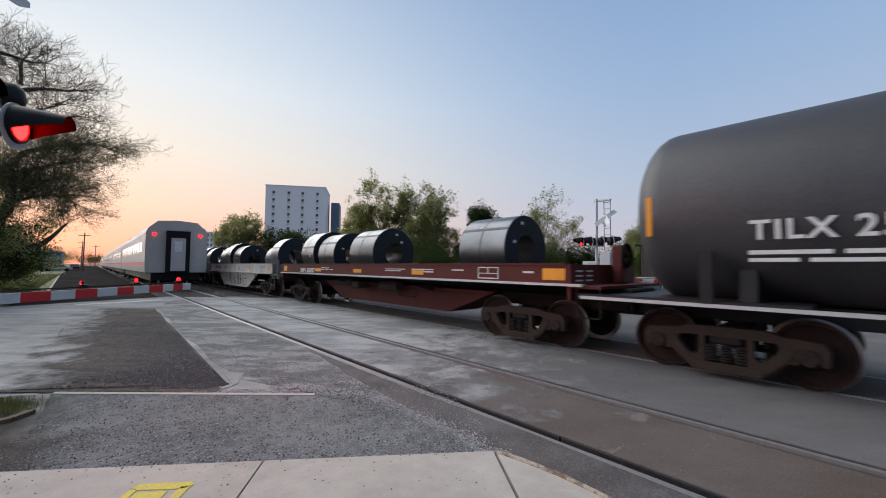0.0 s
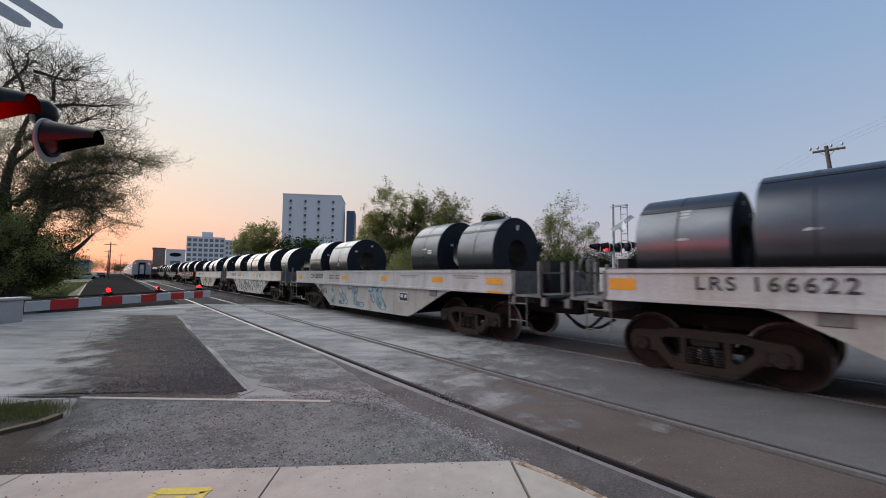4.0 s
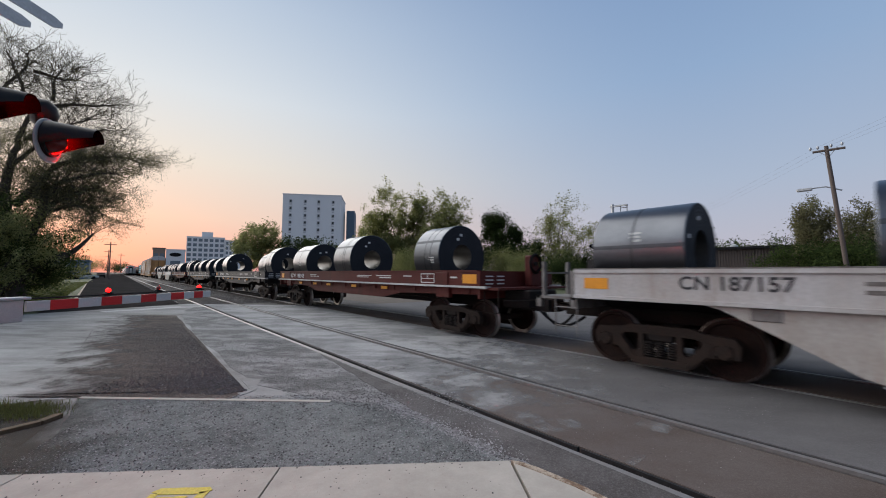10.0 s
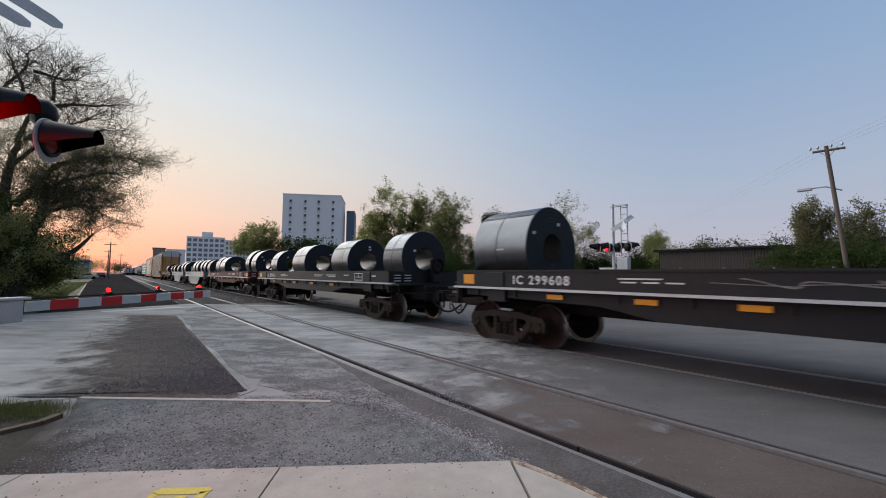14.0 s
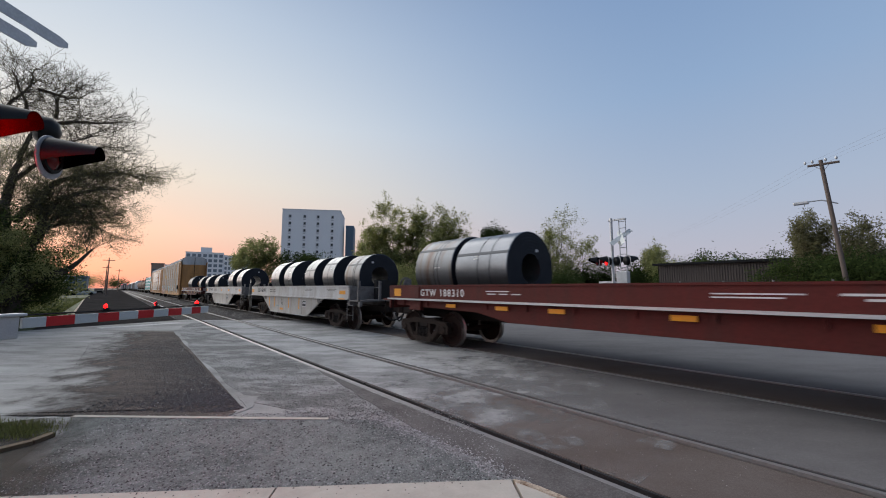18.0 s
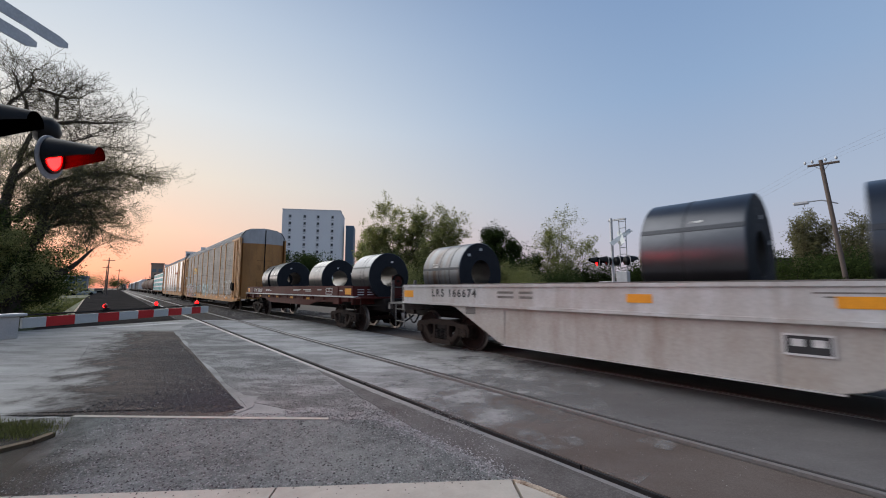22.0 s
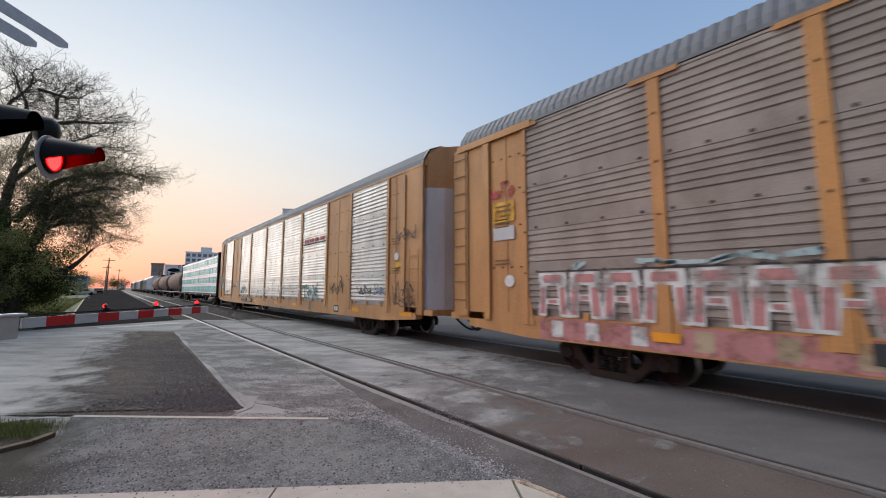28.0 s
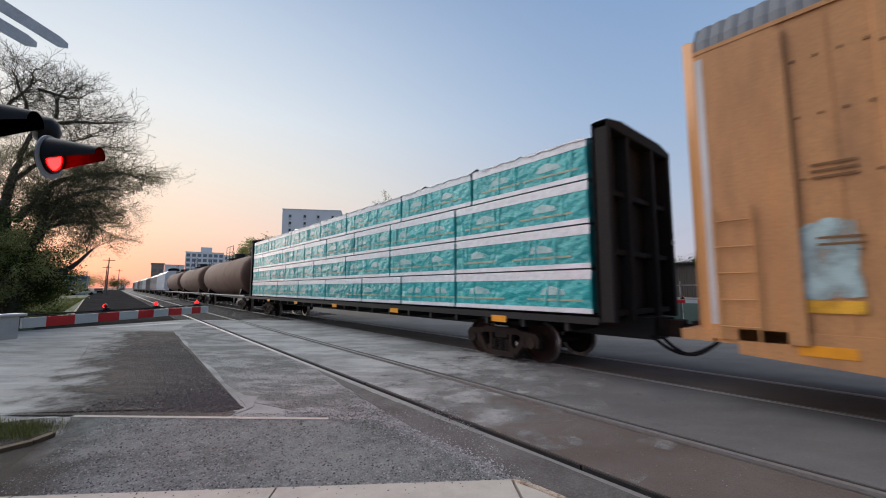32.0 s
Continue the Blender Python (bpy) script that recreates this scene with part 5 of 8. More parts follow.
gate("far_gate_arm", (17.4, 9.2), (18.9, 4.2), 1.05, [(0.3, True), (0.65, False)], [i / 12 for i in range(13)], box=False)
part("post", Shape().tube((0, 0, -1.1), (0, 0, 0.2), 0.06, 10), M["aluminium"], bpy.data.objects["far_gate_arm"])


# ---------------------------------------------------------------- parked cars far off
def small_car(x, y, rz, paint, label):
    ob = thing("parked_car", label, "car", pose(x, y, 0, 0, 0, rz), group="cars down the lane")
    part("body", Shape().prism([(-2.2, 0.35), (2.2, 0.35), (2.25, 0.75), (1.3, 0.9), (0.7, 1.42), (-1.2, 1.45), (-1.9, 0.95), (-2.25, 0.85)], "y", -0.85, 0.85), M[paint], ob)
    part("glazing", Shape().prism([(1.2, 0.92), (0.68, 1.36), (-1.15, 1.39), (-1.75, 0.97)], "y", -0.86, 0.86), M["glass"], ob)
    for sx in (-1.35, 1.35):
        for sy in (-0.78, 0.78):
            part("wheel", Shape().tube((sx, sy - 0.1, 0.32), (sx, sy + 0.1, 0.32), 0.32, 16), M["black_metal"], ob)
    return ob


small_car(-5.6, 118, 10, "arm_white", "white car parked down the lane")
small_car(-7.5, 126, 5, "aluminium", "silver car parked down the lane")
small_car(-3.5, 140, 90, "black_metal", "dark car far down the lane")
small_car(-8.6, 112, 20, "black_metal", "dark car parked by the roadside store")
small_car(33.0, 30.0, 140, "arm_white", "white car parked beyond the tracks")

# ---------------------------------------------------------------- railway cars
WHEEL_R = 0.457


def wheelset_mesh(r):
    s = Shape()
    s.tube((-1.0, 0, 0), (1.0, 0, 0), 0.075, 12)
    for d in (-1, 1):
        prof = [(d * 0.71, r + 0.027), (d * 0.735, r + 0.027), (d * 0.75, r + 0.004), (d * 0.845, r - 0.004), (d * 0.845, r - 0.055),
                (d * 0.80, r - 0.075), (d * 0.775, r * 0.45), (d * 0.84, 0.16), (d * 0.84, 0.0)]
        s.lathe(prof, (0, 0, 0), "x", 40)
        s.lathe([(d * 0.71, r + 0.027), (d * 0.72, r - 0.06), (d * 0.745, r * 0.45), (d * 0.70, 0.15), (d * 0.70, 0.07)], (0, 0, 0), "x", 40)
    me = s.data("wheelset", M["wheel"])
    me.materials.append(M["tread"])
    for f in me.polygons:
        if math.hypot(f.center.y, f.center.z) > r - 0.03:
            f.material_index = 1
    return me


def frame_mesh(r, base):
    """One cast side frame with two rounded windows and a spring opening; outer face at x = 0."""
    h, t = base / 2, 0.14
    half = [(0.0, 0.29), (0.46, 0.29), (h - 0.26, 0.235), (h + 0.13, 0.205), (h + 0.2, 0.1), (h + 0.18, -0.09), (h + 0.11, -0.09), (h + 0.1, 0.09),
            (h - 0.1, 0.09), (h - 0.12, -0.11), (h - 0.2, -0.1), (0.47, -0.31), (0.4, -0.35), (0.0, -0.35)]
    outer = half + [(-y, z) for y, z in reversed(half[1:-1])]
    pane = [(0.33, 0.15), (0.33, -0.1), (0.38, -0.15), (0.45, -0.13), (h - 0.3, 0.04), (h - 0.29, 0.11), (h - 0.34, 0.145)]
    loops = [outer, pane, [(-y, z) for y, z in pane], [(-0.25, 0.15), (0.25, 0.15), (0.25, -0.23), (-0.25, -0.23)]]
    bm = bmesh.new()
    for loop in loops:
        vs = [bm.verts.new((0.0, y, r + z)) for y, z in loop]
        for p, q in zip(vs, vs[1:] + vs[:1]):
            bm.edges.new((p, q))
    bmesh.ops.triangle_fill(bm, use_beauty=True, use_dissolve=False, edges=bm.edges[:])
    grown = bmesh.ops.extrude_face_region(bm, geom=bm.faces[:])
    bmesh.ops.translate(bm, vec=(t, 0, 0), verts=[e for e in grown["geom"] if isinstance(e, bmesh.types.BMVert)])
    bmesh.ops.recalc_face_normals(bm, faces=bm.faces)
    bm.verts.index_update()
    s = Shape().mesh([v.co for v in bm.verts], [[v.index for v in f.verts] for f in bm.faces])
    bm.free()
    # raised flanges along the lower chords, and the spring seat
    for k in (-1, 1):
        s.prism([(k * (h - 0.16), r + 0.1), (k * (h - 0.24), r + 0.12), (k * 0.4, r - 0.22), (k * 0.44, r - 0.3), (k * (h - 0.16), r - 0.02)], "x", -0.02, -0.001)
    s.box(-0.03, t, -0.42, 0.42, r - 0.35, r - 0.235)
    return s.data("side_frame", M["truck"])


def spring_mesh(r):
    s = Shape()
    prof = [(r - 0.225, 0.0)]
    for i in range(13):
        prof.append((r - 0.22 + 0.02 * i, 0.062 if i % 2 == 0 else 0.088))
    prof.append((r + 0.03, 0.0))
    s.lathe(prof, (0, 0, 0), "z", 14)
    return s.data("spring", M["under"])


def bolster_mesh(r):
    s = Shape()
    s.slab(-1.12, 1.12, -0.2, 0.2, r + 0.03, r + 0.26, 0.03)
    s.tube((0, 0, r + 0.2), (0, 0, r + 0.36), 0.2, 20)
    for k in (-1, 1):
        s.box(-0.9, 0.9, k * 0.42, k * 0.48, r - 0.14, r + 0.0)
    return s.data("truck", M["under"])


def cap_mesh():
    s = Shape()
    s.lathe([(0.0, 0.0), (0.0, 0.1), (0.03, 0.115), (0.16, 0.115)], (0, 0, 0), "x", 20)
    for i in range(3):
        a = i * 2.094
        s.tube((-0.015, 0.06 * math.cos(a), 0.06 * math.sin(a)), (0.01, 0.06 * math.cos(a), 0.06 * math.sin(a)), 0.02, 6)
    return s.data("bearing_cap", M["truck"])


SETS = {}
SPIN = []


def truck(car, y, q, r=WHEEL_R, base=1.778):
    if (r, base) not in SETS:
        SETS[r, base] = (bolster_mesh(r), frame_mesh(r, base), spring_mesh(r), wheelset_mesh(r), cap_mesh())
    bolster, frame_, spring, wheels, cap = SETS[r, base]
    ob = part("truck", bolster, None, car)
    ob.location = (0, y, 0)
    for side in (-1, 1):
        p = part("side_frame", frame_, None, ob)
        p.location = (side * 1.14, 0, 0)
        if side > 0:
            p.rotation_euler = (0, 0, math.pi)
        for dy in (-0.18, 0.0, 0.18):
            p = part("spring", spring, None, ob)
            p.location = (side * 1.07, dy, 0)
        for k in (-1, 1):
            p = part("bearing_cap", cap, None, ob)
            p.location = (side * 1.17, k * base / 2, r)
            if side > 0:
                p.rotation_euler = (0, 0, math.pi)
    for k in (-1, 1):
        p = part("wheelset", wheels, None, ob)
        p.location = (0, k * base / 2, r)
        if q is not None:
            SPIN.append((p, (0, k * base / 2, r), q + y + k * base / 2, r))


def coupler(car, y, d):
    s = Shape()
    s.box(-0.2, 0.2, y, y + d * 0.3, 0.72, 1.06)
    s.box(-0.085, 0.085, y + d * 0.3, y + d * 0.75, 0.77, 0.95)
    s.prism([(-0.19, y + d * 0.7), (0.14, y + d * 0.72), (0.2, y + d * 0.9), (0.06, y + d * 1.0), (-0.14, y + d * 0.98)], "z", 0.72, 1.02)
    part("coupler", s, M["truck"], car, "rusty knuckle coupler")
    h = Shape()
    pts = []
    for i in range(11):
        u = i / 10
        pts.append((-0.42 + 0.3 * u, y + d * (0.1 + 0.95 * u), 0.74 - 0.26 * math.sin(math.pi * u) - 0.06 * u))
    h.pipe(pts, 0.03, 8)
    part("air_hose", h, M["black_metal"], car, "black rubber brake hose")


def lettering(car, text, x, y, z, size, material, name="lettering", spread=1.0):
    """Stencilled writing on the side that faces the road; it reads towards the front of the train."""
    cu = bpy.data.curves.new(name, "FONT")
    cu.body, cu.size, cu.align_x, cu.align_y = text, size, "CENTER", "CENTER"
    cu.extrude, cu.space_character = 0.002, spread
    cu.offset = 0.006 * size / 0.3
    tmp = bpy.data.objects.new("tmp", cu)
    scene.collection.objects.link(tmp)
    me = bpy.data.meshes.new_from_object(tmp)
    bpy.data.objects.remove(tmp)
    me.materials.clear()
    me.materials.append(material)
    ob = part(name, me, None, car)
    ob.matrix_basis = Matrix(((0, 0, -1, x), (-1, 0, 0, y), (0, 1, 0, z), (0, 0, 0, 1)))
    return ob


def bars(car, rows, x, material, name="stencil_bar"):
    """Unreadable small writing: rows of (y0, y1, z, height)."""
    for y0, y1, z, h in rows:
        part(name, Shape().box(x - 0.004, x, y0, y1, z - h / 2, z + h / 2), material, car)


def plate(car, y0, y1, z0, z1, x, material, name, label=""):
    s = Shape()
    s.box(x - 0.006, x, y0, y1, z0, z1)
    part(name, s, material, car, label)


def coil(q, y0, y1, r, floor, rusty=False):
    """A wound steel coil, its eye along the track, as a thing of its own on the car."""
    zc = floor + r
    ob = thing("steel_coil", "rust-stained wound steel coil lying on a coil car" if rusty else "dark blue-grey wound steel coil lying on a coil car", "steel coil", group="steel coils on the train")
    L = y1 - y0
    s = Shape()
    ri = 0.38
    s.lathe([(0.0, r - 0.015), (0.015, r), (L - 0.015, r), (L, r - 0.015)], (0, 0, 0), "y", 56)
    part("outer_wrap", s, M["coil_rust" if rusty else "coil"], ob)
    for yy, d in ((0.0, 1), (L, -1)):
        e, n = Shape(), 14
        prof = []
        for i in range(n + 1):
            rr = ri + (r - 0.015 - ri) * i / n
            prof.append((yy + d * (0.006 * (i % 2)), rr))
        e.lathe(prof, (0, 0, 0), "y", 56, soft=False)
        # near-black steel stands in for the shade on the end face
        part("coil_end", e, M["coil_end"], ob, "end of the tightly wound layers, shade put into its dark colour")
    part("bore", Shape().lathe([(0.006, ri), (L - 0.006, ri)], (0, 0, 0), "y", 40), M["bore"], ob, "bare steel inside the eye")
    b = Shape()
    rnd = random.Random(int(q * 100 + y0 * 10))
    for i in range(rnd.choice((1, 1, 2))):
        yb = L * (0.5 if i == 0 else 0.3) + rnd.uniform(-0.1, 0.1)
        b.lathe([(yb - 0.016, r + 0.0005), (yb - 0.016, r + 0.004), (yb + 0.016, r + 0.004), (yb + 0.016, r + 0.0005)], (0, 0, 0), "y", 56)
    part("strap", b, M["strap"], ob, "steel strapping band")
    # paper labels on the face and on the wrap, and the loose outer lap
    for i in range(rnd.choice((1, 2, 2))):
        a, rr = rnd.uniform(0.3, 2.8), rnd.uniform(0.5, 0.8) * r
        c, s_ = math.cos(a) * rr, math.sin(a) * rr
        part("label", Shape().box(c - 0.05, c + 0.05, -0.006, 0.0, s_ - 0.035, s_ + 0.035), M["mark_white"], ob, "small white paper label")
    # chalked and stencilled marks on the wrap
    for i in range(rnd.choice((1, 1, 2))):
        a0, yb, rows = radians(rnd.uniform(125, 185)), L * rnd.uniform(0.15, 0.6), rnd.choice((1, 2, 3))
        for k in range(rows):
            m, aa = Shape(), a0 + k * 0.07 / r
            m.mesh([(math.cos(w) * (r + 0.0012), yb + y, math.sin(w) * (r + 0.0012)) for w in (aa, aa + 0.04 / r) for y in (0.0, rnd.uniform(0.12, 0.26))], [(0, 1, 3, 2)])
            part("chalk_mark", m, M["tag_white"], ob)
    a = radians(rnd.uniform(120, 175))
    lap = Shape()
    for k in range(4):
        a0, a1 = a + 0.02 * k, a + 0.02 * (k + 1)
        lap.mesh([(math.cos(w) * d, y, math.sin(w) * d) for w in (a0, a1) for d in (r, r + 0.006) for y in (0.01, L - 0.01)], [(2, 3, 7, 6), (0, 2, 6, 4), (1, 5, 7, 3), (0, 1, 3, 2), (4, 6, 7, 5)])
    part("outer_lap", lap, M["strap"], ob)
    return ob, (0, q + y0, zc)


RIDERS = []
RUSTY = {(132.85, 3), (150.3, 0), (166.05, 2)}


def load(q, coils, floor=1.15):
    for i, (y0, y1, r) in enumerate(coils):
        ob, p = coil(q, y0, y1, r, floor, (q, i) in RUSTY)
        RIDERS.append((ob, p))


def ladder(car, x, y0, y1, z0, z1, n, material, name="ladder"):
    s = Shape()
    for y in (y0, y1):
        s.tube((x, y, z0), (x, y, z1), 0.014, 6)
    for i in range(n):
        z = z0 + (z1 - z0) * (i + 0.5) / n
        s.tube((x, y0, z), (x, y1, z), 0.012, 6)
    part(name, s, material, car)


def white_car(q, text, coils, marks):
    """Fishbelly coil car, side length 13.05 m; the leased ones have a shorter belly."""
    L, W = 13.05, 1.45
    leased = text.startswith("LRS")
    o = 0.0 if leased else -0.25
    car = thing("coil_car", "grey-white fishbelly railway coil car, grimy and tagged with graffiti", "railway car", group="freight train")
    RIDERS.append((car, (0, q, 0)))
    for d in (-1, 1):
        s = Shape()
        s.prism([(d * (W - 0.1), 1.16), (d * (W + 0.05), 1.16), (d * (W + 0.05), 1.215), (d * W, 1.22), (d * W, 1.62), (d * (W + 0.03), 1.62), (d * (W + 0.03), 1.68), (d * (W - 0.14), 1.68), (d * (W - 0.14), 1.62), (d * (W - 0.06), 1.61), (d * (W - 0.06), 1.22), (d * (W - 0.1), 1.21)], "y", 0, L)
        part("side_sill", s, M["car_white"], car)
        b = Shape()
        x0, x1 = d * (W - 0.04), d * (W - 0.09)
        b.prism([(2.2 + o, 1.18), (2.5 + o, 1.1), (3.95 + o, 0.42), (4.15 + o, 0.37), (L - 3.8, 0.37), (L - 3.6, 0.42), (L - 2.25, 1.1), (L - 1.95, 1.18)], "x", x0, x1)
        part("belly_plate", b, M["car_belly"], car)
        for y in (2.75, L - 2.75):
            part("jacking_pad", Shape().slab(min(d * (W - 0.02), d * (W - 0.1)), max(d * (W - 0.02), d * (W - 0.1)), y - 0.16, y + 0.16, 0.98, 1.15, 0.01), M["dull_grey"], car)
        part("deck_edge", Shape().box(d * (W + 0.032), d * (W - 0.02), 0.0, L, 1.682, 1.70), M["dull_grey"], car)
        for y in (4.72, L - 3.78):
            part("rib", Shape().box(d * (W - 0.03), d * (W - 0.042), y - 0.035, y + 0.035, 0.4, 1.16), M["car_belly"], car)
        part("flange", Shape().box(d * (W + 0.0), d * (W - 0.1), 4.1 + o, L - 3.75, 0.35, 0.369), M["car_white"], car)
    t = Shape()
    t.prism([(-1.3, 1.62), (-1.3, 1.5), (-0.3, 0.95), (0.3, 0.95), (1.3, 1.5), (1.3, 1.62), (0.3, 1.06), (-0.3, 1.06)], "y", 0.095, L - 0.095)
    part("coil_trough", t, M["car_black"], car, "dark coil trough along the middle")
    part("centre_sill", Shape().box(-0.3, 0.3, -0.9, L + 0.9, 0.72, 0.945), M["under"], car)
    part("belly_floor", Shape().box(-1.35, 1.35, 3.9, L - 3.9, 0.42, 0.5), M["car_black"], car)
    for e, d in ((0.0, -1), (L, 1)):
        p = Shape()
        p.box(-W, W, e, e + d * 0.09, 0.95, 1.66)
        p.box(-W, W, e, e + d * 0.85, 1.12, 1.17)
        p.box(-W, -W + 0.1, e + d * 0.75, e + d * 0.85, 0.95, 1.17)
        part("end_platform", p, M["dull_grey"], car, "grimy grey end platform")
        part("hand_brake", Shape().lathe([(0.0, 0.26), (0.03, 0.28), (0.06, 0.26), (0.06, 0.22), (0.0, 0.22)], (0.75, e + d * 0.5, 1.75), "y", 20), M["dull_grey"], car)
        part("brake_housing", Shape().slab(0.6, 0.9, min(e + d * 0.56, e + d * 0.66), max(e + d * 0.56, e + d * 0.66), 1.3, 1.95, 0.02), M["dull_grey"], car)
        part("pipe", Shape().pipe([(-W + 0.1, e + d * 0.5, 1.05), (-0.6, e + d * 0.7, 0.95), (-0.3, e + d * 0.6, 0.9)], 0.02, 6), M["truck"], car)
        for x in (-W + 0.05, -0.55, 0.55, W - 0.05):
            part("end_post", Shape().box(x - 0.045, x + 0.045, e + d * 0.66, e + d * 0.72, 1.172, 1.85), M["dull_grey"], car)
        for x in (-1.0, 1.0):
            part("hand_rail", Shape().box(x - 0.4, x + 0.4, e + d * 0.67, e + d * 0.71, 1.6, 1.64), M["dull_grey"], car)
        g = Shape()
        g.box(-0.45, 0.45, e + d * 0.1, e + d * 0.3, 1.17, 1.9)
        part("end_stop", g, M["car_black"], car, "dark coil stop at the car end")
        ladder(car, -W - 0.01, e - d * 0.05, e + d * 0.4, 0.45, 1.15, 2, M["dull_grey"], "step")
        coupler(car, e + d * 0.55, d)
    truck(car, 1.68, q)
    truck(car, L - 1.32, q)
    spots = {"LRS 166622": ((3.4, 3.85), (5.55, 5.95), (7.55, 8.0)), "LRS 166491": (), "LRS 166674": ((3.6, 4.1), (6.15, 6.55)), "CN 187157": ((4.65, 5.05), (7.85, 8.3))}.get(text, ((2.3, 2.75), (5.0, 5.4), (L - 5.3, L - 4.85)))
    for y0, y1 in ((0.25, 0.75),) + spots:
        plate(car, y0, y1, 1.36, 1.5, -W - 0.001, M["orange"], "reflector", "orange reflector strip")
    end = L - 0.03 if leased else L - 0.2
    plate(car, end - 0.44, end, 1.34, 1.53, -W - 0.001, M["orange"], "reflector", "orange reflector panel")
    for y0, y1 in ((0.2, 0.7),):
        plate(car, y0, y1, 1.17, 1.215, -W - 0.051, M["orange"], "reflector", "orange reflector strip")
    if text:
        lettering(car, text, -W - 0.004, L - (2.15 if leased else 2.4), 1.46, 0.27, M["mark_black"], spread=1.3 if leased else 1.03)
    bars(car, [(L - 4.1, L - 3.65, 1.5, 0.05), (L - 4.1, L - 3.65, 1.4, 0.05), (L - 4.6, L - 4.25, 1.5, 0.05), (L - 4.6, L - 4.25, 1.4, 0.05), (3.4, 4.3, 1.54, 0.018), (3.5, 4.2, 1.49, 0.018), (1.0, 1.9, 1.54, 0.018), (1.1, 1.8, 1.49, 0.018)], -W - 0.001, M["dull_grey"])
    f = Shape()
    f.box(-W + 0.03, -W + 0.024, 4.17 + o, 4.6 + o, 0.78, 1.02)
    part("data_panel", f, M["mark_black"], car, "black data panel with white frame")
    f = Shape()
    for a, b, c, d in ((4.15, 4.62, 1.01, 1.035), (4.15, 4.62, 0.765, 0.79), (4.15, 4.175, 0.765, 1.035), (4.595, 4.62, 0.765, 1.035), (4.22, 4.34, 0.88, 0.97), (4.42, 4.54, 0.88, 0.97)):
        f.box(-W + 0.024, -W + 0.018, a + o, b + o, c, d)
    part("panel_frame", f, M["mark_white"], car)
    marks(car, L, W)
    load(q, coils)
    return car


def flat_car(q, text, coils, paint, kind_label, open_side=False, brake=True):
    """Riveted flat coil car, side length 14.6 m."""
    L, W = 14.6, 1.45
    car = thing("coil_car", kind_label, "railway car", group="freight train")
    RIDERS.append((car, (0, q, 0)))
    for d in (-1, 1):
        s = Shape()
        s.prism([(d * W, 1.302), (d * W, 1.64), (d * (W + 0.02), 1.64), (d * (W + 0.02), 1.68), (d * (W - 0.1), 1.68), (d * (W - 0.1), 1.64), (d * (W - 0.05), 1.63), (d * (W - 0.05), 1.302)], "y", 0.22, L)
        part("side_sill", s, M[paint], car)
        r = Shape()
        r.box(d * (W + 0.07), d * (W - 0.1), -0.1, L + 0.1, 1.255, 1.30)
        part("rub_rail", r, M["aluminium"], car, "scuffed bare metal ledge")
        if open_side:
            continue
        b = Shape()
        b.prism([(0.2, 1.255), (0.2, 1.1), (3.6, 1.02), (4.6, 0.84), (L - 4.6, 0.84), (L - 3.6, 1.02), (L - 0.2, 1.1), (L - 0.2, 1.255)], "x", d * (W - 0.1), d * (W - 0.14))
        part("lower_sill", b, M[paint], car)
        for y in (1.54, L - 1.22):
            part("bolster_web", Shape().slab(min(d * (W + 0.03), d * (W - 0.1)), max(d * (W + 0.03), d * (W - 0.1)), y - 0.26, y + 0.26, 1.302, 1.63, 0.01), M[paint], car)
            part("bolster_foot", Shape().slab(min(d * (W - 0.02), d * (W - 0.15)), max(d * (W - 0.02), d * (W - 0.15)), y - 0.26, y + 0.26, 0.98, 1.253, 0.01), M[paint], car)
        for i in range(13):
            y = 0.6 + (L - 1.2) * i / 12
            part("rib", Shape().box(d * (W - 0.06), d * (W - 0.1), y - 0.03, y + 0.03, 1.1, 1.254), M[paint], car)
    t = Shape()
    t.prism([(-1.38, 1.6), (-1.38, 1.45), (-0.3, 1.0), (0.3, 1.0), (1.38, 1.45), (1.38, 1.6), (0.3, 1.1), (-0.3, 1.1)], "y", 0.3, L - 0.075)
    part("coil_trough", t, M["car_black"], car, "dark coil trough along the middle")
    part("centre_sill", Shape().box(-0.32, 0.32, -0.95, L + 0.95, 0.72, 0.995), M["under"], car)
    if open_side:
        part("belly_girder", Shape().prism([(2.6, 1.0), (4.3, 0.36), (L - 4.3, 0.36), (L - 2.6, 1.0)], "x", -0.62, 0.62), M[paint], car, "rusty red centre girder under the deck")
        part("brake_rigging", Shape().pipe([(-0.9, 5.4, 0.95), (-0.9, 5.4, 0.7), (-0.9, 6.2, 0.7), (-0.9, 6.2, 0.95)], 0.02, 6), M["truck"], car)
    else:
        part("belly_girder", Shape().prism([(3.2, 0.99), (4.6, 0.86), (L - 4.6, 0.86), (L - 3.2, 0.99)], "x", -0.42, 0.42), M["truck"], car, "dark centre girder under the deck")
    for y in (5.0, 7.3, 9.6):
        part("cross_bearer", Shape().prism([(-1.34, 1.08), (1.34, 1.08), (0.5, 0.86), (-0.5, 0.86)], "y", y - 0.06, y + 0.06), M["truck"], car)
    part("air_reservoir", Shape().lathe([(9.0, 0.0), (9.02, 0.12), (10.2, 0.12), (10.22, 0.0)], (-0.95, 0, 1.0), "y", 18), M["truck"], car)
    part("brake_cylinder", Shape().lathe([(6.2, 0.0), (6.2, 0.15), (7.2, 0.15), (7.3, 0.1), (7.3, 0.0)], (-0.9, 0, 0.98), "y", 18), M["truck"], car, "rusty brake cylinder")
    part("brake_valve", Shape().slab(-1.2, -0.8, 8.2, 8.7, 0.84, 1.08, 0.03), M["truck"], car)
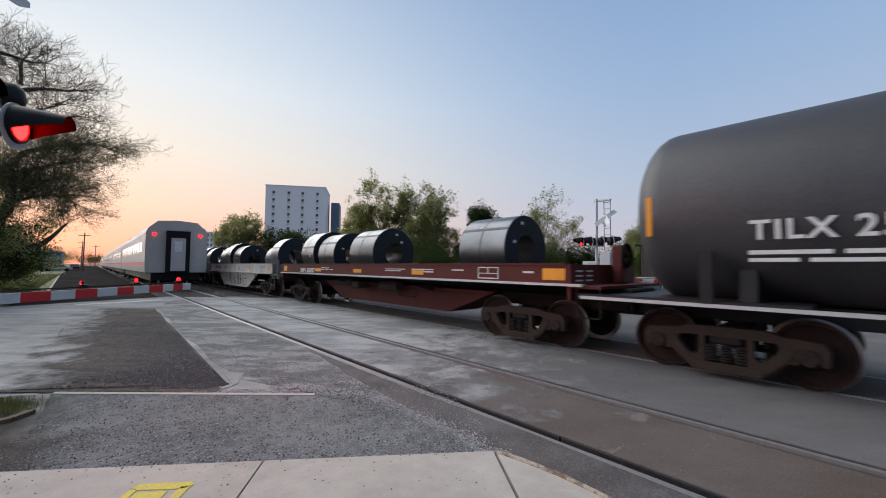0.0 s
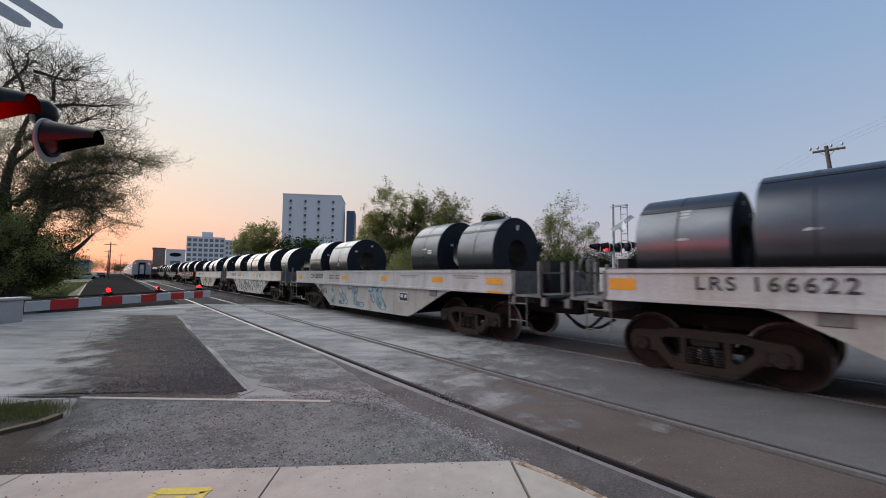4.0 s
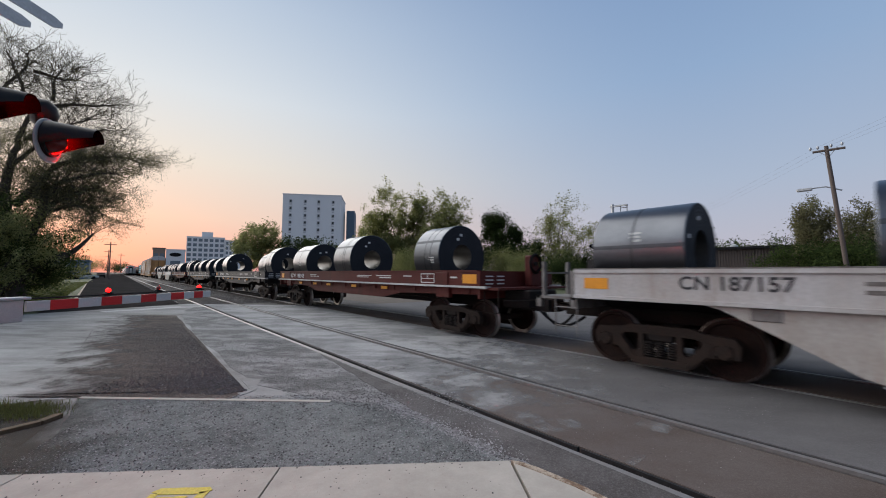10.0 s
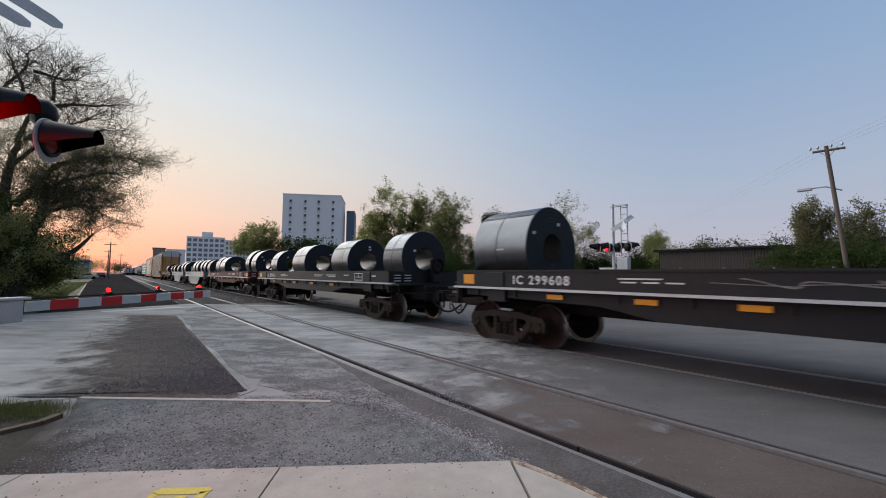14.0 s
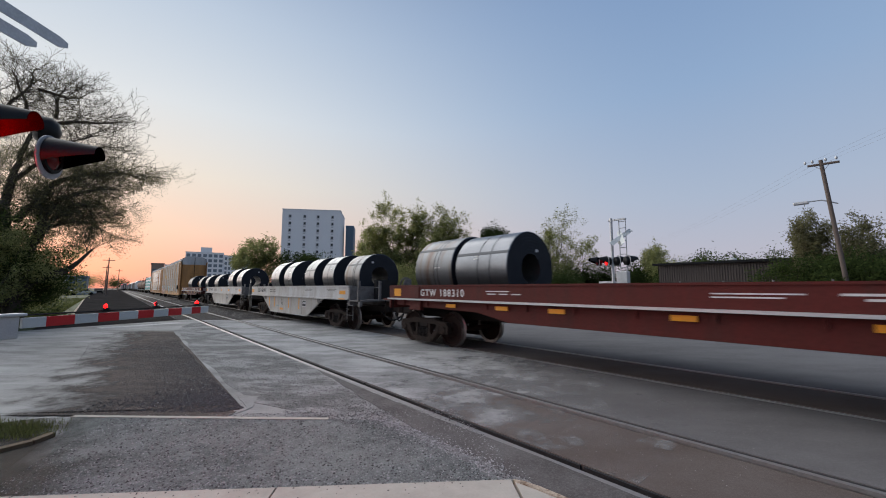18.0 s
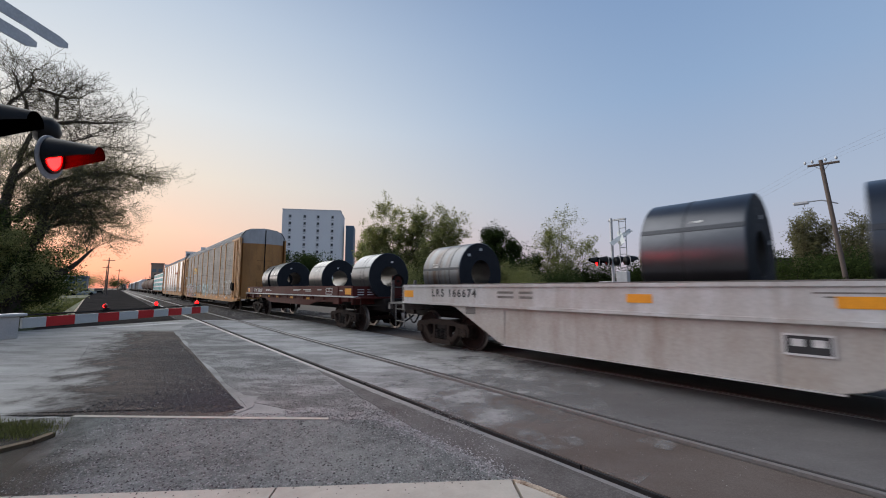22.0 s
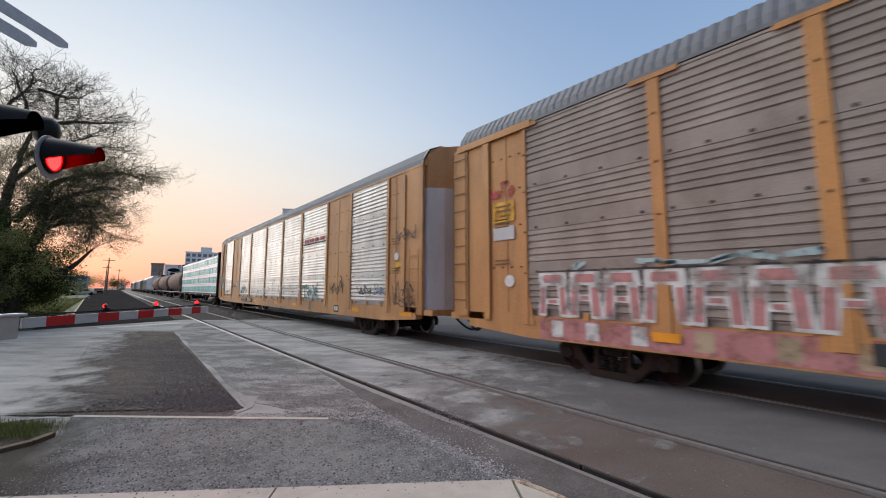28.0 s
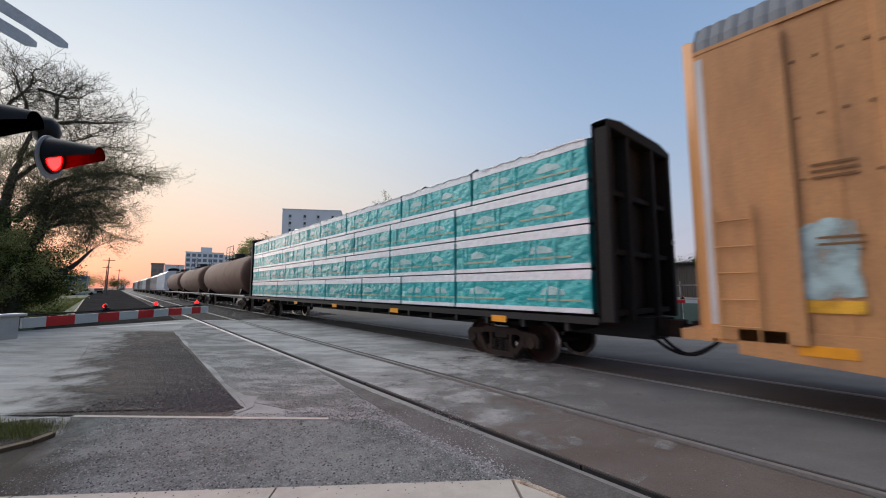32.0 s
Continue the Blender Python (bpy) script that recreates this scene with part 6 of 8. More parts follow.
    part("brake_rod", Shape().tube((-0.6, 3.2, 0.9), (-0.6, L - 3.2, 0.9), 0.025, 6), M["truck"], car)
    for e, d in ((0.0, -1), (L, 1)):
        p = Shape()
        f = e + (0.22 if d < 0 else 0.0)
        p.box(-W, W, f, f + d * 0.07, 1.0, 1.66)
        p.box(-W, W, f + d * 0.071, e + d * 0.42, 1.22, 1.275)
        end = part("end_platform", p, M[paint], car)
        for i in range(3):
            for x0 in (-1.25, -0.85):
                part("stencil_bar", Shape().box(x0, x0 + 0.26, f + d * 0.07, f + d * 0.074, 1.34 + 0.09 * i, 1.37 + 0.09 * i), M["mark_white"], end)
        part("draft_pocket", Shape().slab(-0.55, 0.55, min(f, e + d * 0.6), max(f, e + d * 0.6), 0.78, 1.21, 0.03), M["under"], car)
        part("cut_lever", Shape().pipe([(-W + 0.1, e + d * 0.5, 1.0), (-0.9, e + d * 0.62, 0.98), (-0.2, e + d * 0.78, 1.0)], 0.016, 6), M["truck"], car)
        if d < 0 and brake:
            stand = part("brake_stand", Shape().slab(0.15, 0.5, f - 0.34, f - 0.12, 1.276, 2.08, 0.03), M[paint], car, "hand brake stand at the car end")
            part("hand_brake", Shape().lathe([(0.0, 0.24), (0.03, 0.27), (0.06, 0.24), (0.06, 0.2), (0.0, 0.2)], (0.3, f - 0.4, 1.86), "y", 20), M["under"], stand)
            part("hub", Shape().tube((0.3, f - 0.34, 1.86), (0.3, f - 0.4, 1.86), 0.05, 12), M["under"], stand)
        coupler(car, e + d * 0.7, d)
        h = Shape()
        h.pipe([(-W + 0.05, e + d * 0.38, 1.23), (-W + 0.05, e + d * 0.38, 0.7), (-W + 0.05, e - d * 0.05, 0.7), (-W + 0.05, e - d * 0.05, 1.24)], 0.015, 6)
        part("step", h, M["truck"], car)
    truck(car, 1.54, q)
    truck(car, L - 1.22, q)
    for y0, y1 in ((L - 0.55, L - 0.2),) if paint == "car_black" else ((0.26, 0.74), (L - 0.55, L - 0.2)):
        plate(car, y0, y1, 1.36, 1.58, -W - 0.001, M["orange"], "reflector", "large orange reflector panel")
    for y in (4.3, 6.4, 8.6, L - 4.6, L - 2.9) if not open_side else ():
        plate(car, y, y + 0.36, 1.1, 1.19, -W + 0.058, M["orange"], "reflector", "orange reflector strip")
    for y in (4.4, 7.6, 10.6) if open_side else ():
        plate(car, y, y + 0.5, 1.38, 1.5, -W - 0.001, M["orange"], "reflector", "orange reflector strip")
    lettering(car, text, -W - 0.004, L - (2.75 if open_side else 2.4), 1.4 if open_side else 1.46, 0.25, M["mark_white"], spread=1.05 if open_side else 1.3)
    bars(car, [(L - 4.7, L - 4.0, 1.52, 0.024), (L - 4.3, L - 4.05, 1.46, 0.024), (L - 4.65, L - 4.4, 1.46, 0.024), (L - 5.0, L - 4.75, 1.46, 0.024), (5.2, 6.2, 1.52, 0.02), (5.4, 6.2, 1.47, 0.02), (4.0, 4.9, 1.52, 0.03), (4.0, 4.7, 1.46, 0.03), (2.9, 3.3, 1.52, 0.03), (0.95, 1.2, 1.5, 0.04)], -W - 0.001, M["mark_white"])
    f = Shape()
    for a, b, c, d in ((1.84, 2.44, 1.575, 1.6), (1.84, 2.44, 1.34, 1.365), (1.84, 1.865, 1.34, 1.6), (2.415, 2.44, 1.34, 1.6), (2.13, 2.155, 1.46, 1.6), (1.84, 2.44, 1.45, 1.468)):
        f.box(-W - 0.007, -W - 0.001, a, b, c, d)
    part("panel_frame", f, M["mark_white"], car)
    load(q, coils)
    return car


def smooth_line(pts, n=5):
    """A rounded line through the points."""
    out = []
    for i in range(len(pts) - 1):
        a, b, c, d = pts[max(i - 1, 0)], pts[i], pts[i + 1], pts[min(i + 2, len(pts) - 1)]
        for k in range(n):
            t = k / n
            out.append(tuple(0.5 * (2 * b[j] + (c[j] - a[j]) * t + (2 * a[j] - 5 * b[j] + 4 * c[j] - d[j]) * t * t + (3 * b[j] - a[j] - 3 * c[j] + d[j]) * t ** 3) for j in (0, 1)))
    return out + [pts[-1]]


def ribbon(shape, pts, w, x, rnd, low, high, caps=True):
    """A sprayed line of uneven width, flat on a car's side."""
    left_, right_ = [], []
    for i, p in enumerate(pts):
        a, b = pts[max(i - 1, 0)], pts[min(i + 1, len(pts) - 1)]
        d = math.hypot(b[0] - a[0], b[1] - a[1]) or 1.0
        ww = w * rnd.uniform(0.85, 1.12)
        ny, nz = -(b[1] - a[1]) / d * ww, (b[0] - a[0]) / d * ww
        left_.append((x, p[0] + ny, min(max(p[1] + nz, low), high)))
        right_.append((x, p[0] - ny, min(max(p[1] - nz, low), high)))
    n = len(pts)
    shape.mesh(left_ + right_, [(i, i + 1, n + i + 1, n + i) for i in range(n - 1)])
    if caps:
        for y, z in (pts[0], pts[-1]):
            shape.face([(x - 0.0002, y + w * math.cos(a * 0.628), min(max(z + w * math.sin(a * 0.628), low), high)) for a in range(10)])


TAG = "sprayed graffiti that cannot be read"


def graffiti(car, x, y_left, y_right, z0, z1, count, fill, edge, seed, weight=0.24, cloud=None, curl=True):
    """Sprayed forms that spell nothing; y_left is the end towards the rear."""
    rnd = random.Random(seed)
    step = (y_left - y_right) / count
    h = z1 - z0
    w = weight * h * 0.42
    back = Shape()
    for i in range(count):
        at = (rnd.choice((0.0, 0.3, 0.5)), rnd.choice((0.0, 1.0)))
        lines = []
        for j in range(rnd.choice((1, 1, 2))):
            node, walkway = at, [at]
            for k in range(rnd.choice((3, 4, 4, 5))):
                u = min(max(node[0] + rnd.choice((-0.6, -0.3, 0.3, 0.5, 0.8)), -0.05), 1.05)
                v = min(max(node[1] + rnd.choice((-0.9, -0.5, -0.35, 0.35, 0.5, 0.9)), 0.0), 1.0)
                if (u, v) != node:
                    node = (u, v)
                    walkway.append(node)
            lines.append(walkway)
            at = rnd.choice(walkway)
        tilt = rnd.uniform(-0.2, 0.2)
        inner, outer = Shape(), Shape()
        for m, line in enumerate(lines):
            pts = [(y_left - step * (i + 0.08 + 0.84 * u + tilt * (v - 0.5)) + rnd.uniform(-0.03, 0.03), z0 + w + (h - 2 * w) * v + rnd.uniform(-0.03, 0.03)) for u, v in line]
            if len(pts) < 2:
                continue
            pts = smooth_line(pts, 5 if curl else 2)
            lift = 0.0004 * (m + 2 * (i % 3))
            if fill:
                ribbon(inner, pts, w, x - 0.006 - lift, rnd, z0, z1)
            if edge:
                ribbon(outer, pts, w * 1.5 + 0.01 if fill else w, x - 0.003 - lift * 0.5, rnd, z0 - 0.02, z1 + 0.02)
            if cloud:
                ribbon(back, pts, w * 2.4, x - 0.0012 - lift * 0.2, rnd, z0 - 0.04, z1 + 0.04)
        for s, mat, name in ((inner, fill, "spray_fill"), (outer, edge, "spray_outline")):
            if s.f:
                part(name, s.data(name, M[mat]), None, car, TAG)
    if back.f:
        part("spray_cloud", back.data("spray_cloud", M[cloud]), None, car, TAG)


def bubbles(car, x, y_left, y_right, z0, z1, count, edge, seed, w=0.03, fill=None):
    """Overlapping rounded outlines of a quick spray piece."""
    rnd = random.Random(seed)
    step = (y_left - y_right) / count
    for i in range(count):
        yc, zc = y_left - step * (i + 0.5), (z0 + z1) / 2
        ry, rz = step * rnd.uniform(0.5, 0.62), (z1 - z0) / 2
        n, lobes, ph = 44, rnd.choice((2, 3)), rnd.uniform(0, 6)
        pts = []
        for k in range(n + 1):
            a = 2 * math.pi * k / n
            g = 0.9 + 0.1 * math.sin(lobes * a + ph) + 0.05 * math.sin(7 * a + ph)
            sq = 1 / max(abs(math.cos(a)), abs(math.sin(a))) ** 0.55
            pts.append((yc + ry * g * sq * math.cos(a) * 0.85, min(max(zc + rz * g * sq * math.sin(a) * 0.88, z0), z1)))
        s = Shape()
        ribbon(s, pts, w, x - 0.004 - 0.0005 * (i % 3), rnd, z0 - 0.05, z1 + 0.05, False)
        ribbon(s, smooth_line([(yc + ry * 0.2, zc + rz * 0.35), (yc + ry * 0.1, zc), (yc + ry * 0.22, zc - rz * 0.3)]), w * 0.8, x - 0.004, rnd, z0, z1)
        part("spray_outline", s.data("spray_outline", M[edge]), None, car, TAG)
        if fill:
            f = Shape()
            f.face([(x - 0.002 - 0.0004 * (i % 3), y, z) for y, z in pts[:-1]])
            part("spray_fill", f.data("spray_fill", M[fill]), None, car, TAG)


def block_forms(car, x, y_left, y_right, z0, z1, count, edge, fill, seed):
    """A row of sprayed slabs with legs and gaps, light outside and coloured inside, that spell nothing."""
    rnd = random.Random(seed)
    step, h = (y_left - y_right) / count, z1 - z0
    for i in range(count):
        a, b = y_left - step * (i + 0.02), y_left - step * (i + 0.98)
        w = a - b
        t = w * rnd.uniform(0.27, 0.33)
        k = rnd.uniform(0.32, 0.45)
        # top slab, two splayed legs and a bar between them
        pieces = [[(a, z1 - h * 0.3), (b, z1 - h * 0.3), (b + 0.02, z1), (a - 0.02, z1)],
                  [(a + 0.02, z0), (a - t, z0), (a - t * 1.2, z1 - h * 0.29), (a - 0.03, z1 - h * 0.29)],
                  [(b - 0.02, z0), (b + t, z0), (b + t * 1.2, z1 - h * 0.29), (b + 0.03, z1 - h * 0.29)]]
        if rnd.random() < 0.75:
            pieces.append([(a - t, z0 + h * k - 0.06), (b + t, z0 + h * k - 0.06), (b + t, z0 + h * k + 0.06), (a - t, z0 + h * k + 0.06)])
        rim, core = Shape(), Shape()
        for n, poly in enumerate(pieces):
            cy, cz = sum(p[0] for p in poly) / 4, sum(p[1] for p in poly) / 4
            rim.face([(x - 0.0004 * n, y + rnd.uniform(-0.015, 0.015), z + rnd.uniform(-0.015, 0.015)) for y, z in poly])
            core.face([(x - 0.003 - 0.0004 * n, cy + (y - cy) * 0.62, cz + (z - cz) * (0.84 if n in (1, 2) else 0.6)) for y, z in poly])
        part("spray_outline", rim, M[edge], car, TAG)
        part("spray_fill", core, M[fill], car, TAG)


def scrawl(car, x, y_left, y_right, z0, z1, turns, edge, seed, w=0.02):
    """A quick looping signature of one thin line, which spells nothing."""
    rnd = random.Random(seed)
    for j in range(2):
        pts, up = [], True
        for i in range(turns + 1):
            y = y_left + (y_right - y_left) * (i + rnd.uniform(-1.5, 1.5)) / turns
            top = rnd.uniform(0.55, 1.0) if up else rnd.uniform(0.0, 0.4)
            pts.append((y, z0 + (z1 - z0) * (top if j == 0 else top * 0.5 + 0.1)))
            if rnd.random() < 0.8:
                up = not up
        s = Shape()
        ribbon(s, smooth_line(pts, 6), w * (1 if j == 0 else 0.7), x - 0.004 - 0.001 * j, rnd, z0 - 0.05, z1 + 0.05)
        part("spray_line", s.data("spray_line", M[edge]), None, car, TAG)


def corrugated(x, y0, y1, z0, z1, pitch, inward):
    """A panel of flat slats with narrow grooves; x is the outer face, inward the depth of a groove."""
    s = Shape()
    n = max(1, round((z1 - z0) / pitch))
    p = (z1 - z0) / n
    prof = []
    for i in range(n):
        z = z0 + i * p
        prof += [(x + inward, z), (x + inward, z + 0.2 * p), (x, z + 0.34 * p), (x + inward * 0.25, z + 0.92 * p)]
    prof.append((x + inward, z1))
    for (a, za), (b, zb) in zip(prof, prof[1:]):
        s.face([(a, y0, za), (a, y1, za), (b, y1, zb), (b, y0, zb)])
    return s


def autorack(q, posts, solid, panel, bands, brackets, L=27.3, paint="rack_yellow"):
    """Tri-level autorack: posts are (y, width) from the front, solid the plain yellow bays, bands the bolted strips."""
    W, z0, z1 = 1.5, 1.05, 5.08
    car = thing("autorack", "yellow autorack railway car with grimy brown ribbed side panels and graffiti" if brackets else "yellow autorack railway car with silver ribbed side panels and graffiti", "railway car", group="freight train")
    RIDERS.append((car, (0, q, 0)))
    rnd = random.Random(int(q))
    s = Shape()
    for d in (-1, 1):
        s.prism([(0.3, 1.05), (0.3, 0.72), (2.0, 0.6), (L - 2.0, 0.6), (L - 0.3, 0.72), (L - 0.3, 1.05)], "x", d * W, d * (W - 0.25))
    s.box(-W + 0.02, W - 0.02, 0.05, L - 0.05, 0.85, 1.05)
    part("underframe", s, M[paint], car)
    for d in (-1, 1):
        x = d * W
        edges = [0.95] + [y for y, w in posts] + [L - 0.95]
        for a, b in zip(edges, edges[1:]):
            if any(a - 0.1 < m < b + 0.1 for m in solid):
                p = Shape().box(d * (W - 0.02), d * (W - 0.05), a, b, z0, z1)
                mid = (a + b) / 2
                p.box(d * (W - 0.008), d * (W - 0.02), mid - 0.012, mid + 0.012, z0 + 0.05, z1 - 0.05)
                sp = part("side_panel", p, M[paint], car, "plain yellow steel panel")
                nuts = Shape()
                for z in (2.05, 2.95, 3.75, 4.5):
                    for u in (0.14, 0.38, 0.62, 0.86):
                        nuts.box(d * (W + 0.0), d * (W - 0.02), a + (b - a) * u - 0.013, a + (b - a) * u + 0.013, z - 0.022, z + 0.008)
                tagged(part("bolt", nuts, M["truck"], sp), "small dark bolt heads", kind="stuff")
            else:
                p, z, slats, strips_ = Shape(), z0 + 0.1, [], []
                nuts = Shape()
                for lo, hi in list(bands) + [(z1 - 0.06, z1 - 0.02)]:
                    slats.append(corrugated(x, a, b, z, lo, 0.125, -d * (0.024 if brackets else 0.036)))
                    strips_.append(Shape().box(x, d * (W - 0.05), a, b, lo, hi))
                    if hi - lo > 0.1:
                        for u in (0.1, 0.36, 0.63, 0.9):
                            nuts.box(d * (W + 0.014), x, a + (b - a) * u - 0.022, a + (b - a) * u + 0.022, lo + 0.03, lo + 0.07)
                    z = hi
                p.box(d * (W - 0.055), d * (W - 0.065), a, b, z0, z1)
                sp = part("side_panel", p, M[panel], car)
                for piece in slats:
                    part("slat_sheet", piece, M[panel], sp)
                for piece in strips_:
                    part("bolt_band", piece, M[panel], sp)
                tagged(part("bolt", nuts, M["truck"], sp), "small dark bolt heads", kind="stuff")
                for u in (0.16, 0.5, 0.84):
                    foot = Shape()
                    foot.slab(min(d * (W + 0.02), d * (W - 0.02)), max(d * (W + 0.02), d * (W - 0.02)), a + (b - a) * u - 0.06, a + (b - a) * u + 0.06, z0 - 0.04, z0 + 0.1, 0.01)
                    part("panel_foot", foot, M[paint], sp)
        for y, w in posts:
            p = Shape().slab(min(d * (W + 0.03), d * (W - 0.06)), max(d * (W + 0.03), d * (W - 0.06)), y - w / 2, y + w / 2, z0 - 0.2, z1, 0.012)
            if brackets:
                p.box(d * (W + 0.04), d * (W - 0.04), y - w / 2 - 0.28, y + w / 2 + 0.28, z1 - 0.09, z1 - 0.01)
            p.prism([(y - w / 2 - 0.14, z0 - 0.2), (y + w / 2 + 0.14, z0 - 0.2), (y + w / 2 + 0.03, z0 + 0.35), (y - w / 2 - 0.03, z0 + 0.35)], "x", d * (W + 0.012), d * (W + 0.002))
            post = part("post", p, M[paint], car)
            nuts = Shape()
            for z in (1.9, 2.75, 3.6, 4.4):
                nuts.box(d * (W + 0.045), d * (W + 0.03), y - 0.016, y + 0.016, z - 0.016, z + 0.016)
            tagged(part("bolt", nuts, M["truck"], post), "small dark bolt heads", kind="stuff")
        rail = Shape().box(d * (W + 0.01), d * (W - 0.08), 0.0, L, z1, z1 + 0.06)
        part("top_chord", rail, M["roof_grey" if brackets else paint], car)
        if brackets:
            for a, b in ((-0.05, 2.35), (L - 2.2, L + 0.05)):
                part("end_beam", Shape().box(d * (W + 0.06), d * (W + 0.005), a, b, z1 - 0.1, z1 + 0.05), M[paint], car)
    r = Shape()
    sec = [(-1.5, 5.13), (-1.47, 5.3), (-1.25, 5.62), (-0.85, 5.8), (0, 5.88), (0.85, 5.8), (1.25, 5.62), (1.47, 5.3), (1.5, 5.13)]
    n = int(L / 0.17)
    for i in range(n):
        ya, yb = L * i / n, L * (i + 1) / n
        ym = ya + (yb - ya) * 0.5
        for (xa, za), (xb, zb) in zip(sec, sec[1:]):
            k, g = 0.992, 0.011
            yc, yd = ym + 0.02, yb - 0.02
            r.face([(xa, ya, za), (xb, ya, zb), (xb, ym, zb), (xa, ym, za)])
            r.face([(xa, ym, za), (xb, ym, zb), (xb * k, yc, zb - g), (xa * k, yc, za - g)])
            r.face([(xa * k, yc, za - g), (xb * k, yc, zb - g), (xb * k, yd, zb - g), (xa * k, yd, za - g)])
            r.face([(xa * k, yd, za - g), (xb * k, yd, zb - g), (xb, yb, zb), (xa, yb, za)])
    part("roof", r, M["roof_grey"], car, "ribbed grey galvanised roof")
    for e, d in ((0.0, -1), (L, 1)):
        for k in (-1, 1):
            part("corner_bay", Shape().box(k * W, k * (W - 0.08), e - d * 0.95, e - d * (0.3 if brackets else 0.02), z0 - 0.15, z1), M[paint], car)
            part("corner_post", Shape().box(k * (W + 0.045), k * (W + 0.001), e - d * 1.0, e - d * 0.82, z0 - 0.15, z1 - 0.11), M[paint], car)
            if brackets:
                part("ladder_plate", Shape().box(k * (W + 0.02), k * (W - 0.05), e - d * 0.28, e + d * 0.2, z0 - 0.1, z1 - 0.02), M[paint], car, "yellow side plate that carries the ladder")
            split = 4.72 if brackets else (4.45 if e == 0.0 else 4.72)
            low, top = (paint, "primer") if brackets else (("primer", paint) if e == 0.0 else (paint, paint))
            rows = [(k * 1.4, e - d * 0.2), (k * 1.34, e + d * 0.06), (k * 0.95, e + d * 0.3), (k * 0.5, e + d * 0.42), (k * 0.03, e + d * 0.42)]
            roofline = (5.28, 5.4, 5.66, 5.76, 5.82)
            for name, material, za in (("end_door", low, 1.0), ("end_door_top", top, split)):
                door = Shape()
                for i in range(4):
                    (xa, ya), (xb, yb) = rows[i], rows[i + 1]
                    zb, zc = (split - 0.004, split - 0.004) if name == "end_door" else (roofline[i], roofline[i + 1])
                    door.mesh([(xa, ya, za), (xb, yb, za), (xb, yb, zc), (xa, ya, zb), (xa, ya - d * 0.05, za), (xb, yb - d * 0.05, za), (xb, yb - d * 0.05, zc), (xa, ya - d * 0.05, zb)],
                              [(0, 1, 2, 3), (7, 6, 5, 4), (0, 4, 5, 1), (1, 5, 6, 2), (2, 6, 7, 3), (3, 7, 4, 0)])
                leaf_ = part(name, door, M[material], car, "pale grey primed end door" if material == "primer" else "")
                if name == "end_door":
                    front = e + d * 0.42
                    part("seam", Shape().box(k * 0.5, k * 0.05, front, front + d * 0.006, 3.5, 3.525), M["stencil_brown"], leaf_)
                    for x0, x1, za_, zb_ in ((0.46, 0.22, 2.0, 2.012), (0.46, 0.22, 1.25, 1.262), (0.47, 0.458, 1.25, 2.0), (0.225, 0.213, 1.25, 2.0)):
                        part("hatch_edge", Shape().box(k * x0, k * x1, front, front + d * 0.006, za_, zb_), M["stencil_brown"], leaf_)
                    for i in range(5):
                        part("stencil_bar", Shape().box(k * 0.44, k * 0.2, front, front + d * 0.004, 2.85 + 0.07 * i, 2.875 + 0.07 * i), M["stencil_brown"], leaf_)
        g = Shape()
        g.prism([(-1.5, 5.1), (-1.2, 5.6), (-0.8, 5.8), (0, 5.88), (0.8, 5.8), (1.2, 5.6), (1.5, 5.1)], "y", e - d * 0.02, e + d * 0.012)
        part("roof_end", g, M["primer" if brackets else paint], car)
        if brackets and e == 0.0:
            patch = Shape().prism(ragged([(0.12, 1.3), (0.5, 1.25), (0.55, 1.7), (0.4, 2.1), (0.15, 1.9)], 0.03, 9, 5), "y", e - 0.434, e - 0.424)
            part("scrub_mark", patch, M["tag_white"], car, "white scrubbed patch on the end door")
        bar = Shape().tube((0.0, e + d * 0.46, 1.0), (0.0, e + d * 0.46, 5.7), 0.03, 8)
        part("door_rod", bar, M["black_metal"], car)
        if brackets:
            ladder(car, -W - 0.06, e - d * 0.26, e + d * 0.18, 1.1, 5.0, 9, M["stencil_brown"])
        else:
            ladder(car, -W - 0.06, e - d * 0.12, e - d * 0.55, 0.9, 2.7, 5, M[paint])
        coupler(car, e + d * 0.1, d)
        lip = Shape().box(-W + 0.05, W - 0.05, e, e + d * 0.4, 0.85, 0.998)
        part("end_sill", lip, M[paint], car)
        # small stencilled notices on the end bay
        for z in (3.1, 3.02, 2.94, 2.2, 2.12):
            bars(car, [(e - d * 1.55, e - d * 1.15, z, 0.03)], -W - 0.003, M["stencil_brown"])
    truck(car, 3.55, q, 0.36, 1.727)
    truck(car, L - 3.55, q, 0.36, 1.727)
    return car


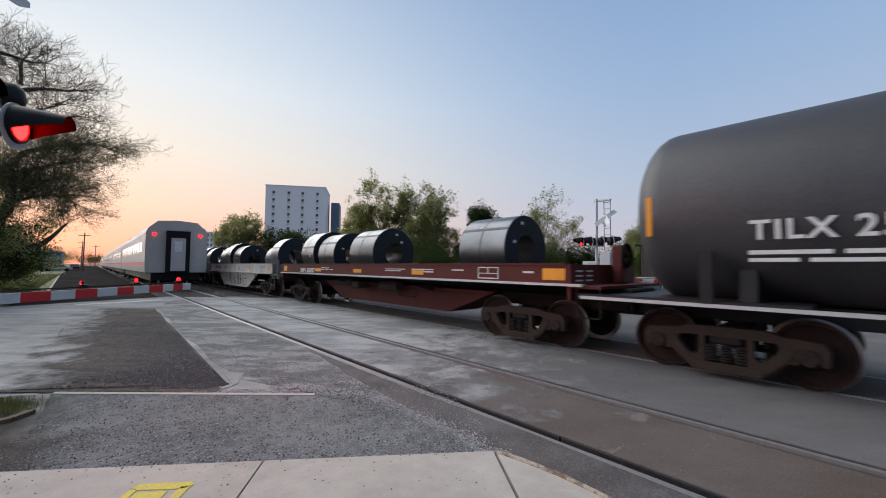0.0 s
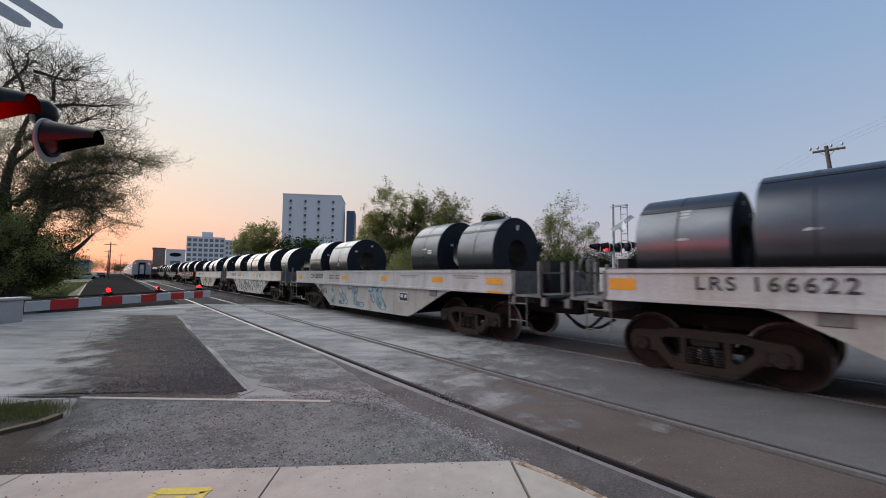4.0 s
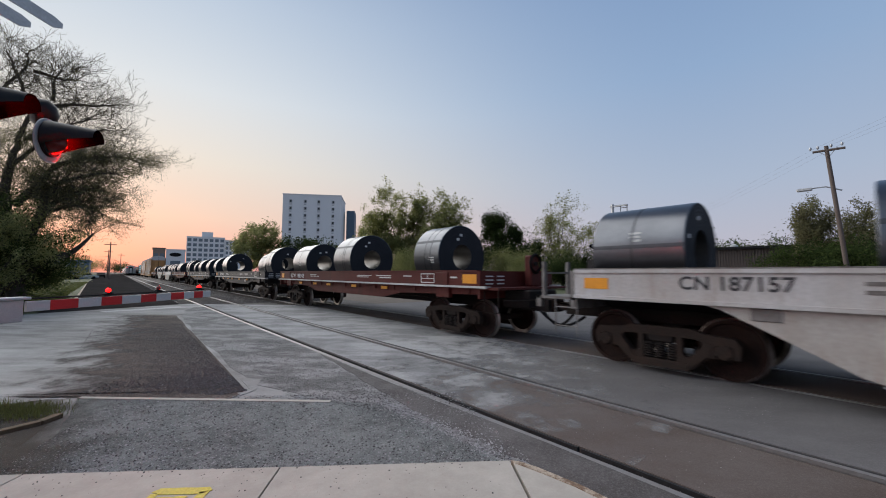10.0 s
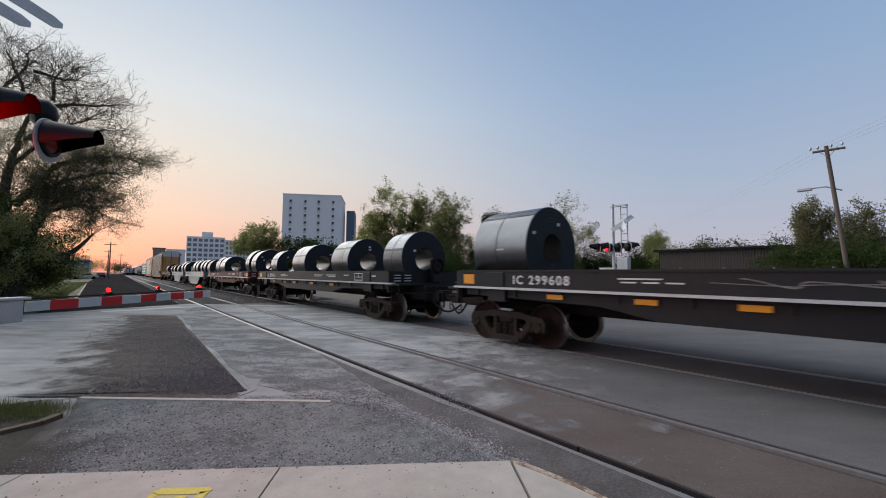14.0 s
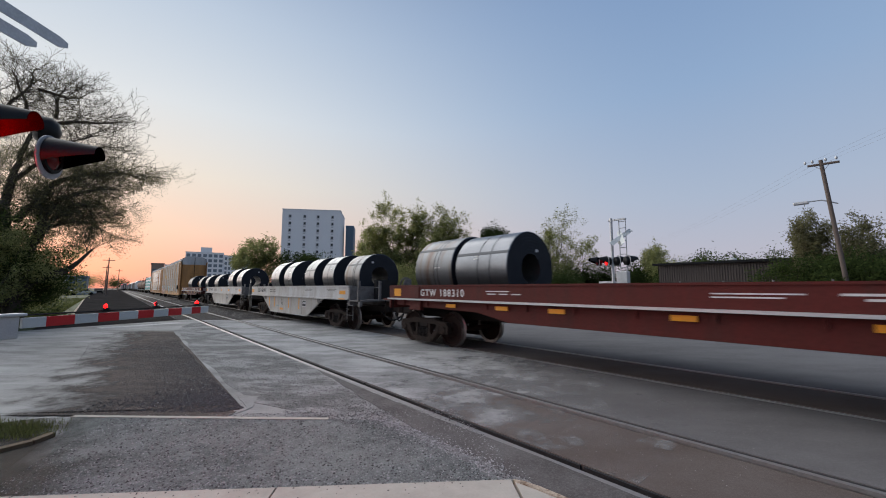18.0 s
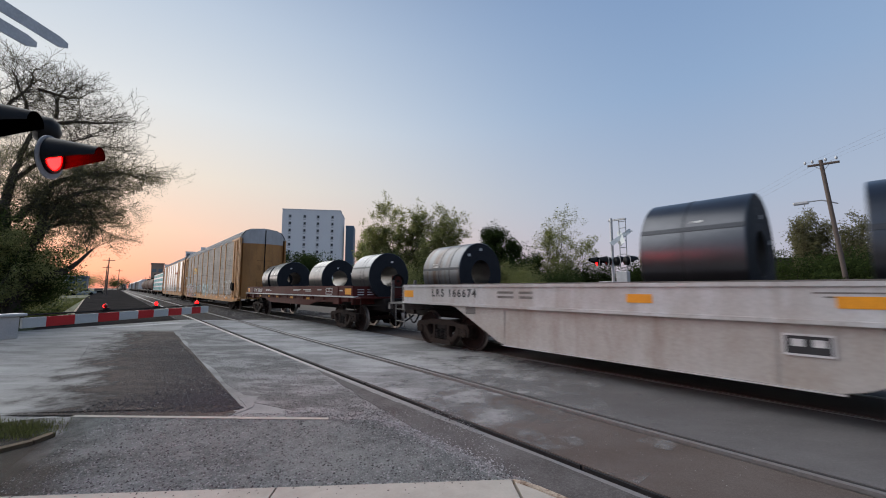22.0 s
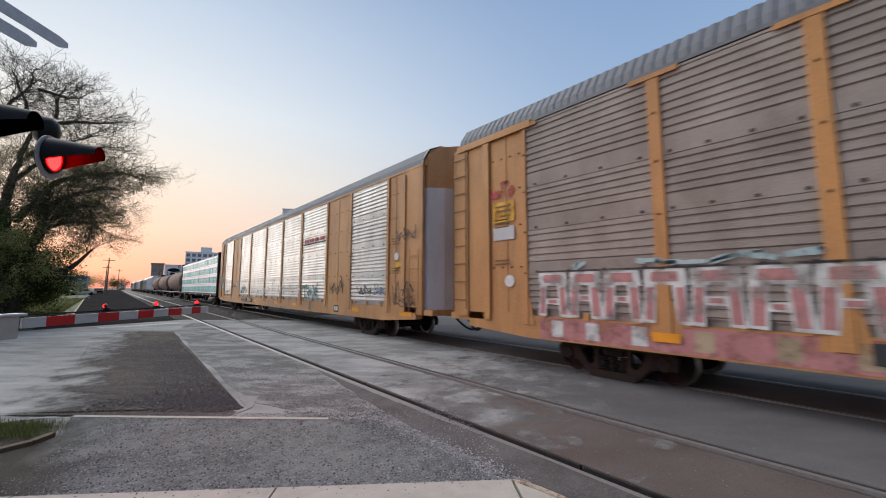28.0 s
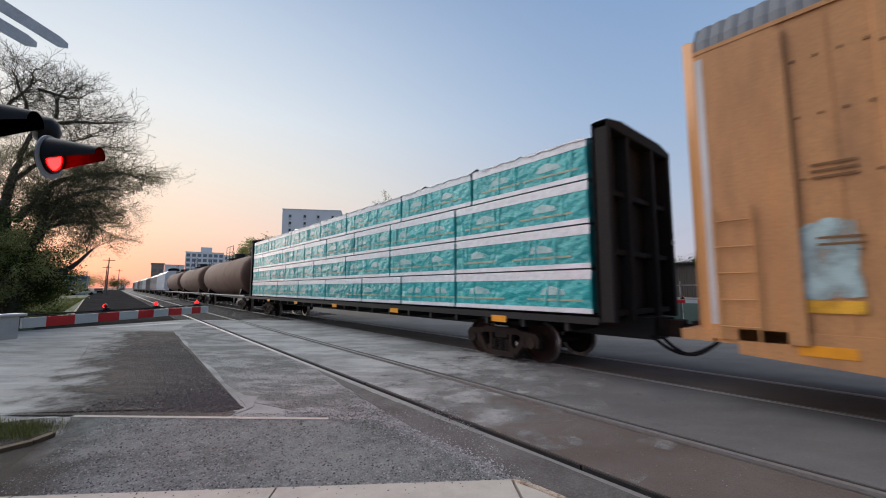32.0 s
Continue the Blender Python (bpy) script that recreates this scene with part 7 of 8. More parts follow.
def tank_car(q, L, r, paint, label, text="", tone="mark_white", jacket=False):
    car = thing("tank_car", label, "railway car", group="freight train")
    RIDERS.append((car, (0, q, 0)))
    zc = 1.05 + r
    s = Shape()
    prof = [(0.0, 0.02)]
    for i in range(1, 9):
        a = math.pi / 2 * i / 8
        prof.append((0.62 * (1 - math.cos(a)), r * math.sin(a) ** 0.8))
    prof += [(L - p[0], p[1]) for p in reversed(prof)]
    s.lathe(prof, (0, 0, zc), "y", 48)
    part("tank_shell", s, M[paint], car)
    b = Shape()
    for y in (0.66, L / 2 - 2.2, L / 2 + 2.2):
        b.lathe([(y - 0.03, r), (y - 0.03, r + 0.012), (y + 0.03, r + 0.012), (y + 0.03, r)], (0, 0, zc), "y", 48)
    part("weld_band", b, M[paint], car)
    f = Shape()
    f.box(-0.35, 0.35, -0.75, L + 0.75, 0.78, 1.06)
    for e, d in ((0.0, -1), (L, 1)):
        f.box(-1.45, 1.45, e - d * 2.3, e + d * 0.75, 1.08, 1.14)
        f.prism([(-1.25, 1.1), (1.25, 1.1), (1.1, 1.75), (-1.1, 1.75)], "y", e - d * 1.55, e - d * 1.75)
    part("stub_sill", f, M["car_black"], car)
    h = Shape()
    for k in (-1, 1):
        h.box(k * 1.5, k * 1.42, -0.7, L + 0.7, 1.05, 1.1)
    part("running_rail", h, M["aluminium"], car)
    d = Shape()
    d.tube((0, L / 2, zc + r - 0.05), (0, L / 2, zc + r + 0.42), 0.42, 20)
    part("dome", d, M["car_black"], car)
    p = Shape()
    for x in (-0.8, 0.8):
        for y in (L / 2 - 1.2, L / 2, L / 2 + 1.2):
            p.tube((x, y, zc + r - 0.25), (x, y, zc + r + 1.0), 0.02, 6)
        for z in (0.5, 1.0):
            p.tube((x, L / 2 - 1.2, zc + r + z), (x, L / 2 + 1.2, zc + r + z), 0.02, 6)
    p.box(-0.85, 0.85, L / 2 - 1.25, L / 2 + 1.25, zc + r - 0.04, zc + r)
    part("top_platform", p, M["black_metal"], car)
    truck(car, 1.35, q)
    truck(car, L - 1.35, q)
    for e, d in ((0.0, -1), (L, 1)):
        coupler(car, e + d * 0.6, d)
    if text:
        z = 2.1
        lettering(car, text, -r - 0.004, 13.1, z, 0.36, M[tone], spread=1.15)
        bars(car, [(13.0, 13.8, z - 0.28, 0.055), (11.9, 12.9, z - 0.28, 0.055), (13.3, 13.8, z - 0.38, 0.05), (12.3, 13.2, z - 0.38, 0.05)], -r + 0.06, M[tone])
        plate(car, 15.0, 15.08, zc - 0.42, zc + 0.2, -r + 0.03, M["orange"], "reflector", "vertical orange reflector strip")
        part("saddle_post", Shape().box(-1.5, -1.4, 14.2, 14.36, 1.1, 1.85), M["car_black"], car)
    return car


def centerbeam(q):
    """Bulkhead flat car with wrapped lumber, side length 22.9 m."""
    L, W = 22.9, 1.45
    car = thing("lumber_car", "dark bulkhead flat car under a load of wrapped lumber", "railway car", group="freight train")
    RIDERS.append((car, (0, q, 0)))
    s = Shape()
    for d in (-1, 1):
        s.box(d * W, d * (W - 0.12), 0, L, 0.95, 1.08)
        for i in range(22):
            y = 0.6 + i * 1.03
            s.box(d * (W - 0.02), d * 0.3, y, y + 0.08, 0.8, 0.98)
    s.box(-0.35, 0.35, -0.5, L + 0.5, 0.65, 1.05)
    part("deck_frame", s, M["car_black"], car)
    for e, d in ((0.0, -1), (L, 1)):
        b = Shape().box(-W, W, e, e + d * 0.06, 1.0, 4.6)
        bulk = part("bulkhead", b, M["bulkhead"], car, "tall dark steel bulkhead with ribs")
        for k in (-1, 1):
            part("corner_post", Shape().slab(min(k * W, k * (W - 0.14)), max(k * W, k * (W - 0.14)), min(e, e + d * 0.3), max(e, e + d * 0.3), 1.0, 4.62, 0.012), M["bulkhead"], bulk)
        part("top_beam", Shape().prism([(-W, 4.622), (-0.9, 4.72), (0.9, 4.72), (W, 4.622), (W, 4.5), (-W, 4.5)], "y", e + d * 0.062, e + d * 0.305), M["bulkhead"], bulk)
        for x in (-0.6, 0.55):
            part("rib", Shape().slab(x - 0.07, x + 0.07, min(e + d * 0.062, e + d * 0.28), max(e + d * 0.062, e + d * 0.28), 1.0, 4.5, 0.01), M["bulkhead"], bulk)
        for z in (1.1, 2.2, 3.3):
            part("cross_rib", Shape().slab(-W + 0.142, W - 0.142, min(e + d * 0.062, e + d * 0.2), max(e + d * 0.062, e + d * 0.2), z, z + 0.1, 0.01), M["bulkhead"], bulk)
        part("round_mark", Shape().tube((1.38, e + d * 0.3, 2.6), (1.38, e + d * 0.31, 2.6), 0.07, 16), M["mark_white"], bulk, "small white disc")
        coupler(car, e + d * 0.35, d)
    truck(car, 2.55, q, 0.42, 1.727)
    truck(car, L - 2.55, q, 0.42, 1.727)
    for y in (2.1, 6.3, 10.5, 14.7, 18.9):
        plate(car, y, y + 0.42, 0.86, 0.99 if y > 3 else 1.0, -W - 0.001, M["orange"], "reflector", "orange reflector strip")
    zs = [1.12, 1.95, 2.78, 3.61, 4.44]
    rnd = random.Random(5)
    for k in range(4):
        y = 0.12
        while y < L - 0.5:
            n = rnd.choice((2.4, 3.05, 3.66))
            y1 = min(y + n, L - 0.12)
            ob = thing("lumber_bundle", "lumber bundle in teal and white printed wrap", "lumber", group="wrapped lumber on the flat car")
            g = Shape()
            z0, z1 = zs[k] + 0.03, zs[k + 1] - 0.03
            h = z1 - z0
            g.slab(-1.4, -0.03, 0.01, y1 - y - 0.02, 0.0, h, 0.02)
            g.slab(0.03, 1.4, 0.01, y1 - y - 0.02, 0.0, h, 0.02)
            part("wrap", g, M["wrap"], ob)
            for za, zb in ((-0.02, 0.1), (0.79, 1.02)):
                part("print_band", Shape().box(-1.407, -1.4, 0.012, y1 - y - 0.022, h * za, h * zb), M["wrap_white"], ob, "white band along the wrap")
            m = max(1, round((y1 - y) / 1.5))
            for i in range(m):
                yy = (i + 0.5) * (y1 - y) / m + rnd.uniform(-0.2, 0.2)
                a = rnd.uniform(0.24, 0.36)
                part("print", Shape().prism([(yy - a, h * 0.42), (yy + a, h * 0.4), (yy + a * 0.9, h * 0.55), (yy + a * 0.2, h * 0.64), (yy - a * 0.8, h * 0.54)], "x", -1.405, -1.4), M["wrap_pale"], ob, "pale print on the wrap")
                part("print", Shape().box(-1.408, -1.4, max(0.02, yy - a * 2.2), min(y1 - y - 0.03, yy + a * 2.2), h * 0.26, h * 0.31), M["wrap_gold"], ob, "gold print on the wrap")
            for i in range(rnd.randint(3, 6)):
                # loose folds of the wrap
                yy, lean = rnd.uniform(0.15, y1 - y - 0.2), rnd.uniform(-0.12, 0.12)
                g = Shape()
                g.prism([(-1.401, yy), (-1.401, yy + 0.07), (-1.418, yy + 0.03)], "z", h * 0.105, h * 0.785)
                g.v = [(vx, vy + lean * (vz / h), vz) for vx, vy, vz in g.v]
                part("fold", g, M["wrap"], ob)
            RIDERS.append((ob, (0, q + y, z0)))
            y = y1 + 0.03
    top = thing("wrap_sheet", "crumpled white wrap over the top of the lumber load", "wrap")
    s = Shape()
    nx, ny = 8, 120
    grid = [[(-1.43 + 2.86 * i / nx, 0.15 + (L - 0.3) * j / ny, 0.03 + abs(rnd.gauss(0, 0.035)) - (0.1 if i in (0, nx) else 0.0)) for j in range(ny + 1)] for i in range(nx + 1)]
    s.mesh([p for row in grid for p in row], [(i * (ny + 1) + j, i * (ny + 1) + j + 1, (i + 1) * (ny + 1) + j + 1, (i + 1) * (ny + 1) + j) for i in range(nx) for j in range(ny)], True)
    part("sheet", s, M["wrap_white"], top)
    RIDERS.append((top, (0, q, 4.44)))
    return car


def box_like(q, L, h, paint, label, name="hopper_car"):
    """A covered hopper seen only from afar."""
    car = thing(name, label, "railway car", group="freight train")
    RIDERS.append((car, (0, q, 0)))
    s = Shape()
    s.prism([(-1.45, 1.2), (-1.5, 1.6), (-1.5, h - 0.5), (-1.1, h - 0.05), (0, h), (1.1, h - 0.05), (1.5, h - 0.5), (1.5, 1.6), (1.45, 1.2)], "y", 0, L)
    part("body", s, M[paint], car)
    for d in (-1, 1):
        post = Shape().box(d * 1.56, d * 1.5, -0.05, 0.05, 1.25, h - 0.5).data("side_post", M[paint])
        for i in range(13):
            part("side_post", post, None, car).location = (0, L * i / 12, 0)
    u = Shape().box(-0.4, 0.4, -0.6, L + 0.6, 0.75, 1.2)
    part("underframe", u, M["car_black"], car)
    truck(car, 1.6, q)
    truck(car, L - 1.6, q)
    return car


def no_marks(car, L, W):
    pass


def scribble(car, L, W):
    graffiti(car, -W + 0.038, 8.1, 6.75, 0.48, 1.1, 4, None, "tag_black", 21, 0.1)
    graffiti(car, -W + 0.034, 6.6, 4.85, 0.48, 1.08, 5, None, "tag_black", 28, 0.1)
    scrawl(car, -W + 0.03, 7.9, 5.0, 0.55, 1.05, 15, "tag_black", 27, 0.011)


def faint(car, L, W):
    graffiti(car, -W + 0.038, 9.2, 5.2, 0.45, 1.12, 6, "tag_pale", "tag_blue", 22, 0.2)
    scrawl(car, -W + 0.03, 10.4, 9.7, 0.72, 1.05, 9, "tag_black", 23, 0.02)


def big_white(car, L, W):
    graffiti(car, -W + 0.038, 9.4, 3.4, 0.42, 1.13, 8, "tag_white", "tag_black", 24, 0.34, "tag_white", False)
    graffiti(car, -W + 0.026, 8.6, 4.0, 0.5, 1.1, 7, None, "tag_black", 29, 0.1)
    bars(car, [(6.62, 6.75, 0.78, 0.5)], -W + 0.034, M["tag_orange"], "spray_bar")
    bars(car, [(3.5, 4.1, 1.42, 0.16), (4.3, 4.7, 1.42, 0.12)], -W - 0.001, M["tag_pale"], "spray_bar")


def big_orange(car, L, W):
    graffiti(car, -W + 0.038, 8.85, 4.3, 0.42, 1.13, 5, "tag_orange", "tag_black", 25, 0.5, "tag_white", False)
    graffiti(car, -W + 0.024, 8.85, 4.3, 0.5, 1.08, 6, "tag_sand", None, 26, 0.2)


def strips(car, L, W):
    plate(car, 7.25, 7.75, 0.5, 0.6, -W + 0.039, M["orange"], "reflector", "orange reflector strip")
    scrawl(car, -W + 0.034, 7.6, 7.3, 0.72, 1.05, 8, "tag_black", 57, 0.008)
    for y in (5.0, 6.4, 8.6, 9.5):
        plate(car, y, y + 0.1, 0.62, 1.12, -W + 0.039, M["orange"], "reflector", "vertical orange reflector strip")
    bars(car, [(7.9, 8.3, 0.7, 0.05)], -W + 0.039, M["tag_pale"])


# ---------------------------------------------------------------- the freight train, front to rear
tank_car(-12.75, 15.5, 1.47, "tank_black", "black railway tank car with white stencilled lettering", "TILX 25")
flat_car(3.5, "SMN 380897", [(2.15, 3.65, 0.87), (7.8, 9.4, 0.9), (10.7, 12.1, 0.9), (12.4, 13.65, 0.98)], "car_red", "rust-red riveted flat coil car", True)
white_car(19.55, "LRS 166622", [(0.7, 1.8, 0.95), (2.1, 3.2, 0.78), (7.8, 9.5, 0.89), (9.8, 11.1, 1.0), (11.4, 12.8, 0.92)], scribble)
white_car(34.73, "CN 187037", [(1.0, 2.3, 0.96), (3.1, 4.4, 1.0), (8.9, 10.6, 0.93), (11.45, 12.7, 0.97)], faint)
white_car(50.15, "CN 187122", [(0.6, 1.7, 0.93), (3.6, 4.8, 0.97), (6.5, 8.0, 0.91), (8.2, 9.3, 0.92), (11.2, 12.8, 0.95)], big_white)
white_car(65.45, "CN 187157", [(0.55, 1.8, 0.95), (5.13, 6.36, 0.95), (7.73, 9.3, 0.87), (11.4, 13.0, 0.87)], big_orange)
RED, BLACK = "rust-red riveted flat coil car with white stencils", "black riveted flat coil car with white stencils"
flat_car(80.8, "GTW 188300", [(2.3, 3.5, 0.95), (7.7, 9.2, 1.0), (12.45, 14.3, 0.95)], "car_red", RED)
first_black = flat_car(98.1, "IC 299608", [(0.6, 1.75, 1.01), (2.35, 3.85, 0.87), (12.85, 14.5, 1.03)], "car_black", BLACK)
scrawl(first_black, -1.452, 8.9, 5.6, 1.4, 1.58, 12, "dull_grey", 61, 0.009)
bars(first_black, [(4.7, 5.15, z, 0.03) for z in (1.02, 1.08, 1.14)], -1.392, M["mark_white"])
flat_car(115.8, "IC 299616", [(0.2, 1.35, 0.94), (4.05, 5.6, 0.94), (8.7, 10.4, 0.95), (13.2, 14.3, 0.9)], "car_black", BLACK)
flat_car(132.85, "GTW 188310", [(0.3, 1.4, 1.0), (1.8, 2.75, 1.04), (10.4, 12.2, 0.94), (12.35, 14.0, 0.97)], "car_red", RED, brake=False)
white_car(150.3, "LRS 166491", [(0.25, 1.5, 0.9), (2.47, 3.6, 0.94), (4.55, 5.7, 0.95), (7.5, 8.7, 0.96), (9.5, 10.9, 0.98)], strips)
white_car(166.05, "LRS 166674", [(2.33, 3.8, 0.96), (5.0, 6.5, 1.0), (11.3, 12.9, 0.87)], no_marks)
flat_car(182.2, "GTW 188339", [(0.0, 1.4, 0.89), (4.3, 5.8, 0.88), (10.3, 11.7, 0.98), (12.2, 13.4, 0.95)], "car_red", RED)
W = 1.5
rack = autorack(199.1, [(1.81, 0.3), (4.6, 0.2), (6.55, 0.2), (9.4, 0.2), (12.3, 0.2), (15.2, 0.2), (18.05, 0.24), (20.8, 0.2), (22.7, 0.2), (25.3, 0.1)], [1.3, 26.0], "rack_brown", ((1.88, 2.1), (2.78, 3.04), (3.68, 3.96)), True)
X = -W - 0.004
plate(rack, 19.8, 25.0, 0.63, 1.02, -W - 0.001, M["tag_pink"], "spray_band", "dull pink sprayed band along the sill")
block_forms(rack, X - 0.03, 25.0, 19.7, 1.06, 1.9, 8, "tag_white", "tag_pink", 31)
plate(rack, 19.8, 25.0, 1.9, 1.93, -W - 0.036, M["tag_black"], "spray_line", "dark sprayed line over the piece")
for y in (24.6, 23.9, 23.1, 22.2, 21.3, 20.6):
    bars(rack, [(y - 0.12, y + 0.12, 0.83, 0.3)], -W - 0.008, M["tag_white" if y > 22.5 else "tag_sand"], "spray_bar")
graffiti(rack, X - 0.03, 24.2, 20.6, 1.94, 2.1, 5, None, "tag_pale", 32, 0.5)
scrawl(rack, X - 0.03, 19.7, 15.6, 1.4, 2.1, 11, "tag_pale", 33, 0.035)
bubbles(rack, X - 0.03, 6.3, 1.6, 0.78, 2.25, 3, "tag_white", 34, 0.03)
bubbles(rack, X - 0.03, 10.6, 6.9, 0.85, 2.05, 4, "tag_white", 35, 0.024)
scrawl(rack, X - 0.03, 9.4, 7.0, 1.0, 1.7, 7, "tag_white", 38, 0.04)
bubbles(rack, X, 14.4, 11.3, 0.8, 2.1, 3, "tag_pale", 36, 0.03, "tag_pale")
graffiti(rack, X, 16.2, 15.4, 1.2, 1.8, 2, None, "tag_white", 40, 0.14)
graffiti(rack, -W - 0.006, 26.3, 25.6, 3.6, 3.95, 4, None, "tag_red", 37, 0.2)
brake = part("brake_housing", Shape().slab(-W - 0.09, -W, 1.3, 1.62, 1.4, 1.95, 0.02), M["under"], rack, "dark hand brake gear on the side")
part("hand_brake", Shape().lathe([(0.0, 0.26), (-0.02, 0.3), (-0.05, 0.28), (-0.05, 0.23), (-0.01, 0.22), (-0.02, 0.05), (-0.05, 0.0)], (-W - 0.1, 1.46, 1.72), "x", 24), M["under"], brake)
plate(rack, 25.6, 26.2, 3.05, 3.5, -W - 0.001, M["tag_gold"], "notice", "yellow notice plate")
bars(rack, [(25.68, 26.12, 3.4, 0.04), (25.68, 26.1, 3.3, 0.04), (25.68, 26.0, 3.18, 0.04)], -W - 0.008, M["stencil_brown"])
bars(rack, [(25.6, 26.2, 2.8, 0.3)], -W - 0.001, M["primer"], "primer_patch")
part("round_sticker", Shape().tube((-W, 25.75, 1.75), (-W - 0.006, 25.75, 1.75), 0.13, 20), M["mark_white"], rack)
# owner's mark as plain yellow shapes
plate(rack, 18.56, 20.18, 3.12, 3.21, -W - 0.012, M["tag_gold"], "owner_mark", "yellow owner's mark on the side panel")
for y0, y1 in ((19.72, 20.15), (19.2, 19.62), (18.6, 19.08)):
    plate(rack, y0, y1, 3.3, 3.72, -W - 0.012, M["tag_gold"], "owner_mark")
plate(rack, 17.95, 20.6, 0.75, 0.99, -W - 0.031, M["mark_black"], "number_panel", "black number panel")
lettering(rack, "711989", -W - 0.042, 18.72, 0.87, 0.26, M["mark_white"], spread=1.25)
lettering(rack, "ETTX", -W - 0.042, 20.15, 0.87, 0.22, M["mark_white"], spread=1.15)
for y0, y1 in ((19.45, 19.75), (15.1, 15.6), (22.5, 22.9), (0.9, 1.5), (3.3, 3.75), (6.9, 7.4), (12.0, 12.4)):
    plate(rack, y0, y1, 0.78, 0.92, -W - 0.038, M["orange"], "reflector", "orange reflector strip")
rack = autorack(227.95, [(1.8, 0.14), (4.35, 0.16), (6.4, 0.14), (9.25, 0.24), (11.95, 0.2), (14.85, 0.2), (18.1, 0.26), (20.7, 0.16), (22.9, 0.14), (25.45, 0.14)], [1.3, 5.3, 21.6, 26.0], "rack_silver", ((1.95, 2.12), (2.94, 3.16), (3.92, 4.12)), False, paint="rack_orange")
for k, line in enumerate(([(8.9, 1.62), (8.3, 1.7)], [(8.62, 1.68), (8.56, 1.15)], [(8.3, 1.4), (7.92, 1.46)], [(8.14, 1.7), (8.1, 1.2), (8.02, 0.68)], [(7.72, 1.72), (7.12, 1.12)], [(7.15, 1.8), (7.72, 1.18)])):
    piece = Shape()
    ribbon(piece, smooth_line(line, 6), 0.075, X - 0.03 - 0.0005 * k, random.Random(k), 0.62, 1.85, False)
    part("spray_line", piece, M["tag_teal"], rack, TAG)
scrawl(rack, X, 5.95, 4.9, 1.3, 2.1, 9, "tag_black", 42, 0.025)
scrawl(rack, X, 3.67, 2.7, 1.35, 1.7, 9, "tag_black", 43, 0.025)
scrawl(rack, X, 2.6, 1.9, 1.32, 1.72, 7, "tag_blue", 53, 0.03)
scrawl(rack, X - 0.04, 1.4, 0.35, 1.1, 1.8, 12, "tag_black", 44, 0.022)
scrawl(rack, X - 0.04, 1.2, 0.3, 1.0, 1.3, 8, "tag_black", 54, 0.018)
scrawl(rack, X - 0.04, 1.15, 0.35, 3.0, 3.4, 8, "tag_black", 45, 0.025)
scrawl(rack, X - 0.03, 17.8, 13.6, 1.1, 1.9, 18, "tag_white", 46, 0.03)
scrawl(rack, X - 0.03, 13.2, 9.5, 1.2, 2.05, 15, "tag_white", 55, 0.03)
graffiti(rack, X, 15.5, 10.0, 0.66, 1.0, 6, None, "tag_sand", 48, 0.16)
scrawl(rack, X, 25.2, 23.6, 1.2, 1.55, 12, "tag_black", 47, 0.02)
scrawl(rack, X, 22.7, 21.6, 1.55, 2.0, 10, "tag_black", 49, 0.018)
graffiti(rack, X, 21.7, 20.9, 1.5, 2.1, 3, "tag_pale", None, 51, 0.24)
graffiti(rack, X, 20.2, 18.7, 1.25, 1.7, 6, "tag_teal", None, 52, 0.24, None, False)
scrawl(rack, X - 0.004, 20.1, 18.8, 1.3, 1.85, 9, "tag_black", 56, 0.012)
plate(rack, 6.55, 8.95, 3.5, 3.55, -W - 0.006, M["tag_black"], "owner_mark", "dark bar under the red owner's mark")
for i in range(4):
    plate(rack, 6.65 + 0.57 * i, 7.12 + 0.57 * i, 3.6, 3.76, -W - 0.006, M["tag_red"], "owner_mark", "red owner's mark on the silver panel")
plate(rack, 0.95, 1.4, 2.2, 2.38, -W - 0.001, M["tag_gold"], "notice", "yellow notice plate")
part("stain_patch", Shape().prism(ragged([(25.8, 1.5), (26.34, 1.46), (26.36, 2.3), (26.1, 2.42), (25.82, 2.38)], 0.03, 17, 5), "x", -W - 0.003, -W + 0.0), M["tag_pale"], rack, "faded teal painted-over patch")
plate(rack, 25.8, 26.35, 1.3, 1.45, -W - 0.004, M["tag_gold"], "notice", "yellow notice plate")
part("round_sticker", Shape().tube((-W + 0.0, 1.3, 2.55), (-W - 0.006, 1.3, 2.55), 0.12, 20), M["mark_white"], rack)
bars(rack, [(27.2, 27.29, 3.05, 3.9)], -W - 0.002, M["primer"], "edge_strip")
plate(rack, 17.2, 19.75, 0.74, 0.98, -W - 0.031, M["mark_black"], "number_panel", "black number panel")
lettering(rack, "CTTX", -W - 0.042, 19.14, 0.86, 0.27, M["mark_white"], spread=1.2)
lettering(rack, "692011", -W - 0.042, 17.85, 0.86, 0.27, M["mark_white"], spread=1.15)
plate(rack, 5.2, 5.6, 0.7, 0.95, -W - 0.002, M["mark_black"], "data_panel", "black data panel")
bars(rack, [(5.25, 5.38, 0.83, 0.16), (5.42, 5.55, 0.83, 0.16)], -W - 0.009, M["mark_white"])
for y0, y1 in ((0.5, 1.1), (3.6, 4.1), (9.6, 10.2), (12.4, 12.8), (25.9, 26.4), (16.4, 16.8)):
    plate(rack, y0, y1, 0.78, 0.91, -W - 0.003, M["orange"], "reflector", "orange reflector strip")
centerbeam(256.95)
tank_car(282.0, 15.5, 1.5, "tank_brown", "dirty brown railway tank car")
tank_car(300.0, 15.5, 1.5, "tank_brown", "dirty brown railway tank car")
tank_car(318.0, 15.5, 1.5, "tank_brown", "dirty brown railway tank car")
box_like(336.0, 17.0, 4.6, "wrap_white", "white covered hopper car")
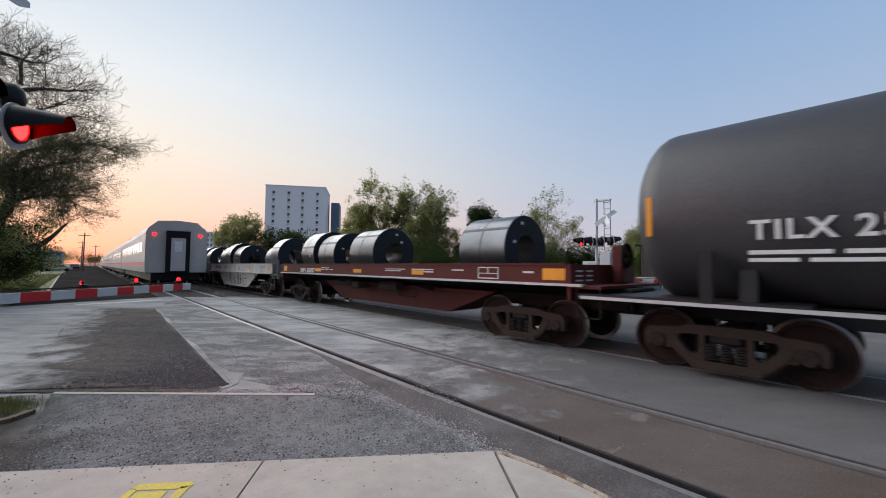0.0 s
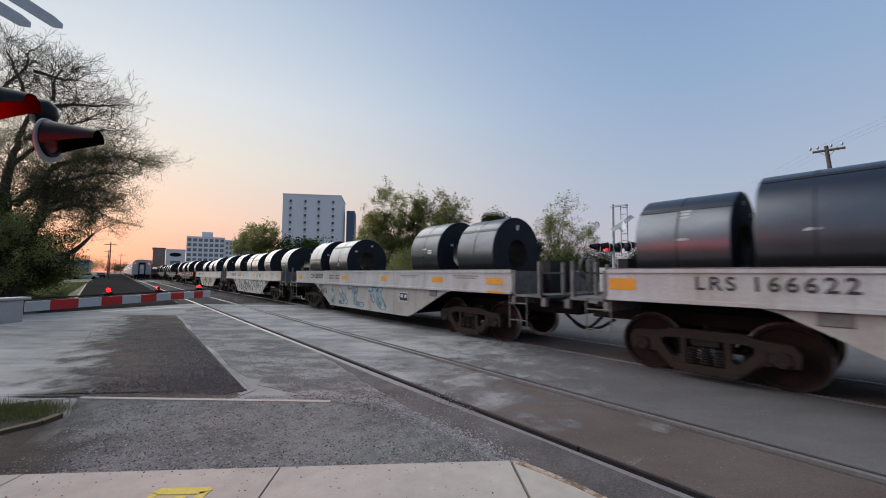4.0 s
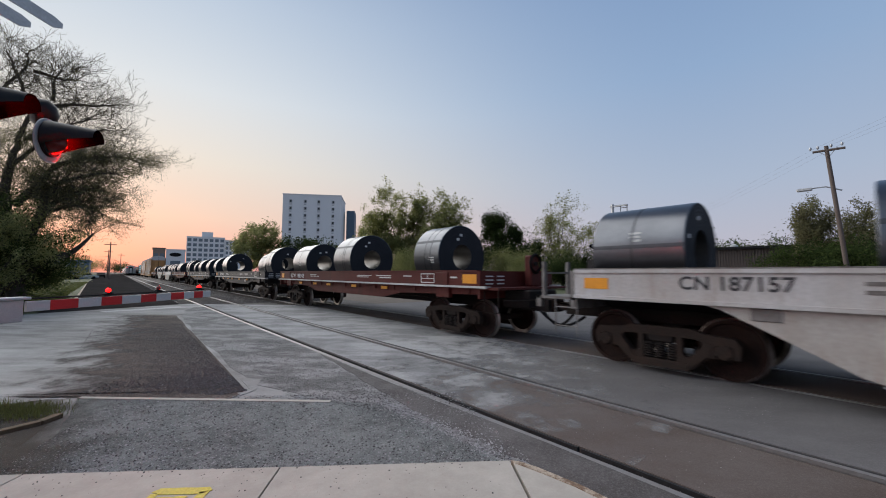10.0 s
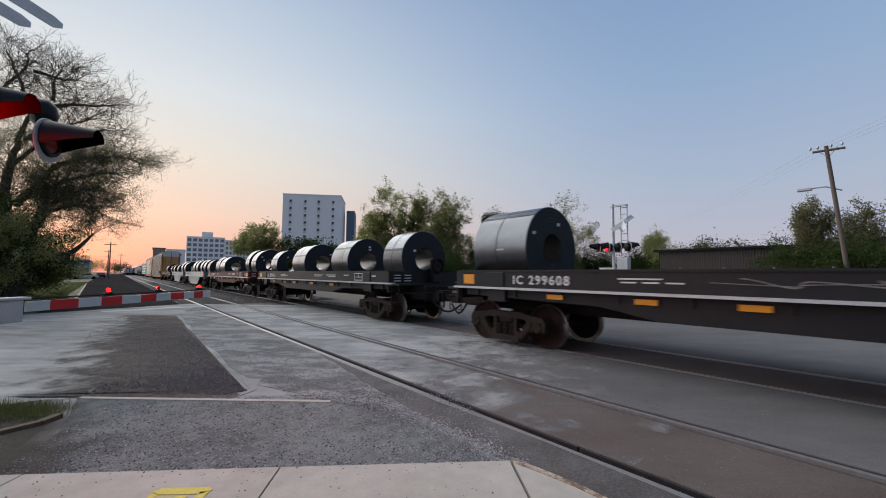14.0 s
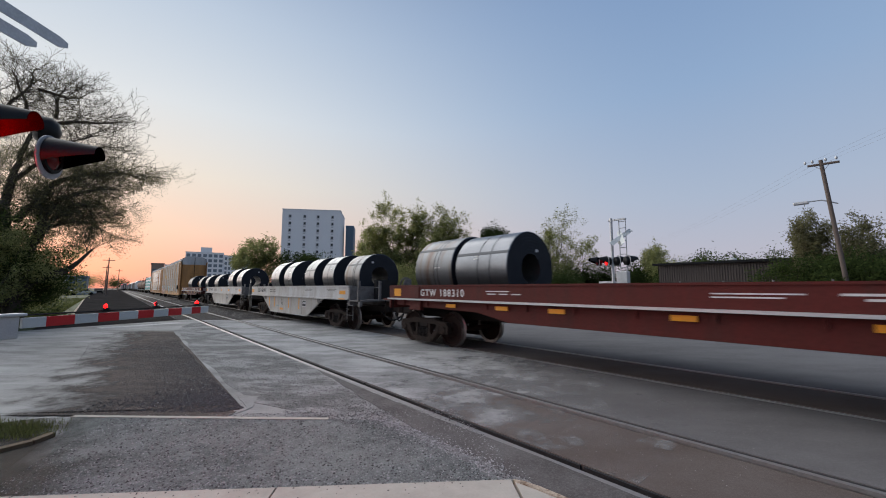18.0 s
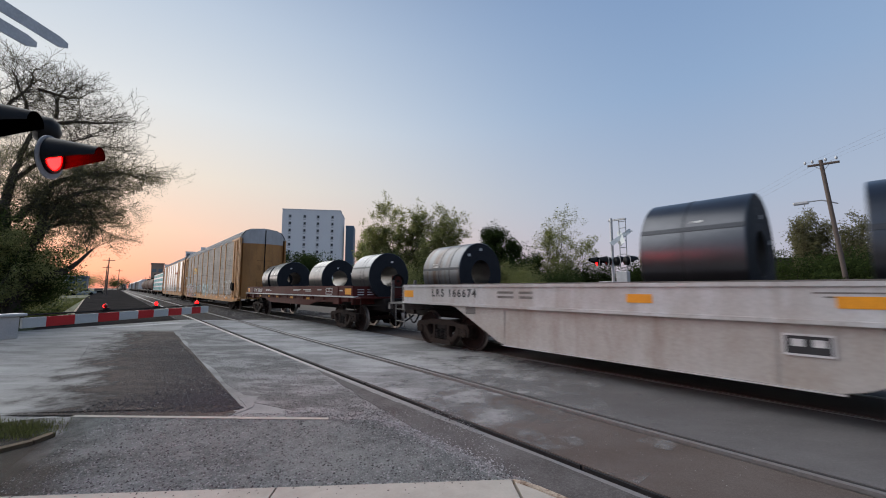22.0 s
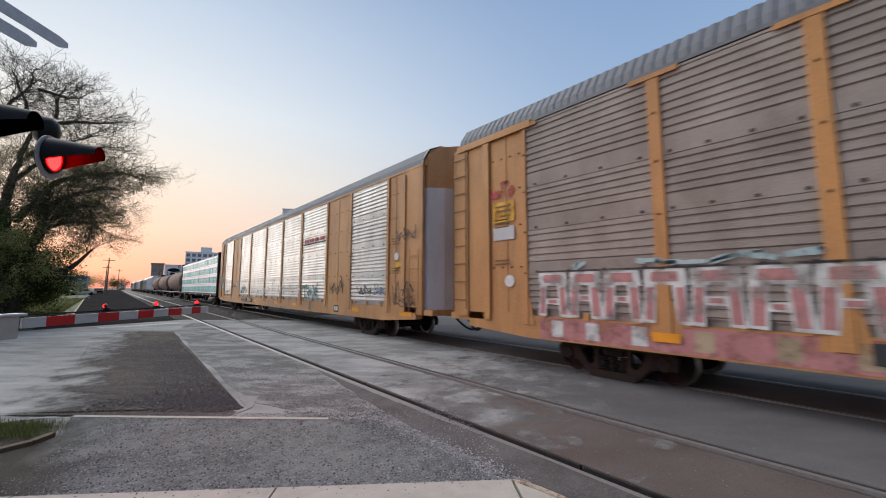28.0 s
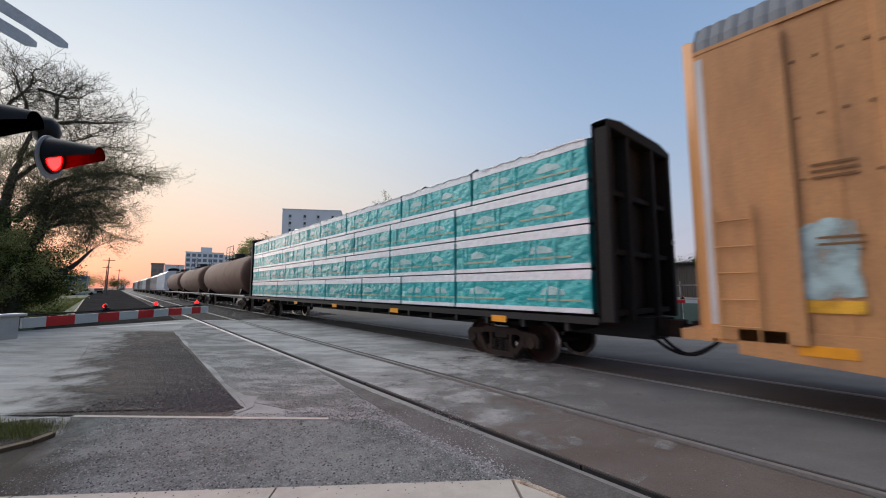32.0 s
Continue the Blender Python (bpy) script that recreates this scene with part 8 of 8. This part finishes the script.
for i in range(8):
    box_like(355.0 + 18.6 * i, 17.0, 4.5, ("rack_silver", "rack_brown", "wrap_white")[i % 3], "pale covered hopper car")


# ---------------------------------------------------------------- passenger train on the near track
def coach(y, last):
    car = thing("passenger_coach", "stainless steel passenger coach leaving on the near track", "railway car", group="passenger train")
    L = 25.4
    s = Shape()
    sec = [(-1.58, 1.1), (-1.63, 1.5), (-1.63, 3.55), (-1.5, 3.85), (-1.05, 4.3), (0, 4.38), (1.05, 4.3), (1.5, 3.85), (1.63, 3.55), (1.63, 1.5), (1.58, 1.1)]
    s.prism(sec, "y", 0, L)
    part("body", s, M["stainless"], car)
    # end sheet in the lightened steel, as if lit by the eastern sky
    part("end_wall", Shape().prism([(x * 0.985, z) for x, z in sec], "y", -0.03, -0.002), M["coach_end_lit"], car, "brushed steel end wall, coloured lighter for the sky light on it")
    for d in (-1, 1):
        part("side_stripe", Shape().box(d * 1.638, d * 1.632, 0.3, L - 0.3, 1.55, 1.75), M["arm_red"], car, "red stripe along the side")
        w = Shape()
        for i in range(11):
            w.box(d * 1.636, d * 1.63, 2.2 + i * 2.0, 3.6 + i * 2.0, 2.35, 3.05)
        part("window_band", w, M["glass"], car)
    e = Shape()
    e.box(-0.62, 0.62, -0.35, 0.0, 1.1, 3.7)
    part("gangway", e, M["black_metal"], car, "black end gangway")
    dr = Shape().box(-0.38, 0.38, -0.37, -0.35, 1.2, 3.25)
    part("end_door", dr, M["coach_end_lit"], car)
    pw = Shape().box(-0.2, 0.2, -0.38, -0.37, 2.4, 3.05)
    part("door_window", pw, M["wrap_white"], car)
    if last:
        for x in (-1.21, 1.21):
            t = Shape().tube((x, -0.07, 3.45), (x, -0.03, 3.45), 0.09, 16)
            part("tail_lamp", t, M["red_on"], car, "lit red tail lamp")
    u = Shape().box(-1.3, 1.3, 0.2, L - 0.2, 0.6, 1.1)
    part("underframe", u, M["black_metal"], car)
    truck(car, 3.0, None, 0.44, 2.5)
    truck(car, L - 3.0, None, 0.44, 2.5)
    PASSENGER.append((car, y))


PASSENGER = []
for i in range(7):
    coach(26.2 * i, i == 0)


# ---------------------------------------------------------------- how the trains move
def run(t):
    """How far the freight train has rolled by t seconds; it gathers speed."""
    return 7.25 * t + 0.021 * t * t


def left(t):
    """Where the tail of the passenger train stands at t seconds."""
    return 29.3 + 20.5 * t - 0.3 * t * t


def motions():
    times = [2.0 * i for i in range(17)]
    for ob, (x, y, z) in RIDERS:
        walk(ob, [(t, pose(FAR_TRACK + x, y - run(t), z)) for t in times])
    for ob, y in PASSENGER:
        walk(ob, [(t, pose(NEAR_TRACK, y + left(t), 0)) for t in times])
    # wheels roll while their car is near the crossing
    for ob, place, y, r in SPIN:
        rows, t, turn, step = [(0.0, pose(*place))], 0.0, 0.0, 1 / 15 if r > 0.43 else 1 / 30
        while t < 31.95:
            t += step
            here = y - run(t)
            if -4 < here < 22:
                turn += (run(t) - run(t - step)) / r
                rows.append((t, pose(*place, math.degrees(turn))))
        if len(rows) > 1:
            rows.append((32.0, rows[-1][1])) if rows[-1][0] < 31.9 else None
            walk(ob, rows)
    # the lamps flash in turn, 1.23 s a round: each insert swings from its lit to its dark face
    start, period, lit = 9.45 - 8 * 1.23, 1.23, 0.53
    for ob, place, first in FLASH:
        rows, angle, t = [(0.0, pose(*place, 0, 0, 0 if first else 180))], 0 if first else 180, start
        while t < 32.0:
            for edge in (t, t + lit):
                if edge > 0.1 and edge < 31.9:
                    if edge == t and angle % 360 == (0 if first else 180):
                        continue
                    for i in range(4):
                        rows.append((edge + (i - 1.5) / 30, pose(*place, 0, 0, angle + 60 * i)))
                    angle += 180
            t += period
        rows.append((32.0, pose(*place, 0, 0, angle)))
        walk(ob, rows)


motions()
